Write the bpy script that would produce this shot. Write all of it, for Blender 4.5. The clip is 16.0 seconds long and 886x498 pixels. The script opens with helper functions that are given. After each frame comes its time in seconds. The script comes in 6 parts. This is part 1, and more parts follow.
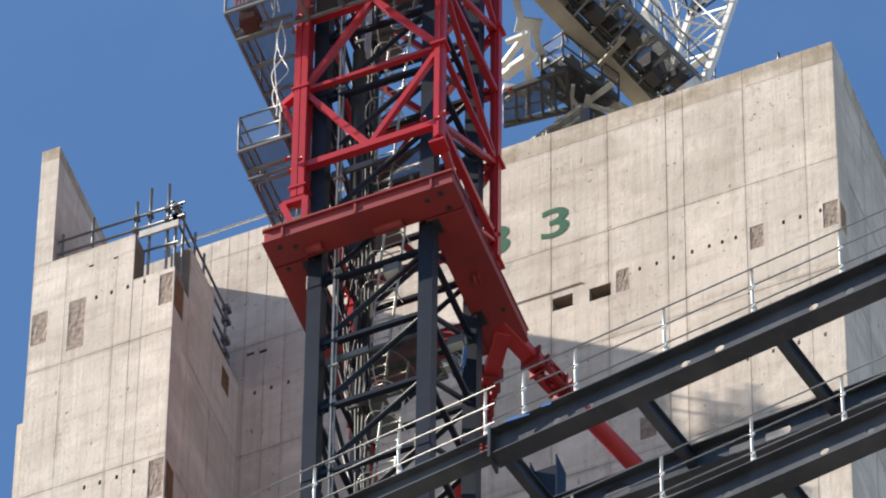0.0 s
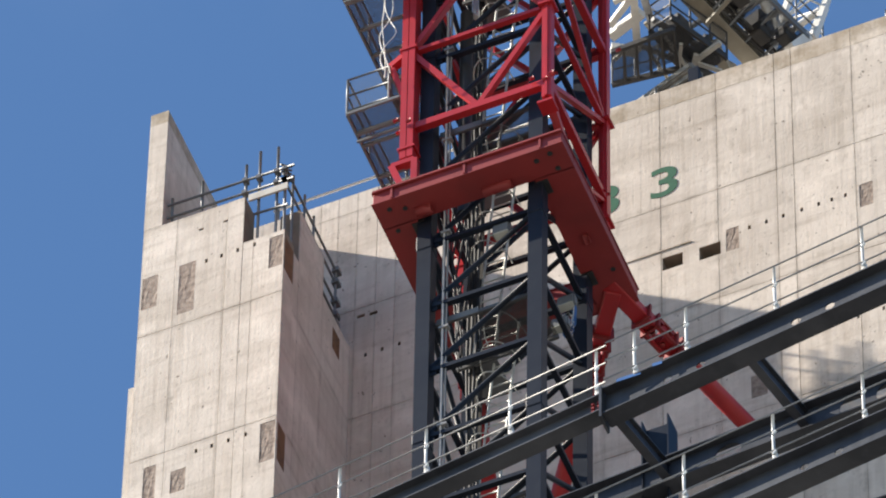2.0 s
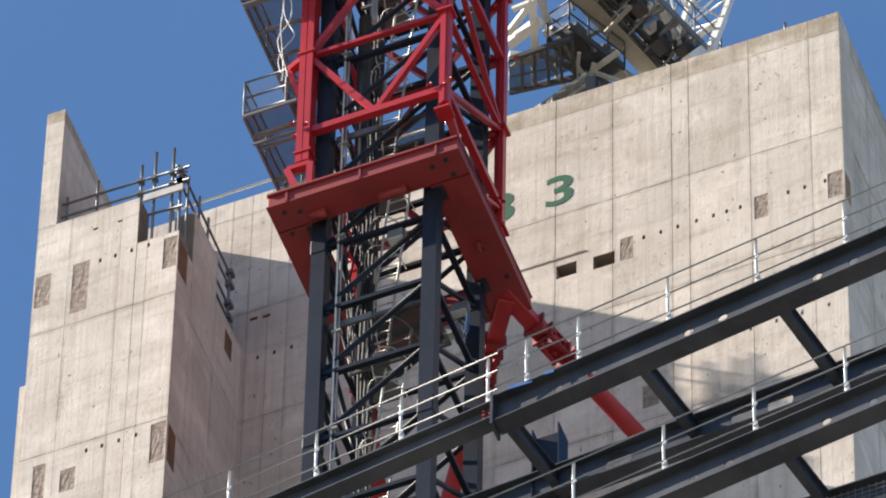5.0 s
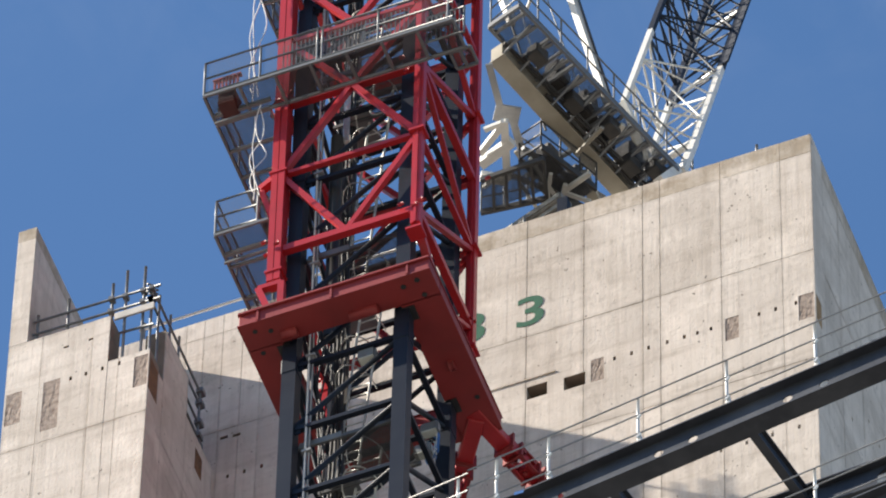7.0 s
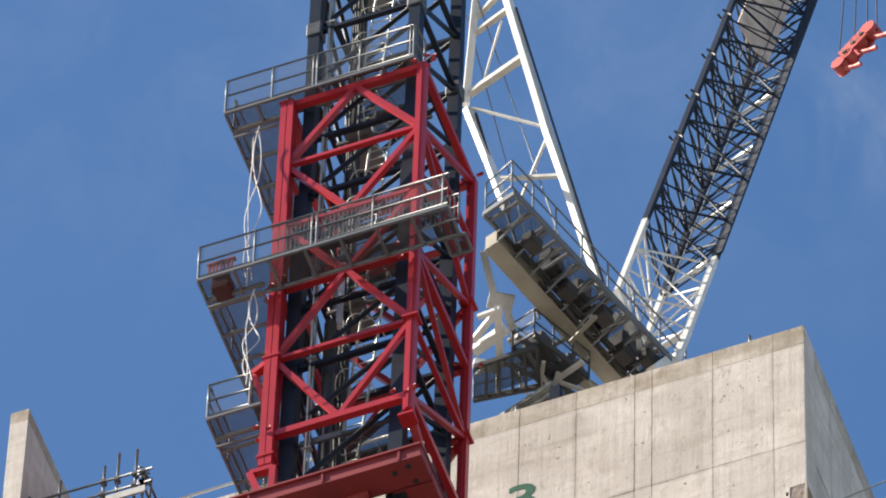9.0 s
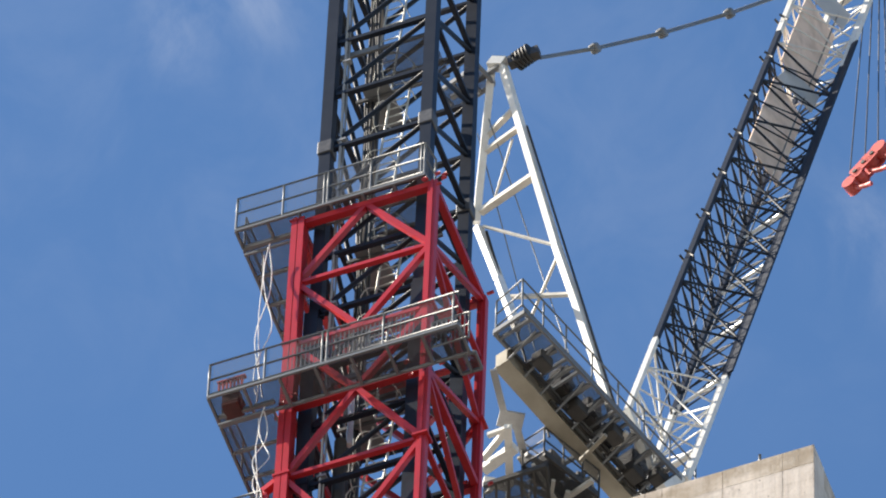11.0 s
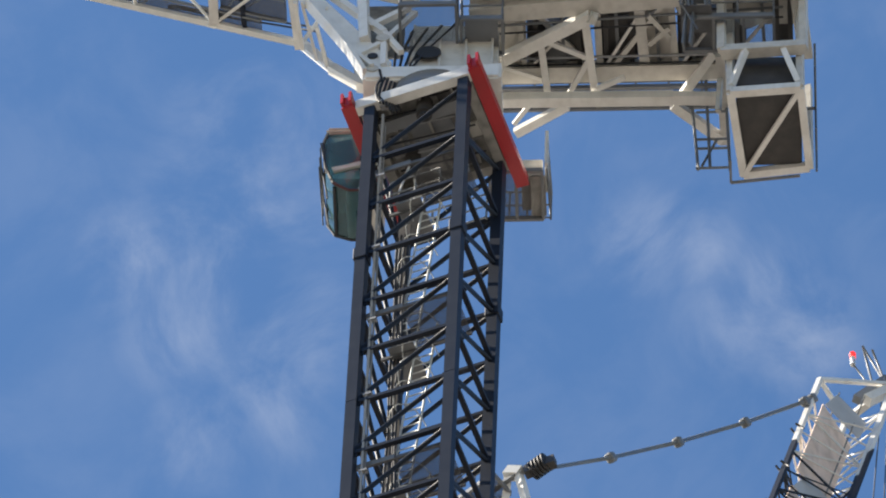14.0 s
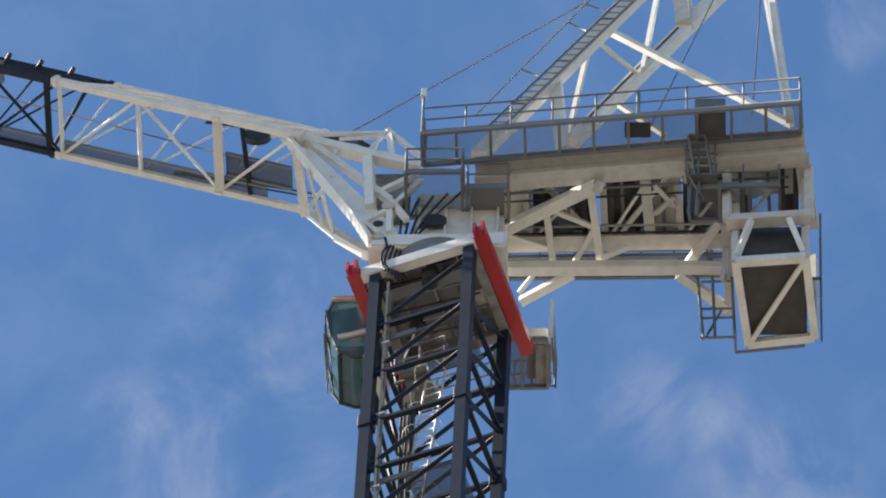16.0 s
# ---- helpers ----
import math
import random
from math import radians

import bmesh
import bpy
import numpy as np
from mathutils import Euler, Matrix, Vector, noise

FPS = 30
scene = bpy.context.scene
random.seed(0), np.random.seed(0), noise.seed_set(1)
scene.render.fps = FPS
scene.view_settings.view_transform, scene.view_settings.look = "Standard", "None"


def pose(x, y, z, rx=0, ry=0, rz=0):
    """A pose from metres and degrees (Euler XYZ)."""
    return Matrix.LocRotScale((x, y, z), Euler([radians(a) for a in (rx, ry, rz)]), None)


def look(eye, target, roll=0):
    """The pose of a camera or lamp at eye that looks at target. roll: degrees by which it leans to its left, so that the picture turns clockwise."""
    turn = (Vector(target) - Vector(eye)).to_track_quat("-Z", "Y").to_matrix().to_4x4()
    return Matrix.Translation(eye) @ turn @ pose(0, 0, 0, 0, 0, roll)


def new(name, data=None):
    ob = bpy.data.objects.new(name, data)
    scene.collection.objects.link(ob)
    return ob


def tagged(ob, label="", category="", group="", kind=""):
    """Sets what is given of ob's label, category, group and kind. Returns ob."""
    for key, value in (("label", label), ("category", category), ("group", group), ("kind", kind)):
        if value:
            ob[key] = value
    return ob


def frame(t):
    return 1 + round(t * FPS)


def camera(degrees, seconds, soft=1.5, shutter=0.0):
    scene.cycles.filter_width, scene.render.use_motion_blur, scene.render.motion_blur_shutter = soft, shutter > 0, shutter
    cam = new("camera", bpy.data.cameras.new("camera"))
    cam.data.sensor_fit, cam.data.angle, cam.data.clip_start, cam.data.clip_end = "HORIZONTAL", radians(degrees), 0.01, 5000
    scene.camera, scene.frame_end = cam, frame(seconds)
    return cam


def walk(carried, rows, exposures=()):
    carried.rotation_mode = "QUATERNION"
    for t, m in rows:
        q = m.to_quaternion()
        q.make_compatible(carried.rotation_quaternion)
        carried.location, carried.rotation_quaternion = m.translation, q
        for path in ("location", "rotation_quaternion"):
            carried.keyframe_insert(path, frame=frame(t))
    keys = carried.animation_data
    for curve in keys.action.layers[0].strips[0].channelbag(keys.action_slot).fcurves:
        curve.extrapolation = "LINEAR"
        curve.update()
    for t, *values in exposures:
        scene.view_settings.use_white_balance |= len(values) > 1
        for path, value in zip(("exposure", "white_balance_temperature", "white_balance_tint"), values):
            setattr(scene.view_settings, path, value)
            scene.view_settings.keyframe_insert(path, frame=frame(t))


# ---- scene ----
# camera: stands on the ground far below, long lens, tilting up
cam = camera(5.007, 16.0, soft=2.0)
EYE_HEIGHT = 1.6
ROWS = [
    (0.0, 22.194, 56.104, 0.749),
    (0.5, 22.431, 56.026, 0.811),
    (1.0, 22.788, 55.925, 0.744),
    (1.5, 23.12, 55.852, 0.835),
    (2.0, 23.296, 55.872, 1.128),
    (2.5, 23.252, 55.871, 1.231),
    (3.0, 23.048, 55.864, 1.295),
    (3.5, 22.8, 55.853, 1.476),
    (4.0, 22.556, 55.816, 1.511),
    (6.5, 22.005, 56.358, 1.305),
    (7.0, 21.964, 56.597, 1.454),
    (7.5, 21.812, 56.915, 1.416),
    (8.0, 21.695, 57.265, 1.597),
    (8.5, 21.762, 57.536, 1.873),
    (9.0, 21.954, 57.654, 2.18),
    (11.5, 22.184, 58.547, 2.557),
    (12.0, 22.158, 58.846, 2.392),
    (12.5, 22.185, 59.224, 2.596),
    (13.0, 22.325, 59.707, 2.563),
    (13.5, 22.457, 60.193, 2.644),
    (14.0, 22.502, 60.627, 2.773),
    (14.5, 22.429, 60.993, 3.009),
    (15.0, 22.446, 61.188, 3.102),
    (15.5, 22.548, 61.328, 3.157),
    (16.0, 22.663, 61.574, 3.242),
]
walk(cam, [(t, pose(0, 0, EYE_HEIGHT, 90 + pitch, 0, yaw) @ pose(0, 0, 0, 0, 0, roll)) for t, yaw, pitch, roll in ROWS],
     exposures=[(0.0, 1.27), (9.0, 1.27), (12.0, 1.43), (13.0, 1.38), (16.0, 1.34)])

# light: morning sun, low from the side, and a clear blue sky
SUN_WAY = Vector((1.0, 0.28, -0.778)).normalized()
world = bpy.data.worlds.new("sky")
scene.world = world
world.use_nodes = True
wn = world.node_tree.nodes
wl = world.node_tree.links
sky = wn.new("ShaderNodeTexSky")
sky.sky_type = "NISHITA"
sky.sun_disc = False
sky.sun_elevation = math.asin(-SUN_WAY.z)
sky.sun_rotation = math.atan2(-SUN_WAY.x, -SUN_WAY.y)
sky.air_density, sky.dust_density, sky.ozone_density = 1.1, 0.3, 4.0
wn["Background"].inputs["Strength"].default_value = 0.075
# thin cirrus wisps over the blue
wc = wn.new("ShaderNodeTexCoord")
wm = wn.new("ShaderNodeMapping")
wm.inputs["Scale"].default_value = (1.0, 1.0, 0.55)
wl.new(wc.outputs["Generated"], wm.inputs["Vector"])
wisp = wn.new("ShaderNodeTexNoise")
wisp.inputs["Scale"].default_value, wisp.inputs["Detail"].default_value, wisp.inputs["Roughness"].default_value, wisp.inputs["Distortion"].default_value = 75.0, 8.0, 0.6, 0.5
wl.new(wm.outputs["Vector"], wisp.inputs["Vector"])
wr = wn.new("ShaderNodeMapRange")
wr.interpolation_type = "SMOOTHSTEP"
wr.inputs["From Min"].default_value, wr.inputs["From Max"].default_value, wr.inputs["To Max"].default_value = 0.34, 0.74, 0.27
wl.new(wisp.outputs["Fac"], wr.inputs["Value"])
# they gather in a few loose drifts; the rest of the sky stays nearly clear
DRIFTS = (((-0.2038, 0.4560, 0.8663), 0.009), ((-0.2066, 0.4591, 0.8640), 0.008), ((-0.2152, 0.4600, 0.8615), 0.006), ((-0.1585, 0.4666, 0.8701), 0.006), ((-0.1564, 0.4725, 0.8674), 0.007),
          ((-0.1578, 0.5003, 0.8513), 0.008), ((-0.2017, 0.4379, 0.8761), 0.010), ((-0.2057, 0.4427, 0.8728), 0.011), ((-0.2102, 0.4472, 0.8694), 0.009), ((-0.2144, 0.4508, 0.8665), 0.007),
          ((-0.1629, 0.4622, 0.8717), 0.005), ((-0.1686, 0.4590, 0.8723), 0.006), ((-0.1631, 0.4686, 0.8682), 0.006), ((-0.1420, 0.4328, 0.8902), 0.008), ((-0.2164, 0.4437, 0.8697), 0.007))
total = None
for centre, reach in DRIFTS:
    wd = wn.new("ShaderNodeVectorMath")
    wd.operation = "DISTANCE"
    wd.inputs[1].default_value = centre
    wl.new(wc.outputs["Generated"], wd.inputs[0])
    wf = wn.new("ShaderNodeMapRange")
    wf.interpolation_type = "SMOOTHSTEP"
    wf.inputs["From Min"].default_value, wf.inputs["From Max"].default_value = reach * 1.5, 0.0
    wl.new(wd.outputs["Value"], wf.inputs["Value"])
    wa = wn.new("ShaderNodeMath")
    wa.operation = "MAXIMUM"
    wl.new(wf.outputs["Result"], wa.inputs[0])
    wa.inputs[1].default_value = 0.22
    if total is not None:
        wl.new(total, wa.inputs[1])
    total = wa.outputs["Value"]
wz = wn.new("ShaderNodeSeparateXYZ")
wl.new(wc.outputs["Generated"], wz.inputs["Vector"])
wh = wn.new("ShaderNodeMapRange")
wh.interpolation_type = "SMOOTHSTEP"
wh.inputs["From Min"].default_value, wh.inputs["From Max"].default_value = 0.835, 0.855
wl.new(wz.outputs["Z"], wh.inputs["Value"])
wy = wn.new("ShaderNodeMath")
wy.operation = "MULTIPLY"
wl.new(total, wy.inputs[0])
wl.new(wh.outputs["Result"], wy.inputs[1])
wx = wn.new("ShaderNodeMath")
wx.operation = "MULTIPLY"
wl.new(wr.outputs["Result"], wx.inputs[0])
wl.new(wy.outputs["Value"], wx.inputs[1])
wmix = wn.new("ShaderNodeMix")
wmix.data_type = "RGBA"
wmix.inputs[7].default_value = (4.2, 4.4, 4.8, 1)
wl.new(wx.outputs["Value"], wmix.inputs[0])
whs = wn.new("ShaderNodeHueSaturation")
whs.inputs["Saturation"].default_value, whs.inputs["Value"].default_value = 1.1, 0.94
wl.new(sky.outputs["Color"], whs.inputs["Color"])
wl.new(whs.outputs["Color"], wmix.inputs[6])
wl.new(wmix.outputs[2], wn["Background"].inputs["Color"])
sun_data = bpy.data.lights.new("sun", "SUN")
sun_data.energy, sun_data.angle, sun_data.color = 5.0, radians(0.5), (1.0, 0.91, 0.78)
sun = new("sun", sun_data)
sun.matrix_world = look((-60, 60, 250), Vector((-60, 60, 250)) + SUN_WAY)


# ---- materials ----
def material(name, colour, rough=0.6, metal=0.0, dark=None, scale=3.0, amount=0.5, bump=0.15, bump_scale=30.0, streak=0.0, spec=0.5, vary=0.06):
    """Painted or cast surface: two scales of colour change, fine relief, optional vertical run marks."""
    m = bpy.data.materials.new(name)
    m.use_nodes = True
    n, l = m.node_tree.nodes, m.node_tree.links
    b = n["Principled BSDF"]
    b.inputs["Roughness"].default_value = rough
    b.inputs["Metallic"].default_value = metal
    b.inputs["Specular IOR Level"].default_value = spec
    co = n.new("ShaderNodeNewGeometry")
    dark = dark or tuple(c * 0.6 for c in colour)
    big = n.new("ShaderNodeTexNoise")
    big.inputs["Scale"].default_value = scale
    big.inputs["Detail"].default_value = 6
    l.new(co.outputs["Position"], big.inputs["Vector"])
    ramp = n.new("ShaderNodeMapRange")
    ramp.inputs["From Min"].default_value, ramp.inputs["From Max"].default_value = 0.42, 0.72
    ramp.inputs["To Max"].default_value = amount
    l.new(big.outputs["Fac"], ramp.inputs["Value"])
    mix = n.new("ShaderNodeMix")
    mix.data_type = "RGBA"
    mix.inputs[6].default_value, mix.inputs[7].default_value = (*colour, 1), (*dark, 1)
    l.new(ramp.outputs["Result"], mix.inputs[0])
    last = mix.outputs[2]
    if streak:
        mp = n.new("ShaderNodeMapping")
        mp.inputs["Scale"].default_value = (5.0, 5.0, 0.35)
        l.new(co.outputs["Position"], mp.inputs["Vector"])
        st = n.new("ShaderNodeTexNoise")
        st.inputs["Scale"].default_value, st.inputs["Detail"].default_value = 1.6, 5
        l.new(mp.outputs["Vector"], st.inputs["Vector"])
        rr = n.new("ShaderNodeMapRange")
        rr.inputs["From Min"].default_value, rr.inputs["From Max"].default_value, rr.inputs["To Max"].default_value = 0.5, 0.75, streak
        l.new(st.outputs["Fac"], rr.inputs["Value"])
        mx = n.new("ShaderNodeMix")
        mx.data_type = "RGBA"
        mx.inputs[7].default_value = (*dark, 1)
        l.new(rr.outputs["Result"], mx.inputs[0])
        l.new(last, mx.inputs[6])
        last = mx.outputs[2]
    oi = n.new("ShaderNodeObjectInfo")
    vr = n.new("ShaderNodeMapRange")
    vr.inputs["To Min"].default_value, vr.inputs["To Max"].default_value = 1.0 - vary, 1.0 + vary * 0.6
    l.new(oi.outputs["Random"], vr.inputs["Value"])
    hv = n.new("ShaderNodeHueSaturation")
    l.new(vr.outputs["Result"], hv.inputs["Value"])
    l.new(last, hv.inputs["Color"])
    l.new(hv.outputs["Color"], b.inputs["Base Color"])
    fine = n.new("ShaderNodeTexNoise")
    fine.inputs["Scale"].default_value, fine.inputs["Detail"].default_value = bump_scale, 4
    l.new(co.outputs["Position"], fine.inputs["Vector"])
    bp = n.new("ShaderNodeBump")
    bp.inputs["Strength"].default_value, bp.inputs["Distance"].default_value = bump, 0.02
    l.new(fine.outputs["Fac"], bp.inputs["Height"])
    l.new(bp.outputs["Normal"], b.inputs["Normal"])
    return m


def noise_node(n, l, vec, scale, size, detail=5, rough=0.55):
    mp = n.new("ShaderNodeMapping")
    mp.inputs["Scale"].default_value = scale
    l.new(vec, mp.inputs["Vector"])
    t = n.new("ShaderNodeTexNoise")
    t.inputs["Scale"].default_value, t.inputs["Detail"].default_value, t.inputs["Roughness"].default_value = size, detail, rough
    l.new(mp.outputs["Vector"], t.inputs["Vector"])
    return t.outputs["Fac"]


def cast_concrete(name, pale, brown, along=None, damp=0.0):
    """Board-marked cast concrete: blotches, rain streaks, pour bands, blow holes, leaked grout along the panel edges and a rough face.
    along: which of a panel's own axes runs along the wall; damp: how much brown water has soaked in."""
    m = bpy.data.materials.new(name)
    m.use_nodes = True
    n, l = m.node_tree.nodes, m.node_tree.links
    b = n["Principled BSDF"]
    b.inputs["Roughness"].default_value, b.inputs["Specular IOR Level"].default_value = 0.92, 0.25
    pos = n.new("ShaderNodeNewGeometry").outputs["Position"]

    def ramp(v, lo, hi, top):
        r = n.new("ShaderNodeMapRange")
        r.inputs["From Min"].default_value, r.inputs["From Max"].default_value, r.inputs["To Max"].default_value = lo, hi, top
        l.new(v, r.inputs["Value"])
        return r.outputs["Result"]

    def sums(op, p, q):
        x = n.new("ShaderNodeMath")
        x.operation = op
        for k, v in enumerate((p, q)):
            if isinstance(v, (int, float)):
                x.inputs[k].default_value = v
            else:
                l.new(v, x.inputs[k])
        return x.outputs["Value"]

    def edge(v, reach):
        """1 at both ends of a panel's own axis, fading out over reach."""
        return ramp(sums("ABSOLUTE", sums("SUBTRACT", v, 0.5), 0.0), 0.5 - reach, 0.5, 1.0)

    dark = tuple(c * 0.6 for c in brown)
    milky = tuple(min(0.8, c * 1.22) for c in pale)
    layers = [(ramp(noise_node(n, l, pos, (1, 1, 1), 0.5, 7, 0.6), 0.43, 0.7, 0.52), brown),
              (ramp(noise_node(n, l, pos, (6, 6, 0.2), 1.0, 8, 0.65), 0.5, 0.74, 0.42), brown),
              (ramp(noise_node(n, l, pos, (0.45, 0.45, 4.0), 1.0, 8, 0.62), 0.52, 0.72, 0.4), brown),
              (ramp(noise_node(n, l, pos, (1, 1, 1), 1.1, 7, 0.62), 0.52, 0.7, 0.62), milky),
              (ramp(noise_node(n, l, pos, (1.6, 1.6, 0.7), 2.4, 8, 0.7), 0.57, 0.72, 0.4), dark),
              (ramp(noise_node(n, l, pos, (23, 23, 0.4), 1.0, 6, 0.7), 0.55, 0.8, 0.2), dark),
              (ramp(noise_node(n, l, pos, (1, 1, 1), 9, 6, 0.7), 0.6, 0.7, 0.34), dark),
              (ramp(noise_node(n, l, pos, (9, 9, 5), 1.0, 2), 0.715, 0.74, 0.75), tuple(c * 0.45 for c in brown))]
    if damp:
        layers.append((ramp(noise_node(n, l, pos, (0.9, 0.9, 0.9), 1.0, 8, 0.7), 0.42, 0.6, damp), (0.29, 0.225, 0.15)))
        layers.append((ramp(noise_node(n, l, pos, (5, 5, 0.8), 1.0, 6, 0.6), 0.5, 0.7, 0.5), (0.2, 0.16, 0.115)))
    if along is not None:
        own = n.new("ShaderNodeSeparateXYZ")
        l.new(n.new("ShaderNodeTexCoord").outputs["Generated"], own.inputs["Vector"])
        ragged = ramp(noise_node(n, l, pos, (1, 1, 1), 1.7, 7, 0.65), 0.36, 0.66, 1.0)
        layers.append((sums("MULTIPLY", sums("MULTIPLY", edge(own.outputs[along], 0.07), ragged), 0.42), dark))
        layers.append((sums("MULTIPLY", sums("MULTIPLY", edge(own.outputs[2], 0.035), ragged), 0.55), dark))
    last = None
    for fac, colour in layers:
        x = n.new("ShaderNodeMix")
        x.data_type = "RGBA"
        x.inputs[7].default_value = (*colour, 1)
        if last is None:
            x.inputs[6].default_value = (*pale, 1)
        else:
            l.new(last, x.inputs[6])
        l.new(fac, x.inputs[0])
        last = x.outputs[2]
    oi = n.new("ShaderNodeObjectInfo")
    vr = n.new("ShaderNodeMapRange")
    vr.inputs["To Min"].default_value, vr.inputs["To Max"].default_value = 0.93, 1.05
    l.new(oi.outputs["Random"], vr.inputs["Value"])
    hv = n.new("ShaderNodeHueSaturation")
    l.new(vr.outputs["Result"], hv.inputs["Value"])
    l.new(last, hv.inputs["Color"])
    l.new(hv.outputs["Color"], b.inputs["Base Color"])
    relief = sums("ADD", noise_node(n, l, pos, (1.2, 1.2, 6), 1.6, 5), sums("ADD", noise_node(n, l, pos, (1, 1, 1), 14, 5), sums("MULTIPLY", noise_node(n, l, pos, (14, 14, 0.4), 1.0, 3), 0.7)))
    bp = n.new("ShaderNodeBump")
    bp.inputs["Strength"].default_value, bp.inputs["Distance"].default_value = 0.32, 0.02
    l.new(relief, bp.inputs["Height"])
    l.new(bp.outputs["Normal"], b.inputs["Normal"])
    return m


PALE, BROWN = (0.65, 0.582, 0.518), (0.355, 0.295, 0.24)
CONCRETE = cast_concrete("concrete", PALE, BROWN)
CONCRETE_X = cast_concrete("concrete_panel", PALE, BROWN, 0)
CONCRETE_Y = cast_concrete("concrete_side_panel", PALE, BROWN, 1)
CONCRETE_ROUGH = material("broken_concrete", (0.31, 0.25, 0.21), 0.95, 0, (0.12, 0.08, 0.062), 8.0, 0.9, 0.5, 24)
CONCRETE_DAMP = cast_concrete("damp_concrete", (0.6, 0.53, 0.46), (0.33, 0.265, 0.2), None, 0.62)
JOINT = material("joint_shadow_gap", (0.25, 0.205, 0.16), 0.95, 0, None, 3, 0.5)
RED = material("red_paint", (0.41, 0.016, 0.022), 0.42, 0, (0.28, 0.016, 0.016), 1.5, 0.6, 0.08, 20)
RED_OXIDE = material("red_primer", (0.25, 0.022, 0.022), 0.6, 0, (0.16, 0.018, 0.018), 1.2, 0.6, 0.1, 20)
NAVY = material("dark_blue_paint", (0.008, 0.012, 0.022), 0.5, 0, (0.018, 0.022, 0.031), 2.0, 0.6, 0.08, 20, 0.3, 0.22)
BLACK_STEEL = material("dark_grey_primer", (0.03, 0.034, 0.044), 0.5, 0, (0.085, 0.091, 0.105), 1.1, 0.75, 0.12, 9, 0.25, 0.45)
WHITE = material("white_paint", (0.74, 0.715, 0.665), 0.45, 0, (0.42, 0.39, 0.34), 2.6, 0.35, 0.06, 20, 0.2)
CREAM = material("grimy_white_paint", (0.56, 0.53, 0.475), 0.55, 0, (0.3, 0.275, 0.235), 4.5, 0.4, 0.06, 20)
GALV = material("galvanised_steel", (0.17, 0.175, 0.18), 0.5, 0.3, (0.11, 0.113, 0.118), 6, 0.6, 0.06, 40)
GREY = material("grey_paint", (0.16, 0.165, 0.17), 0.5, 0, None, 2, 0.5)
DARK = material("dark_rubber", (0.02, 0.02, 0.022), 0.6, 0, None, 4, 0.4)
GREEN = material("green_stencil_paint", (0.012, 0.10, 0.05), 0.7, 0, (0.02, 0.13, 0.07), 6, 0.5)
BLUE_JIB = material("blue_grey_paint", (0.012, 0.017, 0.03), 0.6, 0, (0.03, 0.035, 0.045), 2, 0.5, 0.08, 20, 0, 0.25)
HOOK_RED = material("faded_red_paint", (0.45, 0.06, 0.05), 0.5, 0, (0.4, 0.05, 0.04), 4, 0.5)
BOARD = material("plywood_board", (0.8, 0.62, 0.5), 0.85, 0, (0.52, 0.38, 0.29), 2.5, 0.7, 0.1, 20, 0.3)
RUSTY = material("rusty_shuttering", (0.20, 0.095, 0.04), 0.9, 0, (0.09, 0.05, 0.028), 5.0, 0.9, 0.5, 20)
OCHRE = material("ochre_timber", (0.34, 0.21, 0.09), 0.85, 0, (0.2, 0.12, 0.06), 6.0, 0.7, 0.3, 20)
BRIGHT = material("bright_zinc", (0.72, 0.72, 0.7), 0.35, 0.15, (0.5, 0.5, 0.5), 8, 0.5, 0.05, 40)
BLUE_MARK = material("blue_marking_paint", (0.04, 0.14, 0.38), 0.6, 0, None, 6, 0.5)
MESH_STEEL = material("wire_mesh", (0.10, 0.10, 0.103), 0.6, 0.2, None, 8, 0.5)
GLASS_TINT = bpy.data.materials.new("cab_glass")
GLASS_TINT.use_nodes = True
gb = GLASS_TINT.node_tree.nodes["Principled BSDF"]
gb.inputs["Base Color"].default_value = (0.12, 0.25, 0.28, 1)
gb.inputs["Roughness"].default_value, gb.inputs["Transmission Weight"].default_value, gb.inputs["IOR"].default_value = 0.03, 0.72, 1.45
LAMP_GLOW = bpy.data.materials.new("red_lamp")
LAMP_GLOW.use_nodes = True
lb = LAMP_GLOW.node_tree.nodes["Principled BSDF"]
lb.inputs["Base Color"].default_value = (0.45, 0.012, 0.012, 1)
lb.inputs["Emission Color"].default_value, lb.inputs["Emission Strength"].default_value = (1.0, 0.03, 0.02, 1), 0.55
WORN_NAVY = material("worn_dark_paint", (0.05, 0.05, 0.055), 0.55, 0, (0.12, 0.115, 0.11), 6, 0.8, 0.15, 20)
GREY_LIGHT = material("pale_grey_conduit", (0.28, 0.28, 0.28), 0.5, 0.1, None, 6, 0.5)
LADDER = material("pale_ladder_zinc", (0.5, 0.5, 0.47), 0.45, 0.3, None, 6, 0.5)
LENS = material("lamp_lens", (0.55, 0.56, 0.5), 0.2, 0, None, 6, 0.3)
RUST_RED = material("rust_brown_paint", (0.075, 0.018, 0.016), 0.6, 0, None, 5, 0.7)
MACHINE = material("dark_machine_paint", (0.035, 0.032, 0.03), 0.55, 0, (0.08, 0.07, 0.06), 3, 0.6, 0.1, 20)
SHEET = material("pale_metal_sheet", (0.5, 0.48, 0.45), 0.4, 0.1, None, 2, 0.4)
# grime blotches on a base colour darkened to stand in for underside shade
UNDER = material("grimy_shaded_underside", (0.24, 0.228, 0.205), 0.7, 0, (0.09, 0.085, 0.075), 3.5, 0.8, 0.1, 20)
TAN = material("tan_deck_paint", (0.3, 0.268, 0.21), 0.6, 0, (0.2, 0.175, 0.13), 2.5, 0.6, 0.06, 20)
SOIL = material("ground_paving", (0.17, 0.16, 0.143), 0.9, 0, None, 0.3, 0.6)


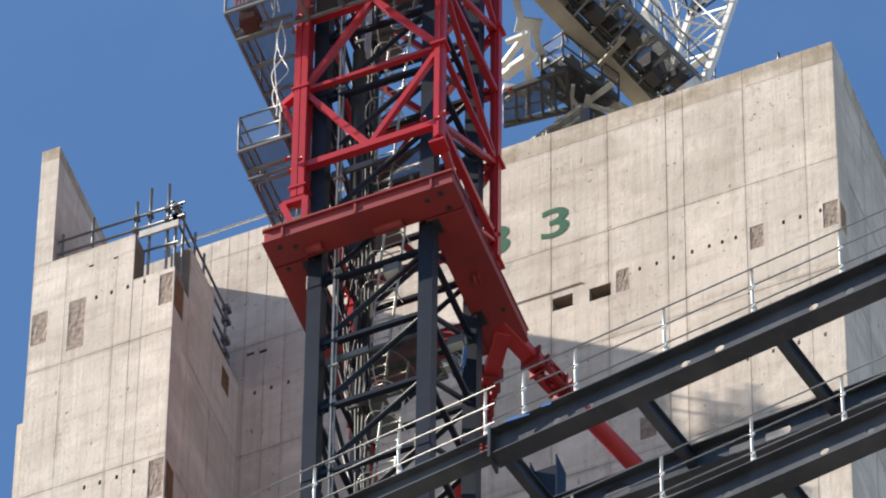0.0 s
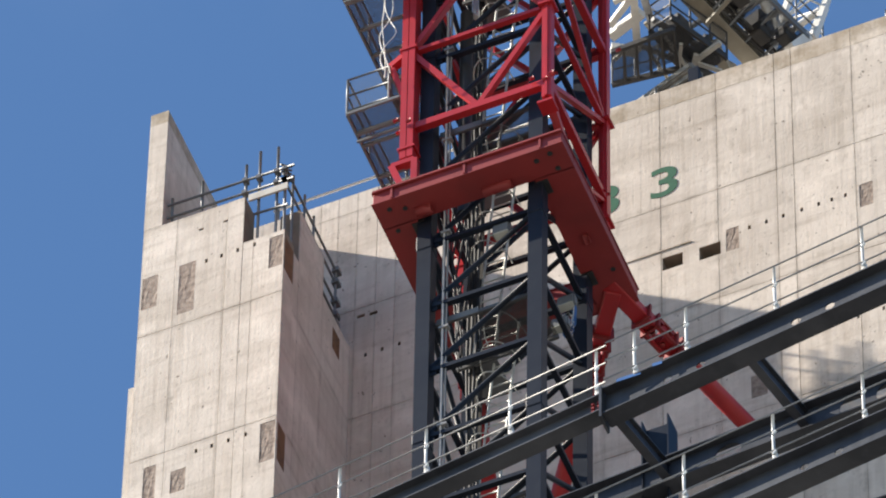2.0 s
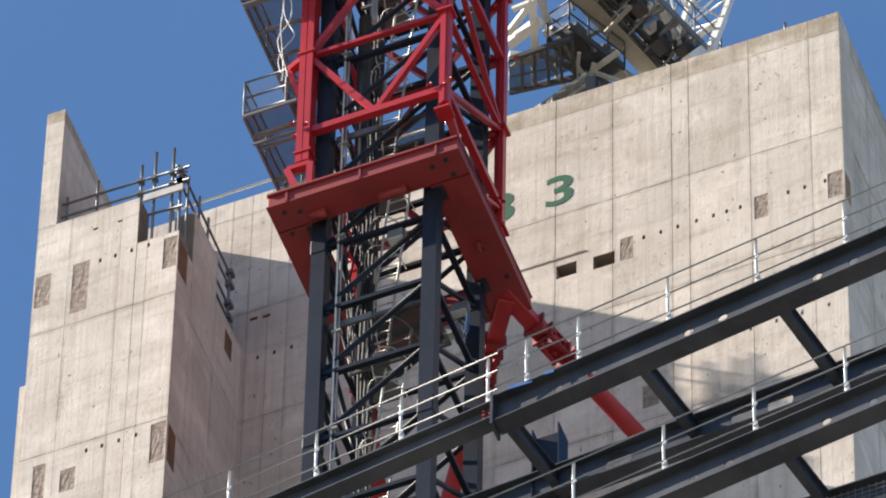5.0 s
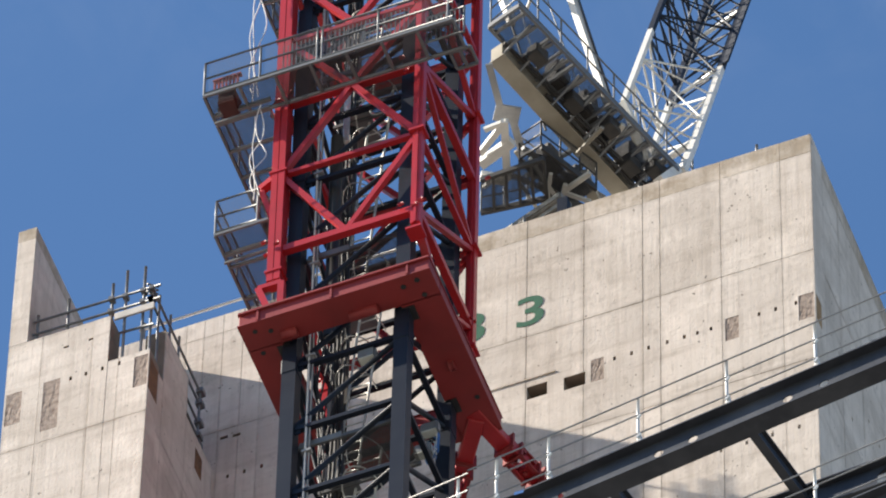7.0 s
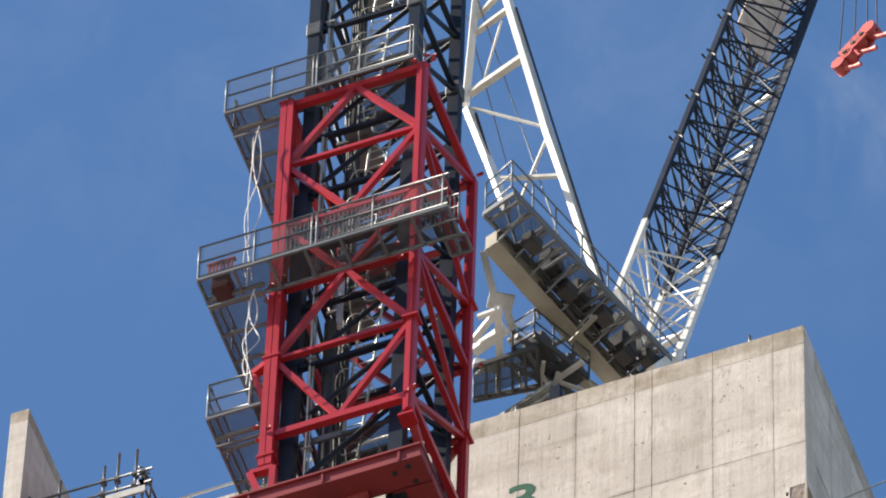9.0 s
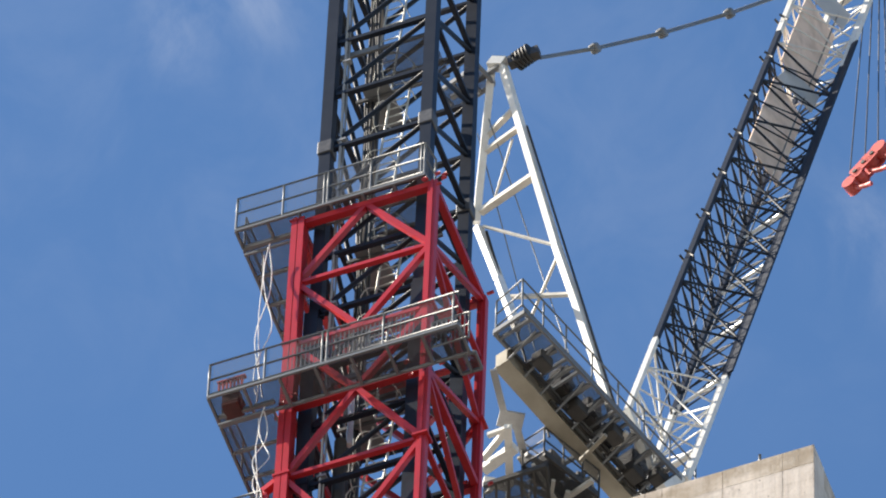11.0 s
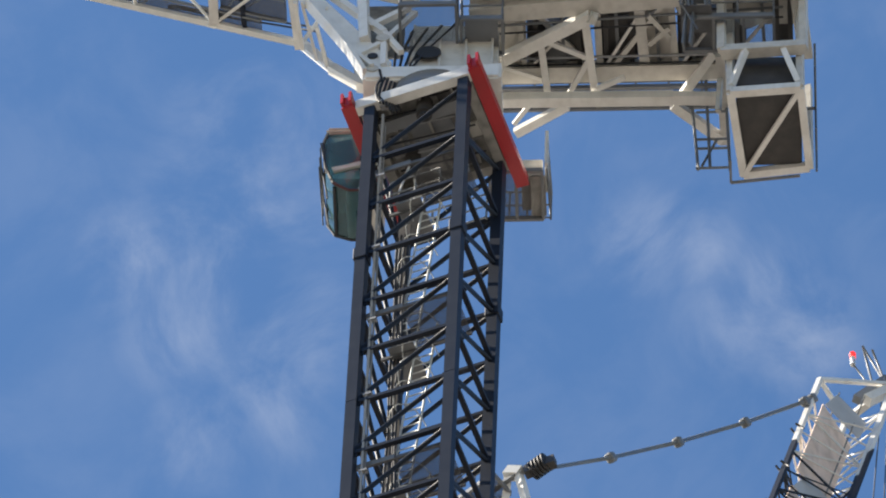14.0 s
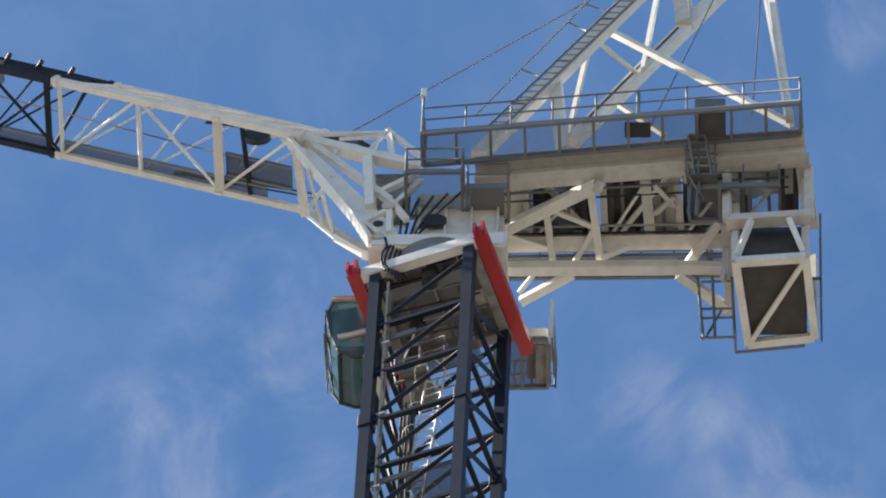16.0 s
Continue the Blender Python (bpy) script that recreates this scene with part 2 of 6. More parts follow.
# ---- building blocks ----
def thing(name, at, label, category, group="", kind=""):
    e = new(name)
    e.location = at
    return tagged(e, label, category, group, kind)


def part(name, bm, mat, parent, label=""):
    me = bpy.data.meshes.new(name)
    bm.to_mesh(me)
    bm.free()
    me.materials.append(mat)
    ob = new(name, me)
    if parent is not None:
        ob.parent = parent
        off = parent.location if parent.data is None else Vector((0, 0, 0))
        ob.matrix_parent_inverse = Matrix.Translation(-off)
    return tagged(ob, label)


def hexa(bm, lo, hi):
    """Axis-aligned block."""
    v = [bm.verts.new((x, y, z)) for z in (lo[2], hi[2]) for y in (lo[1], hi[1]) for x in (lo[0], hi[0])]
    for f in ((0, 2, 3, 1), (4, 5, 7, 6), (0, 1, 5, 4), (2, 6, 7, 3), (0, 4, 6, 2), (1, 3, 7, 5)):
        bm.faces.new([v[i] for i in f])


def stick(bm, a, b, w, h=None, side=(0, 0, 1)):
    """Square bar from a to b, h along side."""
    h = h or w
    a, b = Vector(a), Vector(b)
    d = (b - a).normalized()
    s = Vector(side)
    if abs(d.dot(s)) > 0.95:
        s = Vector((0, 1, 0))
    r = d.cross(s).normalized() * w / 2
    u = r.cross(d).normalized() * h / 2
    v = [bm.verts.new(p + r * i + u * j) for p in (a, b) for i, j in ((-1, -1), (1, -1), (1, 1), (-1, 1))]
    bm.faces.new([v[3], v[2], v[1], v[0]])
    bm.faces.new(v[4:])
    for i in range(4):
        j = (i + 1) % 4
        bm.faces.new([v[i], v[j], v[j + 4], v[i + 4]])


def pipe(bm, pts, r, n=8):
    """Round bar along points."""
    rings = []
    pts = [Vector(p) for p in pts]
    for i, p in enumerate(pts):
        d = (pts[min(i + 1, len(pts) - 1)] - pts[max(i - 1, 0)]).normalized()
        s = Vector((0, 0, 1)) if abs(d.z) < 0.9 else Vector((1, 0, 0))
        a = d.cross(s).normalized()
        b = a.cross(d)
        rings.append([bm.verts.new(p + a * r * math.cos(k * math.tau / n) + b * r * math.sin(k * math.tau / n)) for k in range(n)])
    for q, w in zip(rings, rings[1:]):
        for k in range(n):
            f = bm.faces.new([q[k], q[(k + 1) % n], w[(k + 1) % n], w[k]])
            f.smooth = True
    bm.faces.new(rings[0])
    bm.faces.new(list(reversed(rings[-1])))


JITTER = random.Random(5)


def bar(name, parent, mat, a, b, w, h=None, label="", side=(0, 0, 1)):
    bm = bmesh.new()
    play = 1.0 + 0.03 * JITTER.random()
    stick(bm, a, b, w * play, (h or w) * play, side)
    return part(name, bm, mat, parent, label)


def tube(name, parent, mat, a, b, r, label="", n=8):
    bm = bmesh.new()
    pipe(bm, [a, b], r, n)
    return part(name, bm, mat, parent, label)


def block(name, parent, mat, lo, hi, label="", bevel=0.0):
    bm = bmesh.new()
    hexa(bm, lo, hi)
    if bevel:
        bmesh.ops.bevel(bm, geom=bm.edges[:], offset=bevel, segments=2, affect="EDGES")
    return part(name, bm, mat, parent, label)


def solid(name, mat, lo, hi, label, category, kind="structure"):
    return tagged(block(name, None, mat, lo, hi), label, category, "", kind)


def mesh_sheet(bm, o, a, b, pitch, wide):
    """Wire mesh in the parallelogram o, o+a, o+b, of flat wires."""
    o, a, b = Vector(o), Vector(a), Vector(b)
    for e, f in ((a, b), (b, a)):
        n = max(2, int(f.length / pitch))
        fw = f.normalized() * wide / 2
        for k in range(n + 1):
            c = o + f * (k / n)
            bm.faces.new([bm.verts.new(c - fw), bm.verts.new(c + e - fw), bm.verts.new(c + e + fw), bm.verts.new(c + fw)])


# ---- ground ----
bm = bmesh.new()
hexa(bm, (-2500, -2500, -1), (2500, 2500, 0))
tagged(part("ground", bm, SOIL, None), "grey paved ground far below the concrete tower", "ground", "", "structure")

# ---- concrete core ----
WALL_Y, WING_Y, CORE_R, CORE_TOP = 99.4, 96.24, -32.6, 164.2
WING_L, WING_R = -47.6, -44.67
GAP = 0.02


def seam(x):
    """Half the open width of the upright joint at x: the day joints gape, the shutter joints hardly show."""
    return GAP * (0.3 if x in (-36.01, -35.66) else 0.26 if x in (-34.44, -37.2, -38.35, -43.0) else 0.15)


def holed(bm, axis, at, deep, lo, hi, holes):
    """Plate in the plane axis = at, deep thick behind it, from lo to hi (along the wall, up), less rectangular holes."""
    a = sorted({lo[0], hi[0], *[q for h in holes for q in (h[0], h[2]) if lo[0] < q < hi[0]]})
    b = sorted({lo[1], hi[1], *[q for h in holes for q in (h[1], h[3]) if lo[1] < q < hi[1]]})
    for a0, a1 in zip(a, a[1:]):
        for b0, b1 in zip(b, b[1:]):
            ca, cb = (a0 + a1) / 2, (b0 + b1) / 2
            if any(h[0] < ca < h[2] and h[1] < cb < h[3] for h in holes):
                continue
            if axis == "y":
                hexa(bm, (a0, min(at, at + deep), b0), (a1, max(at, at + deep), b1))
            else:
                hexa(bm, (min(at, at + deep), a0, b0), (max(at, at + deep), a1, b1))


def panelled(name, axis, at, out, thick, across, ups, holes, label, bottom=0.0, tops=None, deep_holes=()):
    """Cast wall: a backing wall with shutter panels proud of it, recessed joints between them. out: +1 or -1, the way that the face looks."""
    skin = 0.02
    bm = bmesh.new()
    top = ups[-1]
    for a0, a1 in zip(across, across[1:]):
        t = tops(a0, a1) if tops else top
        holed(bm, axis, at - out * skin, -out * (thick - skin), (a0, bottom), (a1, t), list(deep_holes))
    wall = tagged(part(name, bm, JOINT, None), label, "wall", "", "structure")
    for a0, a1 in zip(across, across[1:]):
        t = tops(a0, a1) if tops else top
        for b0, b1 in zip(ups, ups[1:]):
            b1 = min(b1, t)
            if b1 - b0 < 0.05 or a1 - a0 < 0.05:
                continue
            bm = bmesh.new()
            wob = random.uniform(-0.003, 0.003)
            holed(bm, axis, at + out * wob, -out * (skin - 0.001), (a0 + seam(a0), b0 + GAP * 0.4), (a1 - seam(a1), b1 - GAP * (0.12 if b1 == 163.58 else 0.4)), holes)
            damp = b1 - b0 < 0.9 and b1 > 159 and (axis == "x" or a0 > -40)
            part("panel", bm, CONCRETE_DAMP if damp else CONCRETE_X if axis == "y" else CONCRETE_Y, wall, "damp brown-stained top strip" if damp else "")
    return wall


def patch(parent, axis, at, out, r, inset=0.009, mat=None, label="rough broken concrete pocket"):
    """Pocket of rough concrete sunk in a wall, r: low and high corner."""
    bm = bmesh.new()
    n = 7
    g = {}
    for i in range(n + 1):
        for j in range(n + 1):
            a, b = r[0] + (r[2] - r[0]) * i / n, r[1] + (r[3] - r[1]) * j / n
            edge = i in (0, n) or j in (0, n)
            d = at - out * ((0.004 if edge else inset) + (0 if edge else random.uniform(-0.004, 0.004)))
            g[i, j] = bm.verts.new((a, d, b) if axis == "y" else (d, a, b))
    for i in range(n):
        for j in range(n):
            bm.faces.new([g[i, j], g[i + 1, j], g[i + 1, j + 1], g[i, j + 1]])
    bmesh.ops.recalc_face_normals(bm, faces=bm.faces[:])
    return part("pocket", bm, mat or CONCRETE_ROUGH, parent, label)


def slot(x, z, w=0.055, h=0.13):
    return (x - w / 2, z - h / 2, x + w / 2, z + h / 2)


LIFTS = [144.6, 148.6, 152.6, 156.6, 160.2, 163.58, 164.2]
FRONT_X = [WING_L, -46.6, -45.37, -45.0, -44.6, -44.18, -43.78, -43.0, -41.9, -40.7, -39.52, -38.35, -37.2, -36.01, -35.66, -34.44, -33.23, CORE_R]
openings = [(-38.33, 158.08, -37.92, 158.5), (-37.59, 158.02, -37.16, 158.44)]
pockets = [(-37.05, 158.01, -36.79, 158.75), (-34.38, 158.01, -34.11, 158.76), (-32.93, 157.95, -32.625, 158.78)]
low_pockets = [(-36.62, 153.0, -36.3, 153.7)]
ties = [slot(x, 158.58) for x in (-32.98, -33.38, -33.71, -34.66, -34.93, -35.19, -35.53, -35.9, -36.24, -36.58, -44.35, -44.01, -43.66)]
ties += [slot(x, z, 0.16, 0.1) for x, z in ((-44.47, 159.93), (-44.21, 159.89))]
ties += [slot(x, 154.5) for x in (-32.98, -33.5, -34.0, -34.5, -35.2, -36.0, -36.4, -36.9, -37.4, -37.9, -38.4)]
front = panelled("wall_front", "y", WALL_Y, -1, 0.6, FRONT_X, LIFTS, openings + pockets + low_pockets + ties, "pale streaked concrete core wall with green numerals", 0.0, None, openings + pockets + low_pockets + ties[:-11])
for r in pockets + low_pockets:
    patch(front, "y", WALL_Y, -1, r)
block("mortar_lip", front, CONCRETE_DAMP, (-39.9, WALL_Y - 0.02, 158.72), (-37.75, WALL_Y, 158.76), "ragged mortar line")
# dark room behind the openings
SIDE_Y = [WALL_Y + 0.6, 100.9, 102.1, 103.3, 104.5, 105.7, 107.0]
side_ties = [slot(y, 158.6) for y in (100.3, 100.75, 101.6, 102.4, 103.0)] + [slot(y, 157.3) for y in (100.5, 101.4, 102.6)]
side = panelled("wall_side", "x", CORE_R, 1, 0.6, SIDE_Y, LIFTS, side_ties, "shaded concrete side wall of the core", 0.0, None, side_ties)
block("quoin", side, CONCRETE, (CORE_R - 0.001, WALL_Y + 0.001, 0), (CORE_R + 0.004, WALL_Y + 0.6, CORE_TOP))
block("pocket_return", side, OCHRE, (CORE_R - 0.02, WALL_Y + 0.05, 157.95), (CORE_R + 0.007, WALL_Y + 0.34, 158.78), "ochre timber shutter left in the corner")
solid("wall_back", CONCRETE, (WING_L, 106.4, 0), (CORE_R - 0.6, 107.0, CORE_TOP), "plain concrete back wall of the core", "wall")
solid("wall_end", CONCRETE, (WING_L, WALL_Y + 0.6, 0), (WING_L + 0.4, 106.4, CORE_TOP), "plain concrete end wall of the core", "wall")
solid("core_roof", CONCRETE, (WING_L + 0.4, WALL_Y + 0.6, 162.6), (CORE_R - 0.6, 106.4, 162.9), "concrete slab inside the core top", "slab")

# wing in front of the core
WLIFT = [144.6, 148.6, 152.6, 156.62, 160.2]
WING_X = [WING_L, -46.9, -45.86, -45.52, -45.3, WING_R]
wing_pockets = [(-47.56, 157.51, -47.24, 158.56), (-46.81, 156.97, -46.47, 158.6), (-44.97, 157.49, -44.69, 158.5), (-44.99, 151.24, -44.69, 152.47), (-47.3, 150.9, -47.05, 152.3), (-46.75, 151.2, -46.45, 151.9)]
wing_ties = [slot(x, z) for z in (158.47, 152.3) for x in (-46.26, -45.95, -45.62, -45.28)] + [slot(x, 159.6, 0.1, 0.07) for x in (-46.4, -45.9)]
wing = panelled("wing_wall_front", "y", WING_Y, -1, 0.46, WING_X, WLIFT, wing_pockets + wing_ties, "pale concrete wing wall with stepped top and rough pockets", 0.0,
                lambda a, b: 160.2 if b < -45.5 else 158.66, wing_pockets + wing_ties)
for r in wing_pockets:
    patch(wing, "y", WING_Y, -1, r)
WSIDE_Y = [WING_Y + 0.46, 96.94, 98.08, WALL_Y]
ret = [(96.7, 157.4, 96.72, 158.4), (98.57, 157.9, 98.92, 158.6)]
wing_side = panelled("wing_wall_side", "x", WING_R, 1, 0.42, WSIDE_Y, WLIFT, ret[1:], "shaded concrete side of the wing with a stepped top", 0.0,
                     lambda a, b: 158.5 if b < 97 else (160.25 if b < 98.2 else 158.95), ret[1:])
patch(wing_side, "x", WING_R, 1, ret[1], 0.02, RUSTY, "rust-brown timber-lined pocket")
block("quoin", wing_side, CONCRETE, (WING_R - 0.001, WING_Y + 0.001, 0), (WING_R + 0.003, WING_Y + 0.46, 157.4))
block("pocket_return", wing_side, RUSTY, (WING_R - 0.02, WING_Y + 0.06, 157.4), (WING_R + 0.004, WING_Y + 0.42, 158.45), "rust-brown timber shutter")
block("dark_return", wing_side, RUSTY, (WING_R - 0.02, WING_Y + 0.06, 151.3), (WING_R + 0.004, WING_Y + 0.4, 152.47))
solid("wing_fin", CONCRETE, (WING_L, WING_Y + 0.002, 160.2), (-47.23, WALL_Y, 163.75), "tall thin concrete fin wall", "wall")
solid("wing_fin_cap", CONCRETE_DAMP, (WING_L, WING_Y + 0.002, 163.75), (-47.23, WALL_Y, 164.15), "damp stained top of the fin wall", "wall")
solid("wing_fin_foot", CONCRETE, (WING_L, WING_Y + 0.46, 0), (-47.23, WALL_Y, 160.2), "concrete fin wall below the top lift", "wall")
solid("wing_step", CONCRETE, (WING_L - 0.16, WING_Y + 0.1, 0), (WING_L, WING_Y + 0.5, 155.2), "thicker lower concrete of the wing wall", "wall")
solid("wing_slab", CONCRETE, (-47.23, WING_Y + 0.46, 156.3), (WING_R - 0.42, WALL_Y, 156.6), "concrete slab inside the wing", "slab")

# level numerals
for x in (-39.12 - 0.62, -38.55):
    cu = bpy.data.curves.new("numeral", "FONT")
    cu.body, cu.extrude, cu.offset = "3", 0.002, 0.012
    tmp = bpy.data.objects.new("tmp", cu)
    me = bpy.data.meshes.new_from_object(tmp)
    bpy.data.objects.remove(tmp)
    vs = [v.co for v in me.vertices]
    x0, x1 = min(v.x for v in vs), max(v.x for v in vs)
    y0, y1 = min(v.y for v in vs), max(v.y for v in vs)
    for v in me.vertices:
        v.co = (x + (v.co.x - x0) / (x1 - x0) * 0.55, WALL_Y - 0.006 - v.co.z, 160.56 + (v.co.y - y0) / (y1 - y0) * 0.98)
    me.materials.append(GREEN)
    ob = new("numeral", me)
    ob.parent = front
    tagged(ob, "stencilled green numeral 3")

# ---- scaffold rails on the wing and edge posts on the core ----
def scaffold(at, label):
    return thing("scaffold_rail", at, label, "guard rail", "edge rails on the concrete")


sc = scaffold((-46, WING_Y + 0.2, 160.2), "galvanised scaffold tube guard rail on the wing top")
ys = WING_Y + 0.2
for x, z0, z1 in ((-46.5, 159.9, 161.55), (-45.6, 159.9, 161.6), (-45.32, 158.4, 161.9), (-44.95, 158.4, 161.85), (-44.78, 158.4, 161.05), (-47.12, 159.9, 161.3)):
    tube("standard", sc, GALV, (x, ys, z0), (x - 0.01, ys, z1), 0.03)
for z, a, b in ((161.03, -47.2, -44.6), (160.6, -47.2, -44.6), (159.75, -45.4, -44.7)):
    tube("ledger", sc, GALV, (a, ys - 0.05, z), (b, ys - 0.05, z - 0.04), 0.026)
block("toe_board", sc, CREAM, (-45.5, ys - 0.1, 160.2), (-44.7, ys - 0.06, 160.4), "pale scaffold board")
for k in range(9):
    x, z = random.choice((-44.95, -44.78, -45.32, -45.6)), random.choice((161.0, 160.58, 160.95))
    block("coupler", sc, GALV, (x - 0.05, ys - 0.1, z - 0.05), (x + 0.05, ys + 0.04, z + 0.05))
for k in range(5):
    z = 160.6 + k * 0.12
    tube("clip", sc, GREY, (-44.86 + 0.05 * (k % 2), ys - 0.1, z), (-44.72, ys + 0.1, z + 0.1), 0.02)
sd = scaffold((WING_R - 0.1, 98, 159), "dark scaffold tube rail along the wing side")
for z0, z1, y0, y1 in ((160.95, 160.85, 96.5, 98.95), (160.5, 160.45, 96.5, 98.9), (159.85, 159.8, 98.0, 98.9), (159.4, 159.35, 98.0, 98.9)):
    tube("ledger", sd, GREY, (WING_R - 0.1, y0, z0), (WING_R - 0.1, y1, z1), 0.026)
for y, z0, z1 in ((96.75, 158.3, 161.2), (97.3, 160.1, 161.3), (97.75, 160.1, 161.2), (98.85, 158.8, 161.0)):
    tube("standard", sd, GALV, (WING_R - 0.1, y, z0), (WING_R - 0.1, y, z1), 0.028)
for z in (160.85, 160.45, 159.8, 159.35, 159.1):
    block("coupler", sd, GREY, (WING_R - 0.16, 98.78, z - 0.06), (WING_R - 0.02, 98.95, z + 0.06))
se = scaffold((-44, WALL_Y + 0.2, CORE_TOP), "thin galvanised guard rail along the core edge")
for z in (164.95,):
    tube("top_rail", se, BRIGHT, (-46.5, WALL_Y + 0.25, z + 0.0), (-40.5, WALL_Y + 0.25, z + 0.08), 0.03)
for x in (-46.4, -43.7, -42.4, -41.0):
    tube("standard", se, GALV, (x, WALL_Y + 0.25, CORE_TOP - 0.15), (x, WALL_Y + 0.25, CORE_TOP + 0.95), 0.03)
for x, y in ((-38.5, WALL_Y + 0.2), (-33.75, WALL_Y + 0.2), (CORE_R - 0.2, 101.0)):
    e = thing("edge_post", (x, y, CORE_TOP), "short pale steel post standing on the core edge", "post", "edge posts")
    tube("tube", e, GALV, (x, y, CORE_TOP - 0.1), (x, y, CORE_TOP + 0.5), 0.03)
    block("base", e, GALV, (x - 0.06, y - 0.06, CORE_TOP), (x + 0.06, y + 0.06, CORE_TOP + 0.015))

# ---- steel floor frame in front ----
def ibeam(name, parent, a, b, h=0.6, wide=0.28, holes=(), tf=0.025, tw=0.016, label=""):
    """I-section whose top flange runs from a to b; holes: (distance along, radius) of round web openings."""
    a, b = Vector(a), Vector(b)
    d = (b - a).normalized()
    n = Vector((0, 0, 1)).cross(d).normalized()
    L = (b - a).length
    up = Vector((0, 0, 1))
    bm = bmesh.new()
    for z in (-tf / 2, -h + tf / 2):
        stick(bm, a + up * z, b + up * z, wide, tf)
    cuts = [0.0]
    for s, r in sorted(holes):
        cuts += [s - r * 1.3, s + r * 1.3]
    cuts.append(L)
    lo, hi = -h + tf, -tf
    for i in range(0, len(cuts), 2):
        p, q = a + d * cuts[i], a + d * cuts[i + 1]
        stick(bm, p + up * (lo + hi) / 2, q + up * (lo + hi) / 2, tw, hi - lo)
    for s, r in sorted(holes):
        c = a + d * s + up * (lo + hi) / 2
        N = 20
        for side in (-tw / 2, tw / 2):
            inner, outer = [], []
            for k in range(N):
                t = k * math.tau / N + math.pi / 4
                cx, cz = math.cos(t), math.sin(t)
                m = 1 / max(abs(cx), abs(cz))
                inner.append(bm.verts.new(c + n * side + d * r * cx + up * r * cz))
                outer.append(bm.verts.new(c + n * side + d * r * 1.3 * cx * m + up * (hi - lo) / 2 * cz * m))
            for k in range(N):
                j = (k + 1) % N
                bm.faces.new([inner[k], inner[j], outer[j], outer[k]])
    bmesh.ops.recalc_face_normals(bm, faces=bm.faces[:])
    return part(name, bm, BLACK_STEEL, parent, label)


def edge_rail(a, b, posts, h=1.24):
    """Edge protection along a beam: bright posts in sockets and three thin rails."""
    a, b = Vector(a), Vector(b)
    d = (b - a).normalized()
    e = thing("edge_guard_rail", tuple(a), "galvanised posts with three thin rails along the beam edge", "guard rail", "edge rails on the steel")
    for f in (0.98, 0.64, 0.27):
        tube("rail", e, GREY_LIGHT, a + Vector((0, -0.04, h * f)), b + Vector((0, -0.04, h * f)), 0.012)
    for s in posts:
        p = a + d * s
        o = tube("post", e, BRIGHT, p, p + Vector((0, 0, h)), 0.023)
        bm = bmesh.new()
        stick(bm, p + Vector((0.03, 0, 0)), p + Vector((0.03, 0, 0.3)), 0.05)
        part("socket", bm, BRIGHT, o)
        for f in (0.64, 0.27):
            bm = bmesh.new()
            stick(bm, p + Vector((0.0, -0.045, h * f - 0.09)), p + Vector((0.05, -0.045, h * f - 0.02)), 0.03)
            part("clip", bm, BRIGHT, o)
    return e


def on_a(x, z=117.0):
    return (x, 74.62 - 0.125 * (x + 27.1), z)


def on_b(x, z=117.0):
    return (x, 76.24 - 0.06 * (x + 27.7), z)


def on_c(x, z=113.1):
    return (x, 74.37 - 0.125 * (x + 27.1), z)


steel = thing("steel_floor_frame", (-27, 75, 0), "dark primed steel floor frame with perforated I-beams", "steel frame")
ibeam("edge_beam", steel, on_a(-29.76), on_a(-15), 0.62, 0.28, [(0.97, 0.07), (1.49, 0.07), (2.99, 0.075), (3.52, 0.075), (4.98, 0.075), (5.54, 0.075), (7.0, 0.075), (7.6, 0.075)])
ibeam("edge_beam", steel, on_a(-36, 116.93), on_a(-29.8, 116.93), 0.4, 0.24)
ibeam("inner_beam", steel, on_b(-36), on_b(-15), 0.62, 0.26, [(7.55, 0.2), (9.45, 0.2), (10.0, 0.2), (12.1, 0.2)])
ibeam("edge_beam", steel, on_c(-32), on_c(-15), 0.62, 0.28, [(4.0, 0.07), (5.4, 0.07), (5.93, 0.07), (7.4, 0.07), (8.1, 0.07)])
ibeam("inner_beam", steel, (-28.5, 75.5, 113.05), (-15, 75.2, 113.05), 0.62, 0.26, [(2.3, 0.2), (3.4, 0.2), (5.0, 0.2)])
for p, q in ((on_a(-27.65, 116.95), on_b(-27.3, 116.95)), (on_a(-25.5, 116.95), on_b(-25.15, 116.95)), (on_a(-29.72, 116.95), on_b(-29.4, 116.95)), (on_a(-23.2, 116.95), on_b(-22.9, 116.95)),
             (on_c(-25.4, 113.05), (-25.1, 75.4, 113.0)), (on_c(-23.2, 113.05), (-22.9, 75.3, 113.0)), (on_c(-27.6, 113.05), (-27.3, 75.45, 113.0))):
    ibeam("cross_beam", steel, p, q, 0.34, 0.13)
# joint, cleats and bolts at the splice
jx = on_a(-29.76)
block("end_plate", steel, BLACK_STEEL, (jx[0] - 0.05, jx[1] - 0.16, 116.3), (jx[0] - 0.01, jx[1] + 0.16, 117.02))
for i in range(3):
    for j in range(2):
        block("bolt", steel, RED_OXIDE, (jx[0] - 0.12 - 0.09 * j, jx[1] - 0.05, 116.62 + 0.09 * i), (jx[0] - 0.08 - 0.09 * j, jx[1] + 0.0, 116.66 + 0.09 * i), "red-marked bolt head")
for x in (-28.6, -25.0, -23.3):
    p = on_a(x, 117)
    block("lifting_cleat", steel, BLACK_STEEL, (p[0] - 0.2, p[1] - 0.1, 117), (p[0] + 0.18, p[1] + 0.1, 117.05))
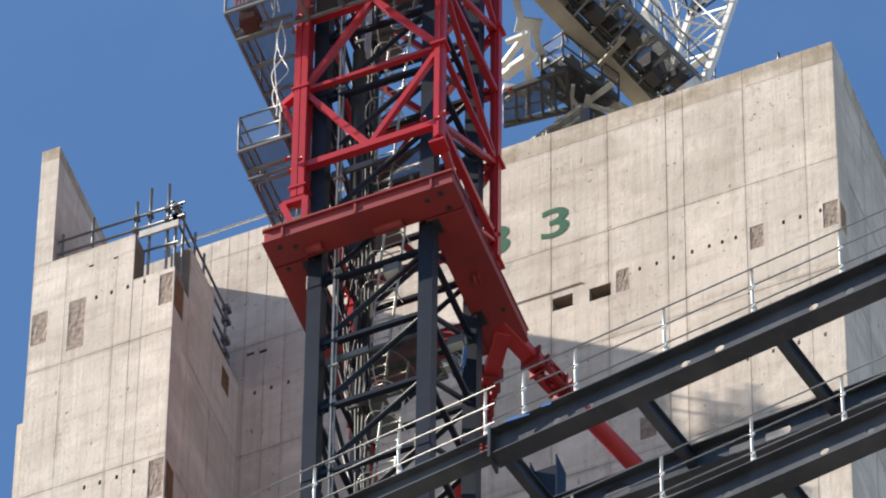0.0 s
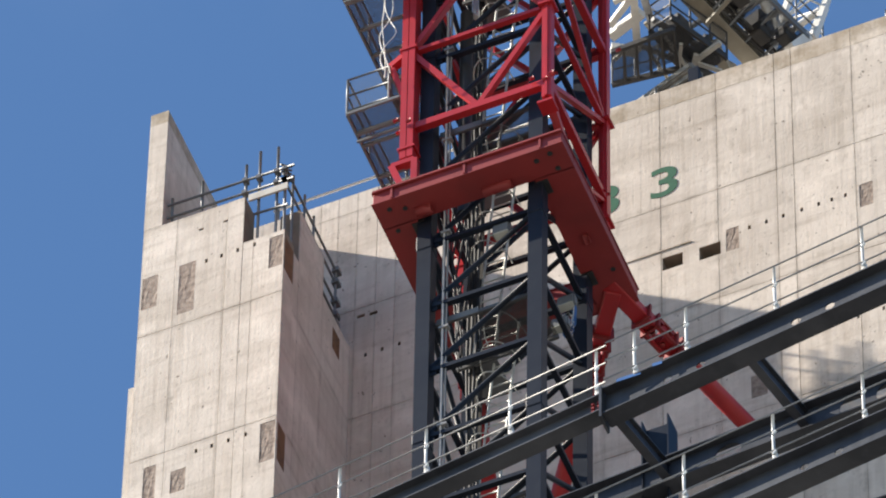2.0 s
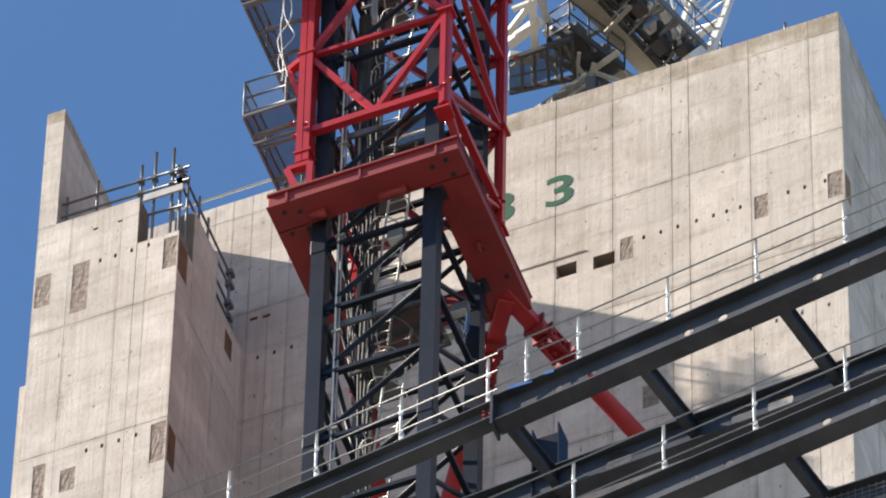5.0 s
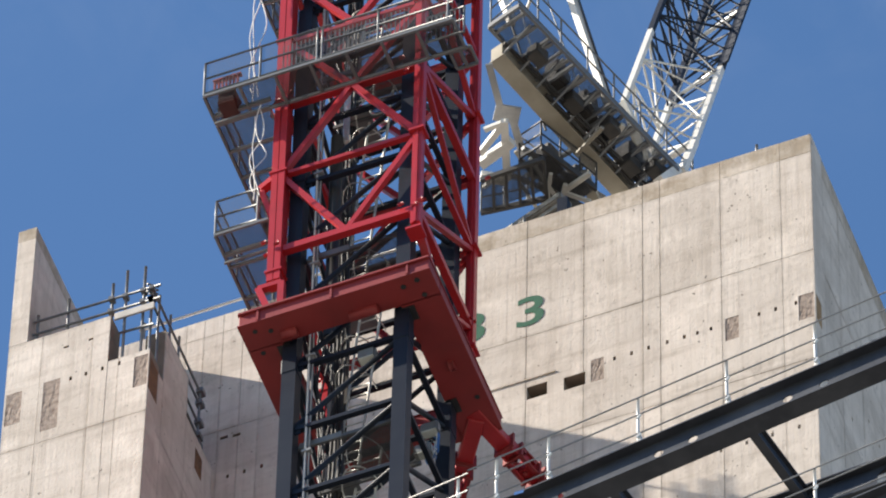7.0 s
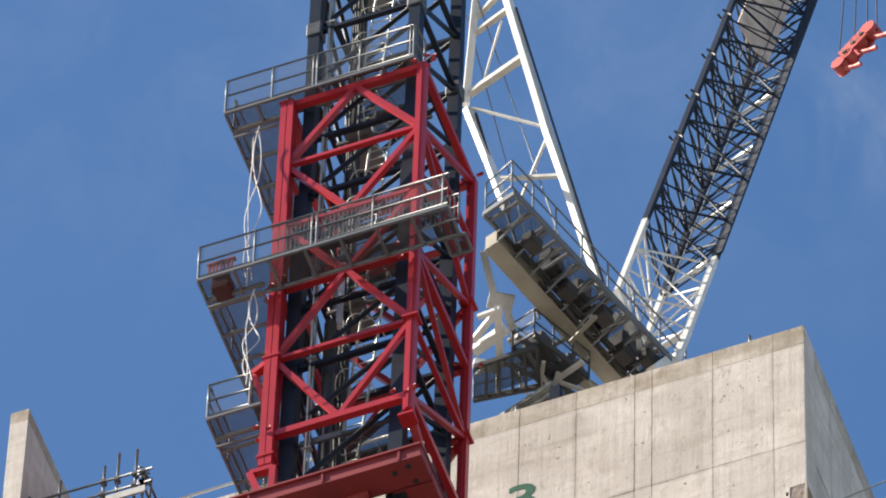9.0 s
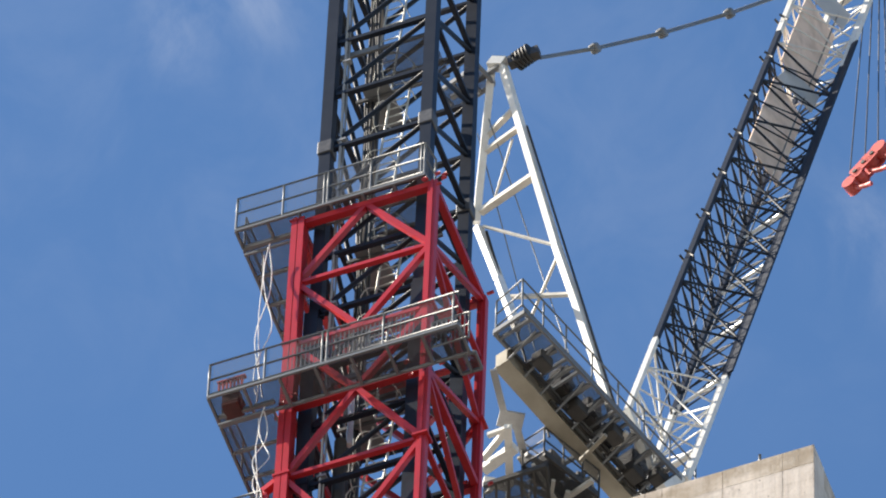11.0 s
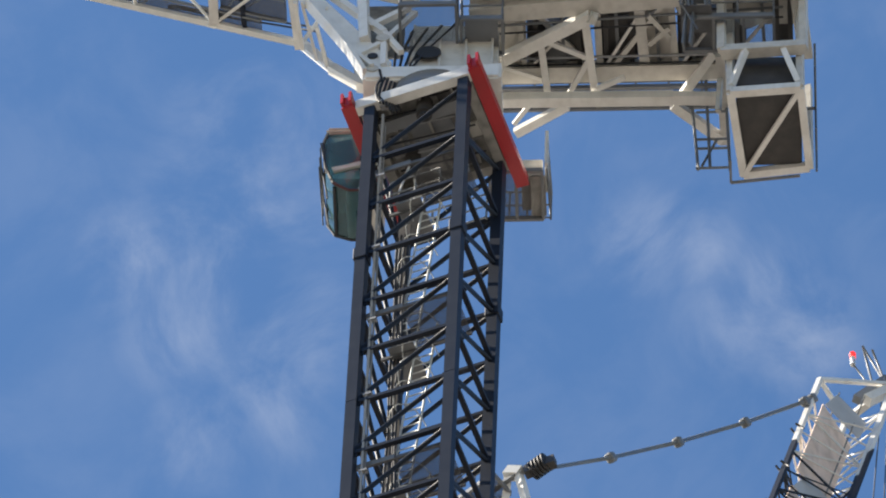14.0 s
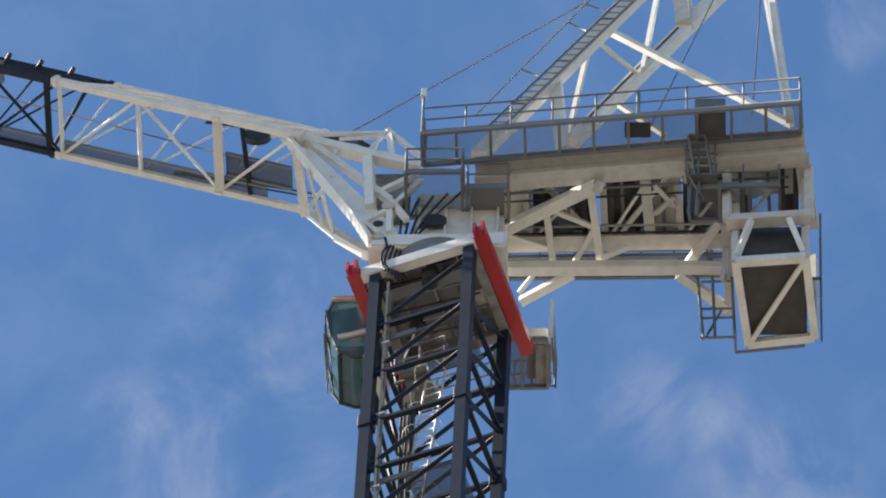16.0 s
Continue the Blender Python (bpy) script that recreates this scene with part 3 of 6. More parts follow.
# web stains: blue marker paint
for x, r in ((-29.35, 0.3), (-28.9, 0.12)):
    p = on_a(x, 116.95)
    block("paint_mark", steel, BLUE_MARK, (p[0] - r * 0.6, p[1] - 0.15, p[2] - 0.02), (p[0] + r * 0.6, p[1] - 0.143, p[2] + 0.05), "spilled blue marking paint")
# columns carry the frame to the ground
for x0, y0, x1, y1 in ((-29.76, 76.49, -29.395, 76.51), (-29.78, 76.32, -29.762, 76.68), (-29.39, 76.32, -29.37, 76.68)):
    block("column_plate", steel, NAVY, (x0, y0, 0), (x1, y1, 118.17), "dark column flange or web")
for x, y, z1 in ((-30.6, 74.8, 112.4), (-16.5, 73.3, 116.9), (-16.5, 75.4, 116.3)):
    bm = bmesh.new()
    zt = z1 if y > 76 else 112.4
    for dx in (-0.13, 0.13):
        hexa(bm, (x + dx - 0.012, y - 0.13, 0), (x + dx + 0.012, y + 0.13, zt))
    hexa(bm, (x - 0.118, y - 0.01, 0), (x + 0.118, y + 0.01, zt - 0.15))
    part("column", bm, BLACK_STEEL, steel)
for x, y, z0, z1 in ((-16.5, 73.3, 112.4, 116.4), (-16.5, 75.4, 112.4, 116.4), (-35.6, 75.68, 0.0, 116.5), (-35.6, 76.6, 0.0, 116.4)):
    bar("column", steel, BLACK_STEEL, (x, y, z0), (x, y, z1), 0.26)
# netting hung under the lower floor
bm = bmesh.new()
for k in range(30):
    x = -25.3 + k * 0.1
    stick(bm, (x, 75.0, 111.2), (x, 75.0, 112.45), 0.008)
for k in range(13):
    stick(bm, (-25.3, 75.0, 111.2 + k * 0.1), (-22.4, 75.0, 111.2 + k * 0.1), 0.008)
part("mesh_infill", bm, GALV, steel, "fine wire mesh panel")
edge_rail(on_a(-29.76), on_a(-15), [0.45, 1.27, 2.67, 4.05, 5.42, 6.8, 8.2, 9.6])
edge_rail(on_a(-36, 116.93), on_a(-29.75, 116.93), [0.6, 2.0, 3.4, 4.75, 6.13])
edge_rail(on_c(-32), on_c(-15), [0.75, 1.6, 2.2, 3.56, 4.94, 6.32, 7.7, 9.1])

# ---- tower crane mast ----
MX, MY, HALF = -39.165, 93.77, 1.065
MAST_TOP, PANEL = 186.8, 1.99
mast = thing("crane_mast", (MX, MY, 0), "dark blue square lattice tower crane mast with ladders inside", "crane mast")
CORNERS = [(MX - HALF, MY - HALF), (MX + HALF, MY - HALF), (MX + HALF, MY + HALF), (MX - HALF, MY + HALF)]
for (x, y), sx, sy in zip(CORNERS, (-1, 1, 1, -1), (-1, -1, 1, 1)):
    bm = bmesh.new()
    z0 = 0.0
    for z1 in (70, 138.8, 144.76, 150.73, 156.7, 162.67, 168.64, 174.61, 180.58, MAST_TOP):
        slim = 0.02 if z0 > 162 else 0.0
        xs = x + (0.06 if sx < 0 and z0 > 162 else 0.0)
        hexa(bm, (xs - 0.135 + slim, y - 0.135 + slim, z0 + 0.012), (xs + 0.135 - slim, y + 0.135 - slim, z1 - 0.012))
        hexa(bm, (xs - 0.11, y - 0.11, z1 - 0.02), (xs + 0.11, y + 0.11, z1 + 0.02))
        z0 = z1
    leg = part("leg", bm, NAVY, mast)
    for z1 in (144.76, 150.73, 168.64, 180.58):
        bm = bmesh.new()
        xs = x + (0.06 if sx < 0 and z1 > 162 else 0.0)
        hexa(bm, (xs - 0.15, y - 0.15, z1 - 0.22), (xs + 0.15, y + 0.15, z1 + 0.22))
        bmesh.ops.bevel(bm, geom=bm.edges[:], offset=0.02, segments=1, affect="EDGES")
        part("splice_sleeve", bm, NAVY if z1 != 168.64 else WORN_NAVY, leg, "worn joint sleeve")
levels = [180.62 + k * PANEL for k in range(-21, 4)]
for k, z in enumerate(levels):
    for i in range(4):
        (ax, ay), (bx, by) = CORNERS[i], CORNERS[(i + 1) % 4]
        if z < 186.5:
            bar("strut", mast, NAVY, (ax, ay, z), (bx, by, z), 0.1, 0.1)
        a, b = (ax, ay, z - PANEL), (bx, by, z)
        if i in (2,):
            a, b = (ax, ay, z), (bx, by, z - PANEL)
        if z < 188:
            b = (b[0], b[1], min(b[2], 186.7))
            tube("diagonal", mast, NAVY, a, b, 0.052, "", 8)
    if z < 186.5:
        for x, y in CORNERS:
            bm = bmesh.new()
            sx, sy = (1 if x < MX else -1), (1 if y < MY else -1)
            hexa(bm, (x + sx * 0.13 - 0.05, y - sy * 0.02 - 0.01, z - 0.16), (x + sx * 0.13 + 0.1, y - sy * 0.02 + 0.012, z + 0.12))
            part("gusset", bm, NAVY, mast)
# lower mast that nobody sees from the street: plain lattice
for k in range(34):
    z = 2.0 + k * 4.0
    for i in range(4):
        (ax, ay), (bx, by) = CORNERS[i], CORNERS[(i + 1) % 4]
        bar("strut", mast, NAVY, (ax, ay, z), (bx, by, z), 0.1)
# conduit pipes up the front
tube("conduit", mast, GREY_LIGHT, (MX - 0.72, MY - HALF - 0.02, 138), (MX - 0.72, MY - HALF - 0.02, 186.4), 0.032, "pale cable conduit")
tube("conduit", mast, GREY, (MX - 0.66, MY - HALF - 0.0, 138), (MX - 0.66, MY - HALF - 0.0, 185.9), 0.022)
for k in range(16):
    z = 142 + k * 2.98
    block("pipe_clip", mast, GREY_LIGHT, (MX - 0.78, MY - HALF - 0.07, z), (MX - 0.6, MY - HALF + 0.04, z + 0.06))
# power cable bundle hanging down inside
for q in range(4):
    bm = bmesh.new()
    pts = [(MX - 0.78 + 0.07 * q + 0.025 * math.sin(z * 1.3 + q), MY + 0.2 + 0.02 * math.cos(z * 1.1 + q * 2), z) for z in [140 + 0.7 * j for j in range(63)]]
    pipe(bm, pts, 0.028, 5)
    part("cable", bm, DARK, mast, "black cable")
bar("cable_tray", mast, MACHINE, (MX - 0.68, MY + 0.32, 140), (MX - 0.68, MY + 0.32, 184), 0.26, 0.05, "", (0, 1, 0))

# ladders and rest landings inside
LAND = [184.27 - 5.97 * k for k in range(8)]
for n, z in enumerate(LAND):
    fl = bmesh.new()
    mesh_sheet(fl, (MX - 0.15, MY - 0.9, z), (1.13, 0, 0), (0, 1.0, 0), 0.03, 0.015)
    for y in (MY - 0.92, MY + 0.1):
        stick(fl, (MX - 0.95, y, z - 0.04), (MX + 1.0, y, z - 0.04), 0.05, 0.09)
    landing = tagged(part("landing", fl, MESH_STEEL, mast, "grey steel grating rest landing"), kind="stuff")
    bm = bmesh.new()
    stick(bm, (MX - 0.9, MY - 0.95, z - 0.02), (MX - 0.1, MY - 0.95, z - 0.02), 0.02, 0.16)
    part("toe_plate", bm, GREY, landing)
    bm = bmesh.new()
    hexa(bm, (MX - 0.75, MY - 0.1, z - 0.02), (MX - 0.2, MY + 0.85, z))
    part("landing_plate", bm, GREY, landing)
    lx = MX - 0.27
    bm = bmesh.new()
    lean = 0.52
    for s in (-0.2, 0.2):
        pipe(bm, [(lx + s - lean / 2, MY + 0.28, z - 5.9), (lx + s + lean / 2, MY + 0.22, z + 1.0)], 0.024, 6)
    for k in range(24):
        f = k / 24
        x = lx - lean / 2 + lean * f
        pipe(bm, [(x - 0.2, MY + 0.28 - 0.06 * f, z - 5.9 + 6.9 * f), (x + 0.2, MY + 0.28 - 0.06 * f, z - 5.9 + 6.9 * f)], 0.016, 5)
    ladder = part("ladder", bm, LADDER, mast, "pale galvanised access ladder")
    for k in range(5):
        f = 0.42 + k * 0.13
        x, zz = lx - lean / 2 + lean * f, z - 5.9 + 6.9 * f
        bm = bmesh.new()
        pipe(bm, [(x + 0.36 * math.cos(t), MY + 0.24 - 0.66 * math.sin(t), zz) for t in [math.pi * q / 10 for q in range(11)]], 0.012, 5)
        part("safety_hoop", bm, LADDER, ladder)

# ---- tie collar round the mast ----
collar = thing("mast_tie_collar", (MX, MY, 151.5), "matt red steel tie collar with struts to the core", "tie collar")
CX0, CX1, CY0, CY1, CZ0, CZ1 = -40.97, -37.34, 91.94, 95.6, 151.42, 151.8


def collar_beam(lo, hi):
    bm = bmesh.new()
    hexa(bm, (lo[0], lo[1], CZ0 + 0.03), (hi[0], hi[1], CZ1 - 0.03))
    bmesh.ops.bevel(bm, geom=bm.edges[:], offset=0.012, segments=1, affect="EDGES")
    b = part("collar_beam", bm, RED_OXIDE, collar)
    bm = bmesh.new()
    hexa(bm, (lo[0] - 0.02, lo[1] - 0.02, CZ1 - 0.03), (hi[0] + 0.02, hi[1] + 0.02, CZ1))
    hexa(bm, (lo[0] - 0.02, lo[1] - 0.02, CZ0), (hi[0] + 0.02, hi[1] + 0.02, CZ0 + 0.03))
    part("flange", bm, RED_OXIDE, b)
    return b


fb = collar_beam((CX0, CY0), (CX1, CY0 + 0.55))
rb = collar_beam((CX1 - 0.72, CY0 + 0.57), (CX1, CY1))
lb2 = collar_beam((CX0, CY0 + 0.57), (CX0 + 0.6, CY1))
bb = collar_beam((CX0 + 0.62, CY1 - 0.55), (CX1 - 0.74, CY1))


def disc(bm, c, r, h, n=14):
    pipe(bm, [Vector(c), Vector(c) + Vector((0, 0, h))], r, n)


for x, y, r in ((-40.72, 92.12, 0.045), (-40.45, 92.2, 0.045), (-40.75, 92.6, 0.045), (-37.62, 92.08, 0.05), (-37.9, 92.14, 0.05), (-37.6, 92.42, 0.05), (-37.75, 95.2, 0.045), (-37.5, 94.8, 0.045), (-37.62, 95.45, 0.06)):
    bm = bmesh.new()
    disc(bm, (x, y, CZ0 - 0.012), r, 0.02)
    part("bolt_hole", bm, DARK, collar)
for x, y, r, L in ((-40.15, 92.25, 0.16, 0.3), (-38.75, 92.3, 0.16, 0.55), (-37.68, 93.9, 0.18, 0.1)):
    bm = bmesh.new()
    pipe(bm, [(x - L / 2, y + 0.1, CZ0 - 0.02), (x + L / 2, y + 0.1, CZ0 - 0.02)], r * 0.6, 12)
    part("guide_roller", bm, RED_OXIDE, collar)
for x in (-40.6, -39.2, -37.75):
    block("stiffener", collar, RED_OXIDE, (x - 0.02, CY0 - 0.035, CZ0 + 0.03), (x + 0.02, CY0 - 0.0, CZ1 - 0.03))
bar("rim", collar, RED_OXIDE, (CX0, CY0 - 0.03, CZ1 - 0.02), (CX1, CY0 - 0.03, CZ1 - 0.02), 0.05)
for x, y in CORNERS:
    bm = bmesh.new()
    sx, sy = (1 if x > MX else -1), (1 if y > MY else -1)
    hexa(bm, (min(x, x + sx * 0.24), y - 0.15, CZ0 - 0.03), (max(x, x + sx * 0.24), y + 0.15, CZ0 + 0.2))
    part("wedge_block", bm, DARK, collar)


def tie(a, b, m):
    """Tie strut: flat forked bracket, pin, turned joint and round tube to a wall shoe."""
    a, b = Vector(a), Vector(b)
    d = (b - a).normalized()
    s = d.cross(Vector((0, 0, 1))).normalized()
    k = a + d * 0.85
    bm = bmesh.new()
    stick(bm, a - d * 0.3, k, 0.3, 0.22)
    bmesh.ops.bevel(bm, geom=bm.edges[:], offset=0.02, segments=1, affect="EDGES")
    br = part("tie_bracket", bm, m, collar)
    for q in (-0.12, 0.12):
        bm = bmesh.new()
        stick(bm, k + s * q - d * 0.2, k + s * q + d * 0.55, 0.05, 0.3)
        part("fork_plate", bm, m, br)
    bm = bmesh.new()
    for q in (0.1, 0.38):
        pipe(bm, [k + d * q - s * 0.22, k + d * q + s * 0.22], 0.05, 10)
        pipe(bm, [k + d * q - Vector((0, 0, 0.2)), k + d * q + Vector((0, 0, 0.2))], 0.04, 10)
    part("pin", bm, RED_OXIDE, br)
    for q in (-0.25, 0.0, 0.52, 0.66):
        bm = bmesh.new()
        stick(bm, k + d * q, k + d * (q + 0.045), 0.44, 0.4)
        part("joint_flange", bm, RED_OXIDE, br, "bolted red joint flange")
    for q in (-0.17, 0.17):
        for h in (-0.15, 0.15):
            tube("tie_rod", br, RED_OXIDE, k + d * 0.02 + s * q + Vector((0, 0, h)), k + d * 0.6 + s * q + Vector((0, 0, h)), 0.025)
    tube("tie_tube", collar, m, k + d * 0.3, b - d * 0.15, 0.165, "", 18)
    bm = bmesh.new()
    stick(bm, b - d * 0.3, b, 0.34, 0.3)
    part("wall_shoe", bm, m, collar)


tie((-37.62, 95.4, 151.5), (-36.33, 99.38, 151.36), RED)
tie((-37.85, 95.5, 151.45), (-40.5, 99.38, 151.3), RED)
tie((-40.65, 95.5, 151.45), (-41.6, 99.38, 151.3), RED)

# flood lights on the mast
for x, y, z, col in ((MX + 0.35, MY - HALF + 0.1, 150.6, 0), (MX + HALF - 0.05, MY + 0.45, 149.9, 1), (MX + HALF - 0.15, MY + 0.4, 149.2, 1)):
    fl = thing("flood_light", (x, y, z), "square grey flood light clamped to the mast", "lamp", "flood lights")
    bm = bmesh.new()
    hexa(bm, (x - 0.17, y - 0.1, z - 0.14), (x + 0.17, y + 0.08, z + 0.14))
    bmesh.ops.bevel(bm, geom=bm.edges[:], offset=0.03, segments=2, affect="EDGES")
    part("housing", bm, GREY, fl)
    block("lens", fl, LENS, (x - 0.14, y - 0.105, z - 0.15), (x + 0.14, y + 0.06, z - 0.13), "pale glass lens")
    bar("bracket", fl, DARK, (x, y, z + 0.1), (x, y + 0.1, z + 0.35), 0.05)

# coiled hoses hung on the mast leg
coil = thing("hose_coil", (-38.18, 94.3, 149.28), "white and blue hoses coiled on the mast side", "hose")
for q in range(5):
    bm = bmesh.new()
    pipe(bm, [(-38.18 + (0.1 + 0.02 * q) * math.sin(f * 0.9 + q), 94.3 + 0.06 * math.cos(f * 0.7 + q * 2), 149.28 + 0.09 * q + (0.32 + 0.05 * q) * math.cos(f * 0.9 + q)) for f in range(15)], 0.014, 5)
    part("hose", bm, WHITE if q % 2 else BLUE_MARK, coil)
bar("hook", coil, DARK, (-38.18, 94.3, 149.78), (MX + HALF, 94.5, 149.83), 0.05)

# ---- red climbing frame ----
RH = 1.37
RZ = [154.25, 156.78, 159.15, 161.3, 163.5, 165.64]
climb = thing("climbing_frame", (MX, MY, 154), "bright red steel climbing frame round the mast with grey platforms", "climbing frame")
RL = RH - 0.04
RC = [(MX - RL, MY - RH), (MX + RH, MY - RH), (MX + RH, MY + RH), (MX - RL, MY + RH)]
for n, (x, y) in enumerate(RC):
    low = (153.2, 153.75, 151.75, 151.9)[n]
    bm = bmesh.new()
    half, wide = ((0.068, 0.12), (0.05, 0.085), (0.045, 0.08), (0.068, 0.12))[n]
    stick(bm, (x, y, low), (x, y, 165.72), 0.05, 0.2, (0, 1, 0))
    post = part("post", bm, RED, climb)
    for q in (-half, half):
        bm = bmesh.new()
        stick(bm, (x + q, y, low), (x + q, y, 165.72), wide, (0.26, 0.15, 0.16, 0.26)[n], (0, 1, 0))
        part("channel", bm, RED, post)
    for z in (153.5, 156.78, 161.3):
        bm = bmesh.new()
        stick(bm, (x - half - 0.1, y, z), (x + half + 0.1, y, z), 0.3, 0.06)
        part("joint_plate", bm, RED, post)
for i in range(4):
    a, b = Vector((*RC[i], 0)), Vector((*RC[(i + 1) % 4], 0))
    mid = (a + b) / 2
    Z = lambda p, z: Vector((p.x, p.y, z))
    for k, z in enumerate(RZ):
        if k == 3 and i != 0:
            continue
        bar("rail", climb, RED, Z(a, z), Z(b, z), 0.13 if k in (0, 5, 2) else 0.1, 0.17 if k in (0, 5, 2) else 0.1)
    for p, z0, q, z1 in ((mid, 0, a, 1), (mid, 0, b, 1), (a, 1, mid, 2), (b, 1, mid, 2), (mid, 2, a, 3), (mid, 2, b, 3), (mid, 3, a, 4), (mid, 3, b, 4), (a, 4, mid, 5), (b, 4, mid, 5)):
        if i % 2 == 0:
            bar("brace", climb, RED, Z(p, RZ[z0]), Z(q, RZ[z1]), 0.11, 0.11)
    if i % 2 == 1:
        for z0, z1, flip in ((0, 1, 0), (1, 2, 1), (2, 3, 0), (3, 4, 1), (4, 5, 0)):
            p, q = (a, b) if not flip else (b, a)
            bar("brace", climb, RED, Z(p, RZ[z0]), Z(q, RZ[z1]), 0.1, 0.1)
        bar("brace", climb, RED, Z(a, 153.9), Z(b, 151.9), 0.14, 0.16)
        bar("brace", climb, RED, Z(b, 154.2), Z(mid, 153.0), 0.08, 0.08)
# pins and bolts at the nodes
for n, (x, y) in enumerate(RC):
    for z in (RZ[0], RZ[2], RZ[5]):
        for k in range(6):
            bm = bmesh.new()
            px, py, pz = x + random.uniform(-0.3, 0.3), y - 0.12 + random.uniform(-0.1, 0.2), z + random.uniform(-0.16, 0.2)
            pipe(bm, [(px - 0.05, py, pz), (px + 0.05, py, pz + 0.03)], 0.035, 7)
            part("pin", bm, RED, climb)
# guide shoe arms at the left posts, and the open triangular foot
bar("arm", climb, RED, (RC[0][0] - 0.05, RC[0][1], 156.8), (RC[0][0] - 0.4, RC[0][1] + 0.05, 156.6), 0.14)
bar("arm", climb, RED, (RC[0][0] - 0.4, RC[0][1] + 0.05, 156.6), (RC[0][0] - 0.12, RC[0][1] + 0.05, 155.4), 0.1)
for p, q in (((-40.75, 92.25, 152.95), (-40.3, 92.25, 152.95)), ((-40.75, 92.25, 152.95), (-40.45, 92.25, 151.85)), ((-40.3, 92.25, 152.95), (-40.3, 92.25, 151.85))):
    bar("foot_frame", climb, RED, p, q, 0.12)


def platform(name, parent, lo, hi, z, inner=None):
    """Grating walkway seen from below: edge channels, joists and mesh."""
    bm = bmesh.new()
    mesh_sheet(bm, (lo[0], lo[1], z), (hi[0] - lo[0], 0, 0), (0, hi[1] - lo[1], 0), 0.03, 0.0135)
    p = part(name, bm, MESH_STEEL, parent, "grey expanded-metal platform")
    for a, b in (((lo[0], lo[1]), (hi[0], lo[1])), ((hi[0], lo[1]), (hi[0], hi[1])), ((hi[0], hi[1]), (lo[0], hi[1])), ((lo[0], hi[1]), (lo[0], lo[1]))):
        bar("edge_channel", p, GREY, (*a, z - 0.03), (*b, z - 0.03), 0.045, 0.07)
    n = max(1, int(max(hi[0] - lo[0], hi[1] - lo[1]) / 0.75))
    for k in range(1, n + 1):
        f = k / (n + 1)
        if hi[0] - lo[0] > hi[1] - lo[1]:
            x = lo[0] + (hi[0] - lo[0]) * f
            bar("joist", p, GREY, (x, lo[1], z - 0.05), (x, hi[1], z - 0.05), 0.05, 0.08)
        else:
            y = lo[1] + (hi[1] - lo[1]) * f
            bar("joist", p, GREY, (lo[0], y, z - 0.05), (hi[0], y, z - 0.05), 0.05, 0.08)
    return p


def guard(parent, a, b, h, posts, infill=None, mat=None):
    """Guard rail from a to b: tubes, posts at fractions, mesh or bar infill."""
    a, b = Vector(a), Vector(b)
    up = Vector((0, 0, h))
    m = mat or GALV
    for f in (1.0, 0.52, 0.06):
        tube("rail", parent, m, a + up * f, b + up * f, 0.021)
    for f in posts:
        p = a.lerp(b, f)
        tube("rail_post", parent, m, p, p + up, 0.024)
    bm = bmesh.new()
    if infill == "mesh":
        mesh_sheet(bm, a + up * 0.06, b - a, up * 0.94, 0.03, 0.0045)
        part("mesh_infill", bm, MESH_STEEL, parent)
    elif infill == "bars":
        n = int((b - a).length / 0.085)
        for k in range(n + 1):
            p = a.lerp(b, k / n)
            stick(bm, p + up * 0.06, p + up * 0.95, 0.02)
        part("bar_infill", bm, GALV, parent)
    else:
        bm.free()


# top platform
z1 = 165.82
p1 = platform("platform", climb, (-41.74, 92.2), (-37.9, 92.62), z1)
guard(p1, (-41.74, 92.2, z1), (-37.95, 92.2, z1), 1.14, (0, 0.25, 0.47, 0.49, 0.72, 0.99), "mesh")
p1l = platform("platform", climb, (-41.74, 92.65), (-40.72, 95.3), z1)
guard(p1l, (-41.74, 92.65, z1), (-41.74, 95.3, z1), 1.14, (0, 0.35, 0.7, 1), "mesh")
guard(p1, (-37.92, 92.2, z1), (-37.86, 92.62, z1), 1.14, (0, 1), "mesh")
# middle platform
z2, yo = 158.95, 91.55
p2 = platform("platform", climb, (-41.75, yo), (-36.85, 92.2), z2)
guard(p2, (-41.75, yo, z2), (-36.85, yo, z2), 1.1, (0, 0.225, 0.455, 0.475, 0.7, 0.98), "mesh")
bm = bmesh.new()
for k in range(30):
    x = -40.2 + 0.085 * k
    stick(bm, (x, yo + 0.03, z2 + 0.05), (x, yo + 0.03, z2 + 0.9), 0.016)
part("bar_infill", bm, GALV, p2)
p2l = platform("platform", climb, (-41.75, 92.22), (-40.7, 95.3), z2)
guard(p2l, (-41.75, 92.22, z2), (-41.75, 95.3, z2), 1.1, (0.35, 0.7, 1), "mesh")
p2r = platform("platform", climb, (-37.15, 92.22), (-36.75, 92.6), z2)
guard(p2r, (-37.45, yo + 0.25, z2 - 0.2), (-36.72, yo + 0.25, z2 - 0.2), 0.9, (0, 1), "bars", GALV)
pump = thing("hydraulic_unit", (-41.4, 92.0, z2), "red and rust-brown hydraulic unit with ribbed cover", "machine")
block("tank", pump, RUST_RED, (-41.56, 91.75, z2 - 0.12), (-41.22, 92.1, z2 + 0.28), "rust-brown tank", 0.02)
for k in range(7):
    x = -41.62 + k * 0.075
    block("cooling_fin", pump, RED_OXIDE, (x, 91.68, z2 + 0.25), (x + 0.03, 91.74, z2 + 0.62))
block("top_bar", pump, RED_OXIDE, (-41.64, 91.66, z2 + 0.6), (-41.08, 91.75, z2 + 0.64))
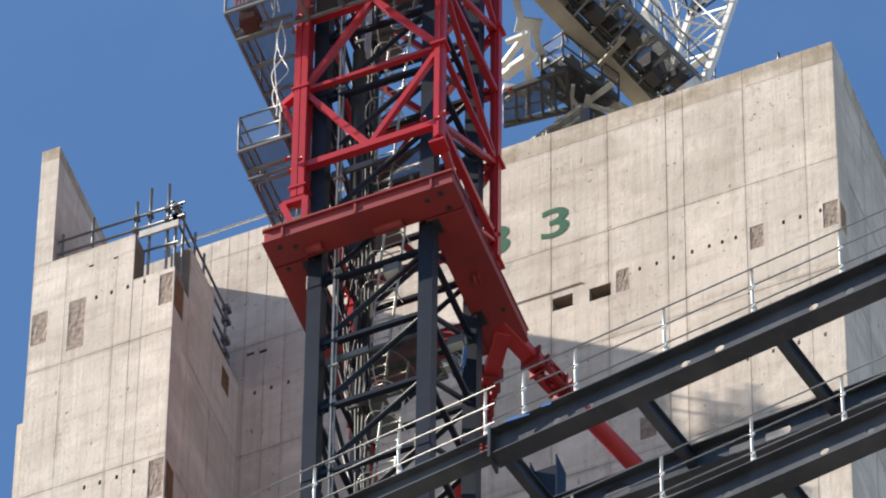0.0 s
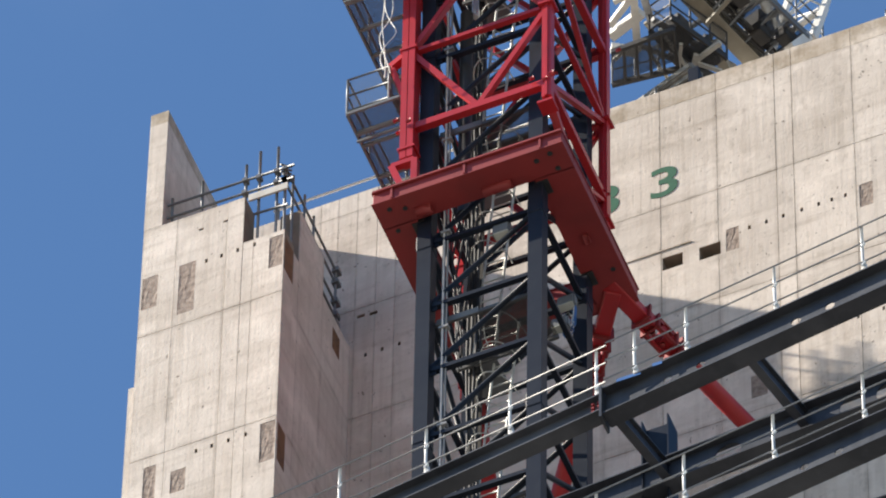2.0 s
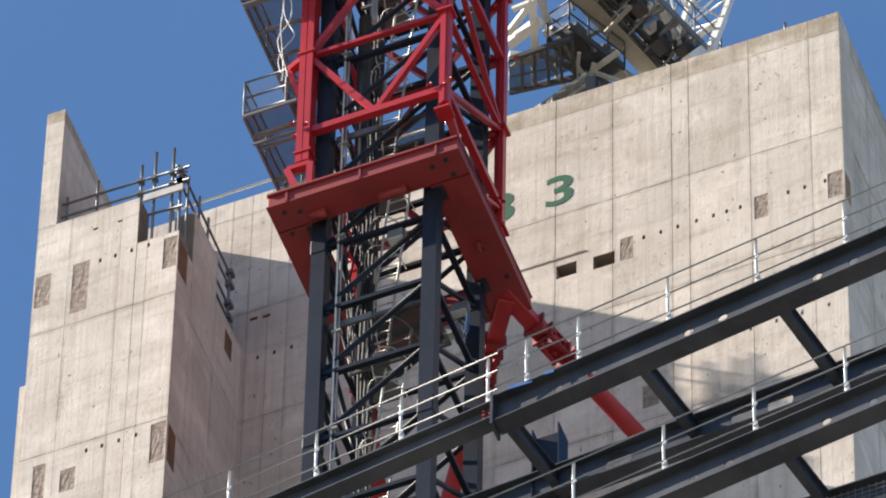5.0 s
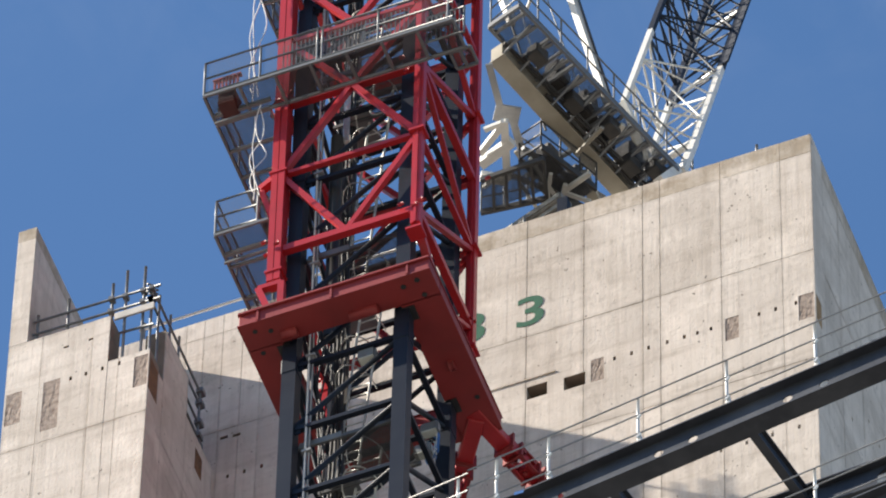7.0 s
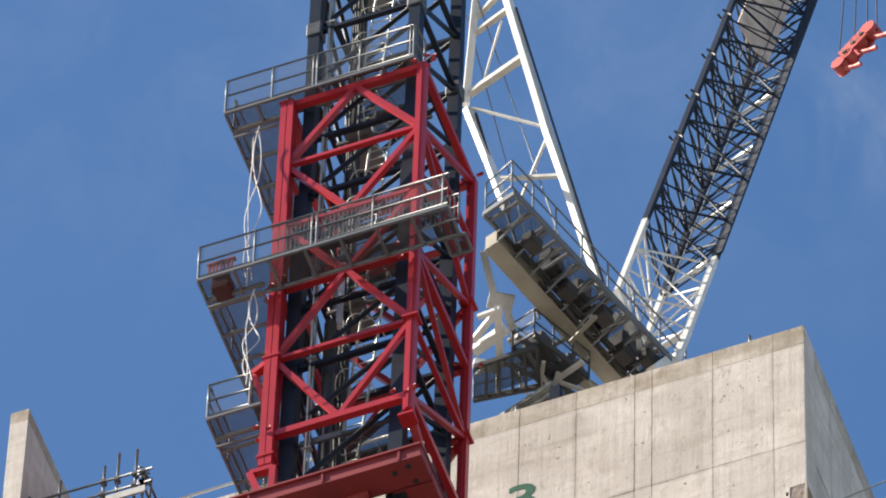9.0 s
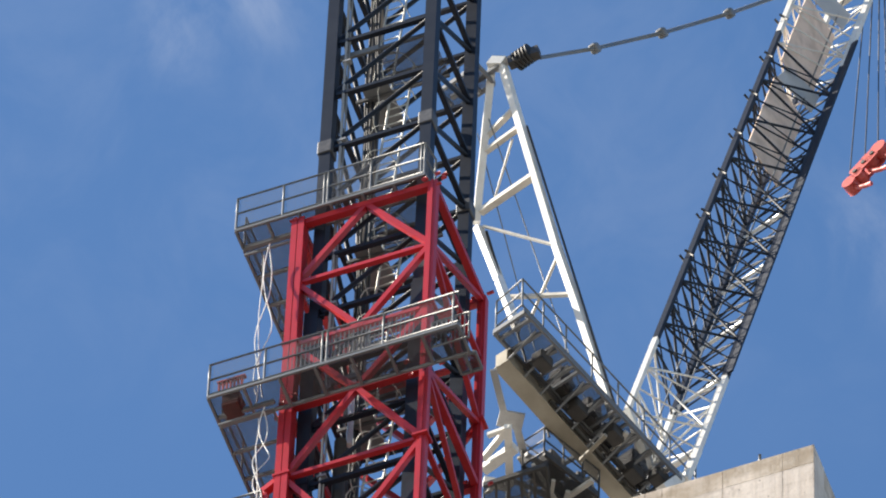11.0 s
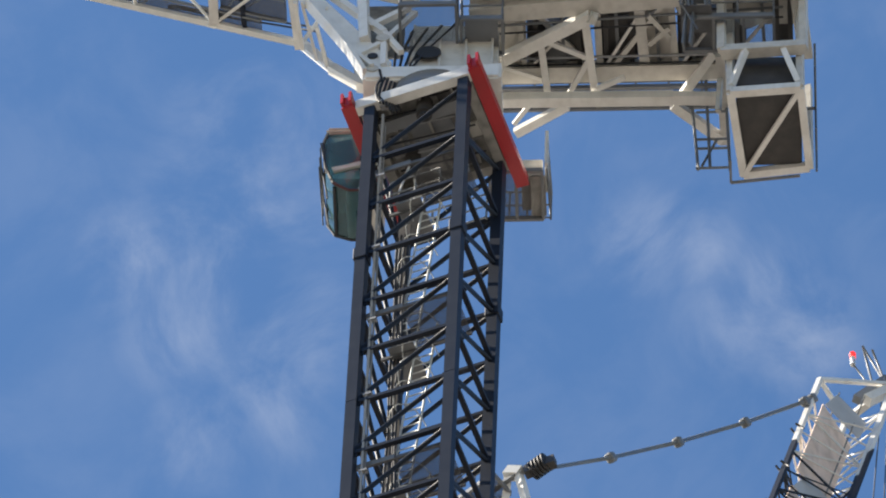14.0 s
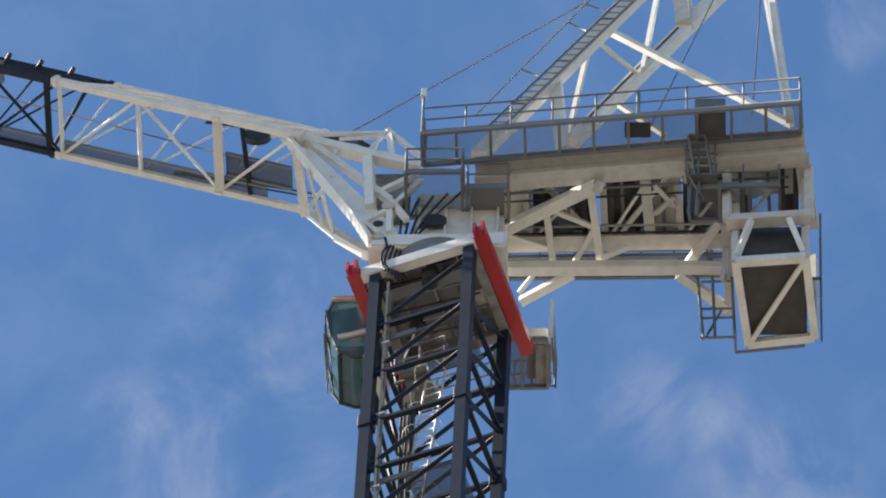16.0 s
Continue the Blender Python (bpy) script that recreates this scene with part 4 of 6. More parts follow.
# lower platform at the left side
z3 = 155.42
p3 = platform("platform", climb, (-41.72, 92.35), (-40.68, 95.3), z3)
guard(p3, (-41.72, 92.35, z3), (-40.9, 92.35, z3), 1.1, (0, 1), "mesh")
guard(p3, (-41.72, 92.4, z3), (-41.72, 95.3, z3), 1.1, (0.35, 0.7, 1), "mesh")
# platform props back to the frame, edge angles
for z, yy in ((z1, 92.3), (z2, 91.7), (z3, 92.5)):
    for y in (yy + 0.3, 95.0):
        bar("bracket", climb, GREY, (-41.7, y, z - 0.06), (-40.6, y, z - 0.06), 0.06, 0.1)
        bar("bracket", climb, GREY, (-41.7, y, z - 0.32), (-40.6, y, z - 0.32), 0.04, 0.05)
# white hose loops hanging between platforms
for z0, z1_, x0 in ((159.2, 164.4, -40.98), (155.8, 158.6, -40.85)):
    for q in range(3):
        bm = bmesh.new()
        pts = []
        for k in range(22):
            f = k / 21
            pts.append((x0 - 0.04 + (0.05 + 0.03 * q) * math.sin(f * (5 + 2 * q) + q * 1.9) + 0.06 * q, 92.0 + 0.12 * math.cos(f * 7 + q), z0 + (z1_ - z0) * f))
        pipe(bm, pts, 0.011, 5)
        part("hose", bm, WHITE, climb, "white hanging hose")
# hydraulic ram inside the frame
tube("ram", climb, DARK, (MX - 0.5, MY - 0.75, 151.9), (MX - 0.5, MY - 0.75, 158.5), 0.12, "dark hydraulic ram", 12)
tube("ram_rod", climb, BRIGHT, (MX - 0.35, MY - 0.7, 158.4), (MX - 0.35, MY - 0.7, 161.5), 0.06, "bright ram rod", 10)
for q in range(5):
    bm = bmesh.new()
    pipe(bm, [(MX - 0.75 + 0.1 * math.sin(f * 0.7 + q), MY - 0.5 + 0.1 * q, 148 + 0.55 * f) for f in range(12)], 0.02, 5)
    part("hose", bm, DARK, climb)

# ---- slewing part of the near crane ----
AX, AY = Vector((0.95, 0.312, 0)).normalized(), Vector((-0.312, 0.95, 0)).normalized()


def up1(u, v, z):
    return Vector((-39.155, 93.77, z)) + AX * u + AY * v


def slab(name, parent, mat, fn, lo, hi, label="", bevel=0.0):
    """Block in a turned frame fn(a, b, z)."""
    bm = bmesh.new()
    v = [bm.verts.new(fn(x, y, z)) for z in (lo[2], hi[2]) for y in (lo[1], hi[1]) for x in (lo[0], hi[0])]
    for f in ((0, 2, 3, 1), (4, 5, 7, 6), (0, 1, 5, 4), (2, 6, 7, 3), (0, 4, 6, 2), (1, 3, 7, 5)):
        bm.faces.new([v[i] for i in f])
    if bevel:
        bmesh.ops.bevel(bm, geom=bm.edges[:], offset=bevel, segments=2, affect="EDGES")
    return part(name, bm, mat, parent, label)


def walkway(parent, fn, lo, hi, z, skew=0.0, joist=0.5, wire=0.022):
    """Grating walkway in a turned frame; skew: how far the far end lies off in the second axis."""
    g = lambda a, b, dz=0.0: fn(a, b + skew * (a - lo[0]) / (hi[0] - lo[0]), z + dz)
    bm = bmesh.new()
    mesh_sheet(bm, g(*lo), g(hi[0], lo[1]) - g(*lo), g(lo[0], hi[1]) - g(*lo), 0.024, wire * 0.5)
    p = part("walkway", bm, MESH_STEEL, parent, "grey grating walkway")
    for a, b in ((lo, (hi[0], lo[1])), ((hi[0], lo[1]), hi), (hi, (lo[0], hi[1])), ((lo[0], hi[1]), lo)):
        bar("edge_channel", p, GREY, g(*a, -0.05), g(*b, -0.05), 0.06, 0.14)
    n = int((hi[0] - lo[0]) / joist)
    for k in range(1, n):
        x = lo[0] + (hi[0] - lo[0]) * k / n
        bar("joist", p, GREY, g(x, lo[1], -0.06), g(x, hi[1], -0.06), 0.06, 0.1)
    return p


top = thing("crane_superstructure", (-39.155, 93.77, 187), "white slewing deck, winches and jib on the crane mast", "crane top")
# red guide beams and head frame on the mast, white at the front
for x in (MX - 1.45, MX + 1.36):
    bm = bmesh.new()
    stick(bm, (x, MY - 1.32, 187.05), (x, MY + 1.72, 187.05), 0.22, 0.38)
    bmesh.ops.bevel(bm, geom=bm.edges[:], offset=0.02, segments=1, affect="EDGES")
    rbm = part("guide_beam", bm, RED, top, "red guide beam")
    for q in (-0.09, 0.09):
        bar("end_lug", rbm, RED, (x + q, MY - 1.42, 187.05), (x + q, MY - 1.3, 187.05), 0.06, 0.38)
    bar("flange", rbm, RED, (x, MY - 1.3, 186.83), (x, MY + 1.7, 186.85), 0.28, 0.025)
for a, b in (((MX - 1.3, MY - 1.12), (MX + 1.22, MY - 1.12)), ((MX - 1.3, MY + 1.1), (MX + 1.22, MY + 1.1)), ((MX - 1.15, MY - 1.0), (MX - 1.15, MY + 1.0)), ((MX + 1.1, MY - 1.0), (MX + 1.1, MY + 1.0))):
    # side and back beams take the darker tone: their shade is in the colour
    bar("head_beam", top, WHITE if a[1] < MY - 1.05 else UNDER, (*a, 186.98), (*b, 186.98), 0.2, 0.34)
# plate colour includes the shade under the mast head
block("head_plate", top, UNDER, (MX - 1.1, MY - 1.0, 187.1), (MX + 1.05, MY + 1.0, 187.16), "grimy underside plate, toned dark for shade")
block("hatch", top, GREY, (MX - 0.45, MY - 0.3, 187.06), (MX + 0.45, MY + 0.45, 187.11), "grey access hatch")
for x in (-0.7, 0.0, 0.7):
    bar("stiffener", top, UNDER, (MX + x, MY - 0.95, 187.03), (MX + x, MY + 0.95, 187.03), 0.05, 0.14)
bar("head_cross", top, GREY, (MX - 1.0, MY - 0.55, 186.9), (MX + 1.0, MY - 0.55, 186.9), 0.26, 0.12)
tube("slew_ring", top, GREY, up1(0, 0, 187.2), up1(0, 0, 187.75), 1.15, "grey slewing ring", 36)
for q in range(7):
    bm = bmesh.new()
    pts = [up1(-1.15 + 0.07 * q + 0.05 * math.sin(f), -0.95 + 0.03 * q, 188.1 - 0.19 * f - 0.12 * math.sin(f * 1.3 + q)) for f in range(9)]
    pipe(bm, pts, 0.03, 6)
    part("cable", bm, DARK, top, "black supply cable")
tube("cable_drum", top, DARK, up1(-0.2, -0.98, 187.2), up1(0.1, -1.05, 187.2), 0.2, "black round cable box", 16)
# turntable
slab("turntable", top, WHITE, up1, (-1.5, -0.95, 187.75), (1.4, 1.0, 188.3), "", 0.06)
slab("turntable_box", top, CREAM, up1, (-0.6, -0.7, 188.3), (1.3, 0.75, 190.6), "grimy white turntable box", 0.12)
for k in range(4):
    u = -0.5 + 0.55 * k
    slab("rib", top, CREAM, up1, (u, -0.78, 188.3), (u + 0.05, -0.69, 190.4))
for k in range(5):
    bm = bmesh.new()
    pipe(bm, [up1(-0.9 + 0.1 * k, -0.5 - 0.08 * k, 188.4), up1(-0.85 + 0.16 * k, -0.8, 189.2), up1(-0.8 + 0.3 * k, -0.85, 189.9 + 0.1 * k)], 0.03, 6)
    part("hydraulic_hose", bm, DARK, top)
tube("port", top, DARK, up1(-0.15, -0.83, 189.1), up1(-0.15, -0.78, 189.1), 0.26, "dark round port", 18)
bar("jib_bracket", top, WHITE, up1(-1.3, -0.7, 188.1), up1(1.4, -0.7, 188.3), 0.3, 0.36)
bar("jib_bracket", top, WHITE, up1(-1.4, 0.6, 188.1), up1(-0.4, 0.6, 190.5), 0.3, 0.3)
# drive motors, pipes and plates under the mast head
for dx, dy in ((0.05, -0.72), (0.55, 0.5), (-0.6, 0.35)):
    mt = tube("slew_motor", top, MACHINE, (MX + dx, MY + dy, 186.55), (MX + dx, MY + dy, 187.1), 0.17, "dark slewing motor", 16)
    tube("motor_cap", mt, DARK, (MX + dx, MY + dy, 186.45), (MX + dx, MY + dy, 186.56), 0.11, "", 12)
for k in range(5):
    y = MY - 0.75 + 0.33 * k
    tube("hydraulic_pipe", top, GREY_LIGHT if k % 2 else DARK, (MX - 0.95, y, 186.95), (MX + 0.9, y + 0.12, 186.93), 0.022)
for x0, y0, x1, y1, m in ((-0.95, -0.2, -0.55, 0.2, GREY), (0.35, -0.85, 0.8, -0.45, MACHINE), (-0.35, 0.55, 0.1, 0.9, CREAM), (0.6, 0.0, 0.95, 0.35, CREAM)):
    block("cover_plate", top, m, (MX + x0, MY + y0, 187.02), (MX + x1, MY + y1, 187.07))
for x in (-0.8, 0.75):
    bar("ladder_rail", top, BRIGHT, (MX + x, MY + 0.15, 185.2), (MX + x * 0.7, MY + 0.3, 187.0), 0.035)
guard(top, (MX - 0.9, MY + 0.85, 184.3), (MX + 0.9, MY + 0.85, 184.3), 1.05, (0, 0.33, 0.66, 1), None, GREY_LIGHT)
guard(top, (MX - 0.9, MY - 0.05, 184.3), (MX + 0.2, MY - 0.05, 184.3), 1.05, (0, 0.5, 1), None, GREY_LIGHT)
# deck girders and bracing
bar("near_girder", top, CREAM, up1(0.67, -0.78, 190.9), up1(7.65, -1.32, 190.9), 0.28, 0.36)
bar("far_girder", top, CREAM, up1(0.8, 0.66, 190.9), up1(6.0, 0.63, 190.9), 0.28, 0.36)
bar("end_beam", top, CREAM, up1(7.58, -1.28, 190.9), up1(7.76, 0.4, 190.9), 0.3)
bar("girder_flange", top, CREAM, up1(0.67, -0.78, 190.7), up1(7.65, -1.32, 190.7), 0.36, 0.03)
bar("girder_flange", top, CREAM, up1(0.8, 0.66, 190.7), up1(6.0, 0.63, 190.7), 0.36, 0.03)
bar("brace", top, WHITE, up1(1.18, 0.36, 190.75), up1(3.24, -0.81, 190.6), 0.24)
bar("brace", top, WHITE, up1(3.12, -0.55, 190.7), up1(3.28, 0.96, 190.5), 0.16)
bar("brace", top, WHITE, up1(2.16, -0.12, 190.7), up1(2.3, 1.13, 190.4), 0.14)
bar("brace", top, WHITE, up1(2.29, -0.16, 190.7), up1(3.18, 0.21, 190.6), 0.1)
bar("brace", top, WHITE, up1(3.18, 0.21, 190.6), up1(2.61, 1.17, 190.4), 0.1)
bar("brace", top, WHITE, up1(1.37, 0.44, 190.7), up1(2.16, 0.68, 190.6), 0.08)
bar("brace", top, CREAM, up1(2.11, -0.65, 191.0), up1(3.17, 0.61, 191.0), 0.12)
bar("brace", top, WHITE, up1(4.92, 1.34, 190.4), up1(5.8, 0.24, 190.8), 0.18)
bar("cross_beam", top, CREAM, up1(4.26, -0.8, 190.9), up1(4.35, 0.53, 190.9), 0.22)
bar("cross_beam", top, CREAM, up1(4.93, -0.88, 190.9), up1(5.01, 0.64, 190.9), 0.14)
bar("brace", top, CREAM, up1(4.73, -0.88, 190.85), up1(3.56, 0.7, 190.85), 0.1)
bar("brace", top, CREAM, up1(4.44, 0.01, 190.8), up1(4.88, -0.39, 190.8), 0.1)
bar("brace", top, CREAM, up1(4.45, -0.7, 190.8), up1(4.88, -0.17, 190.8), 0.1)
bar("cross_beam", top, CREAM, up1(1.71, -0.61, 190.9), up1(1.83, 0.85, 190.9), 0.12)
bar("cross_beam", top, CREAM, up1(3.36, -0.72, 190.9), up1(3.4, 0.79, 190.9), 0.14)
bar("brace", top, CREAM, up1(5.07, -0.88, 190.8), up1(5.5, -0.33, 190.8), 0.1)
bar("lower_beam", top, WHITE, up1(1.33, 0.96, 190.2), up1(4.94, 0.98, 190.2), 0.22, 0.3)
bar("brace", top, WHITE, up1(1.58, 1.76, 190.2), up1(2.7, 1.11, 190.2), 0.18)
bar("brace", top, WHITE, up1(1.55, 1.54, 190.2), up1(1.88, 1.1, 190.2), 0.09)
bar("brace", top, WHITE, up1(4.93, 1.14, 190.2), up1(5.97, 2.01, 190.2), 0.2)
bar("lower_beam", top, WHITE, up1(4.94, 0.98, 190.2), up1(5.95, 1.02, 190.2), 0.22)
bar("hanger", top, CREAM, up1(5.95, -0.04, 190.2), up1(6.03, 2.09, 190.2), 0.2)
bar("brace", top, WHITE, up1(3.34, 0.72, 190.2), up1(3.92, 0.46, 190.2), 0.1)
bar("pivot_arm", top, WHITE, up1(0.9, 0.4, 189.0), up1(1.3, 0.3, 190.8), 0.22)
tube("pivot_pin", top, CREAM, up1(3.2, -0.85, 190.5), up1(3.35, -0.78, 190.5), 0.14, "", 14)
# machinery seen dark through the deck
for u0, v0, u1, v1, z0 in ((1.86, -0.44, 3.16, 0.8, 191.25), (3.42, -0.6, 4.2, 0.66, 191.3), (5.05, -0.66, 6.5, 0.7, 191.3), (7.1, -0.9, 7.5, 0.3, 191.3)):
    w = thing("winch_housing", tuple(up1(u0, v0, z0)), "dark winch housing on the crane deck", "machine", "winches on the deck")
    slab("housing", w, MACHINE, up1, (u0, v0, z0 - 0.2), (u1, v1, z0 + 1.3), "", 0.05)
    bm = bmesh.new()
    pipe(bm, [up1((u0 + u1) / 2, v0 + 0.1, z0 + 0.1), up1((u0 + u1) / 2, v1 - 0.1, z0 + 0.1)], min(0.4, (u1 - u0) * 0.32), 18)
    part("drum", bm, GREY, w)
    for f in (0.15, 0.85):
        slab("skid", w, MACHINE, up1, (u0 + (u1 - u0) * f - 0.05, v0 - 0.25, z0 - 0.35), (u0 + (u1 - u0) * f + 0.05, v1 + 0.1, z0 - 0.15))
bar("deck_plate", top, CREAM, up1(0.67, -1.02, 191.06), up1(7.65, -1.6, 191.06), 0.5, 0.04)
slab("deck_plate", top, CREAM, up1, (4.3, -0.8, 191.05), (4.95, 0.6, 191.1))
slab("deck_plate", top, CREAM, up1, (0.9, -0.75, 191.05), (1.85, 0.7, 191.1))
slab("side_plate", top, CREAM, up1, (5.9, -1.2, 191.05), (7.6, -0.3, 191.1))
# walkway along the near side
wk = walkway(top, up1, (-0.44, -1.9), (7.56, -1.15), 191.0, -0.62, 0.72, 0.012)
guard(wk, up1(-0.44, -1.9, 191.0), up1(7.56, -2.52, 191.0), 1.1, (0, 0.115, 0.235, 0.345, 0.46, 0.57, 0.575, 0.7, 0.85, 1))
guard(wk, up1(7.56, -2.52, 191.0), up1(7.6, -1.4, 191.0), 1.1, (0.5, 1))
guard(wk, up1(-0.44, -1.9, 191.0), up1(-0.4, -1.15, 191.0), 1.1, (1,))
walkbox = thing("control_cabinet", tuple(up1(5.6, -1.9, 191)), "dark grey steel control cabinet on the walkway", "cabinet")
slab("body", walkbox, GREY, up1, (5.33, -2.27, 191.0), (5.98, -1.7, 191.7), "", 0.02)
slab("door", walkbox, GREY, up1, (5.45, -2.29, 191.1), (5.85, -2.272, 191.6))
slab("hatch", walkbox, DARK, up1, (3.85, -2.1, 190.94), (4.4, -1.75, 190.97))
mastpole = thing("camera_pole", tuple(up1(-0.44, -1.9, 192.1)), "pale wind gauge pole on the rail corner", "pole")
tube("pole", mastpole, GALV, up1(-0.44, -1.9, 191.0), up1(-0.44, -1.9, 192.9), 0.03)
slab("head", mastpole, WHITE, up1, (-0.5, -1.96, 192.6), (-0.38, -1.84, 192.95), "white sensor head", 0.01)
# small stepped platforms by the turntable
for (u0, v0, u1, v1), z in (((-0.76, -1.62, 0.43, -0.55), 189.8), ((0.52, -1.25, 1.39, -0.4), 189.8)):
    sp = walkway(top, up1, (u0, v0), (u1, v1), z, 0.0, 0.6, 0.011)
    guard(sp, up1(u0, v0, z), up1(u1, v0, z), 1.0, (0, 1))
    guard(sp, up1(u0, v0, z), up1(u0, v1, z), 1.0, (1,))
    guard(sp, up1(u1, v0, z), up1(u1, v1, z), 1.0, (1,))
slab("grey_panel", top, GREY, up1, (0.6, -1.2, 189.74), (1.3, -0.5, 189.78))
st = walkway(top, up1, (5.2, -1.2), (7.1, -0.4), 189.8, 0.0, 0.5, 0.012)
guard(st, up1(5.2, -1.2, 189.8), up1(7.1, -1.2, 189.8), 1.1, (0, 0.3, 0.6, 1))
guard(st, up1(7.1, -1.2, 189.8), up1(7.1, -0.4, 189.8), 1.1, (1,))
for k in range(4):
    bar("stair_string", st, GALV, up1(5.3 + 0.3 * k, -1.2, 189.8), up1(5.6 + 0.3 * k, -0.5, 190.6), 0.05)
tube("vent_pipe", top, WHITE, up1(6.55, -1.0, 189.9), up1(6.75, -0.5, 191.0), 0.13, "white ribbed vent pipe", 12)
for k in range(6):
    f = k / 5
    tube("rib", top, WHITE, up1(6.55 + 0.2 * f, -1.0 + 0.5 * f, 189.9 + 1.1 * f), up1(6.56 + 0.2 * f, -0.98 + 0.5 * f, 189.94 + 1.1 * f), 0.17, "", 12)
cage = thing("ladder_cage", tuple(up1(5.5, 1.2, 187.5)), "grey bar cage with a ladder beside the counterweight", "ladder")
for u0, z0, u1, z1c in ((5.34, 190.2, 5.47, 187.45), (5.62, 191.6, 5.72, 187.5), (6.02, 191.6, 6.14, 187.4)):
    tube("upright", cage, GREY, up1(u0, 1.2, z0), up1(u1, 1.2, z1c), 0.035)
for z in (187.5, 188.35, 188.75, 189.95):
    tube("rung", cage, GREY, up1(5.42, 1.2, z), up1(6.1, 1.2, z + 0.02), 0.03)
tube("brace", cage, GREY, up1(5.55, 1.2, 187.6), up1(5.85, 1.2, 188.7), 0.028)
for z in (190.6, 191.5):
    bar("frame", cage, GREY, up1(5.2, 1.2, z), up1(6.05, 1.2, z), 0.07)
bar("frame", cage, GREY, up1(5.25, 1.2, 190.6), up1(5.25, 1.2, 191.5), 0.06)
bar("frame", cage, GREY, up1(5.95, 1.2, 190.6), up1(5.95, 1.2, 191.5), 0.06)
fw = walkway(top, up1, (1.3, 1.1), (6.0, 1.6), 191.0, 0.0, 0.6, 0.02)
guard(fw, up1(1.3, 1.6, 191.0), up1(6.0, 1.6, 191.0), 1.1, (0, 0.14, 0.3, 0.45, 0.6, 0.75, 0.9, 1))
# zigzag stair from the walkway down to the hanging platform
stair = thing("deck_stair", tuple(up1(5.3, -1.3, 190)), "galvanised open stair between the crane walkways", "stair")
for u0, v0, z0, u1, v1, z1c in ((5.2, -1.75, 190.95, 5.35, -1.35, 189.85), (5.55, -1.75, 190.95, 5.7, -1.35, 189.85), (5.3, -1.3, 190.3, 5.2, -1.15, 188.6), (5.45, -1.3, 190.3, 5.35, -1.15, 188.6)):
    bar("stringer", stair, GALV, up1(u0, v0, z0), up1(u1, v1, z1c), 0.04, 0.12)
for k in range(6):
    f = k / 5
    bar("tread", stair, GREY, up1(5.2 + 0.15 * f, -1.75 + 0.4 * f, 190.95 - 1.1 * f), up1(5.55 + 0.15 * f, -1.75 + 0.4 * f, 190.95 - 1.1 * f), 0.14, 0.025)
for u in (5.15, 5.4, 5.75):
    tube("handrail_post", stair, GALV, up1(u, -1.5, 189.7), up1(u, -1.55, 191.2), 0.024)
for z in (190.4, 190.85):
    tube("handrail", stair, GALV, up1(5.12, -1.5, z), up1(5.8, -1.5, z - 0.25), 0.022)
    tube("handrail", stair, GALV, up1(5.12, -1.5, z - 0.5), up1(5.5, -1.2, z - 1.2), 0.022)
slab("landing", stair, MESH_STEEL, up1, (5.15, -1.45, 189.78), (5.8, -0.8, 189.81), "grey grating landing")
bar("hanger", top, CREAM, up1(5.9, 0.5, 188.7), up1(5.95, 0.5, 190.2), 0.1)
# pipes, conduits and small braces under the deck
for v0, v1, z, r, m in ((-0.5, -0.85, 190.78, 0.03, GREY), (-0.3, -0.6, 190.8, 0.022, DARK), (0.3, 0.25, 190.8, 0.03, GREY_LIGHT), (0.45, 0.42, 190.78, 0.022, DARK)):
    tube("conduit", top, m, up1(0.9, v0, z), up1(7.3, v1, z), r)
for u in (2.6, 3.75, 4.6, 5.35, 6.3, 6.85):
    bar("deck_joist", top, GREY, up1(u, -0.85, 190.98), up1(u + 0.05, 0.6, 190.98), 0.07, 0.1)
for u0, u1 in ((3.5, 4.2), (5.1, 5.9), (6.1, 7.0), (1.9, 2.9)):
    bar("small_brace", top, WHITE, up1(u0, 0.55, 190.84), up1(u1, -0.6, 190.86), 0.06)
# hanging counterweight
cw = thing("counterweight", tuple(up1(7, 0.2, 188)), "dark slab counterweight in a white steel frame", "counterweight")
slab("ballast", cw, MACHINE, up1, (6.3, -0.62, 187.35), (7.65, 1.08, 189.0), "dark concrete ballast", 0.03)
Q = [(6.18, -0.7), (7.64, -0.79), (7.8, 1.1), (6.42, 1.25)]
for i in range(4):
    bar("frame", cw, WHITE, up1(*Q[i], 187.3 + 0.005 * i), up1(*Q[(i + 1) % 4], 187.3 + 0.005 * i), 0.16, 0.2)
    bar("corner_post", cw, CREAM, up1(*Q[i], 187.3), up1(*Q[i], 190.8), 0.14)
bar("diagonal", cw, WHITE, up1(6.45, 1.2, 187.25), up1(7.6, -0.72, 187.25), 0.1)
bar("top_frame", cw, CREAM, up1(5.98, -0.9, 188.7), up1(7.75, -1.0, 188.7), 0.24)
bar("brace", cw, WHITE, up1(6.2, -0.75, 187.5), up1(6.5, -0.98, 188.6), 0.12)
bar("brace", cw, WHITE, up1(7.6, -0.8, 187.5), up1(7.3, -1.0, 188.6), 0.12)
for u in (6.0, 7.72):
    bar("hanger", cw, CREAM, up1(u, -0.95, 188.7), up1(u, -1.0, 190.9), 0.16)
bar("kick_rail", cw, GREY, up1(6.15, 1.42, 187.25), up1(7.6, 1.28, 187.25), 0.05)
bar("kick_rail", cw, GREY, up1(6.15, 0.9, 187.25), up1(6.15, 1.42, 187.25), 0.05)
for v in (0.2, 1.2):
    tube("side_rail", cw, GALV, up1(7.95, v, 187.3), up1(7.95, v, 190.0), 0.025)
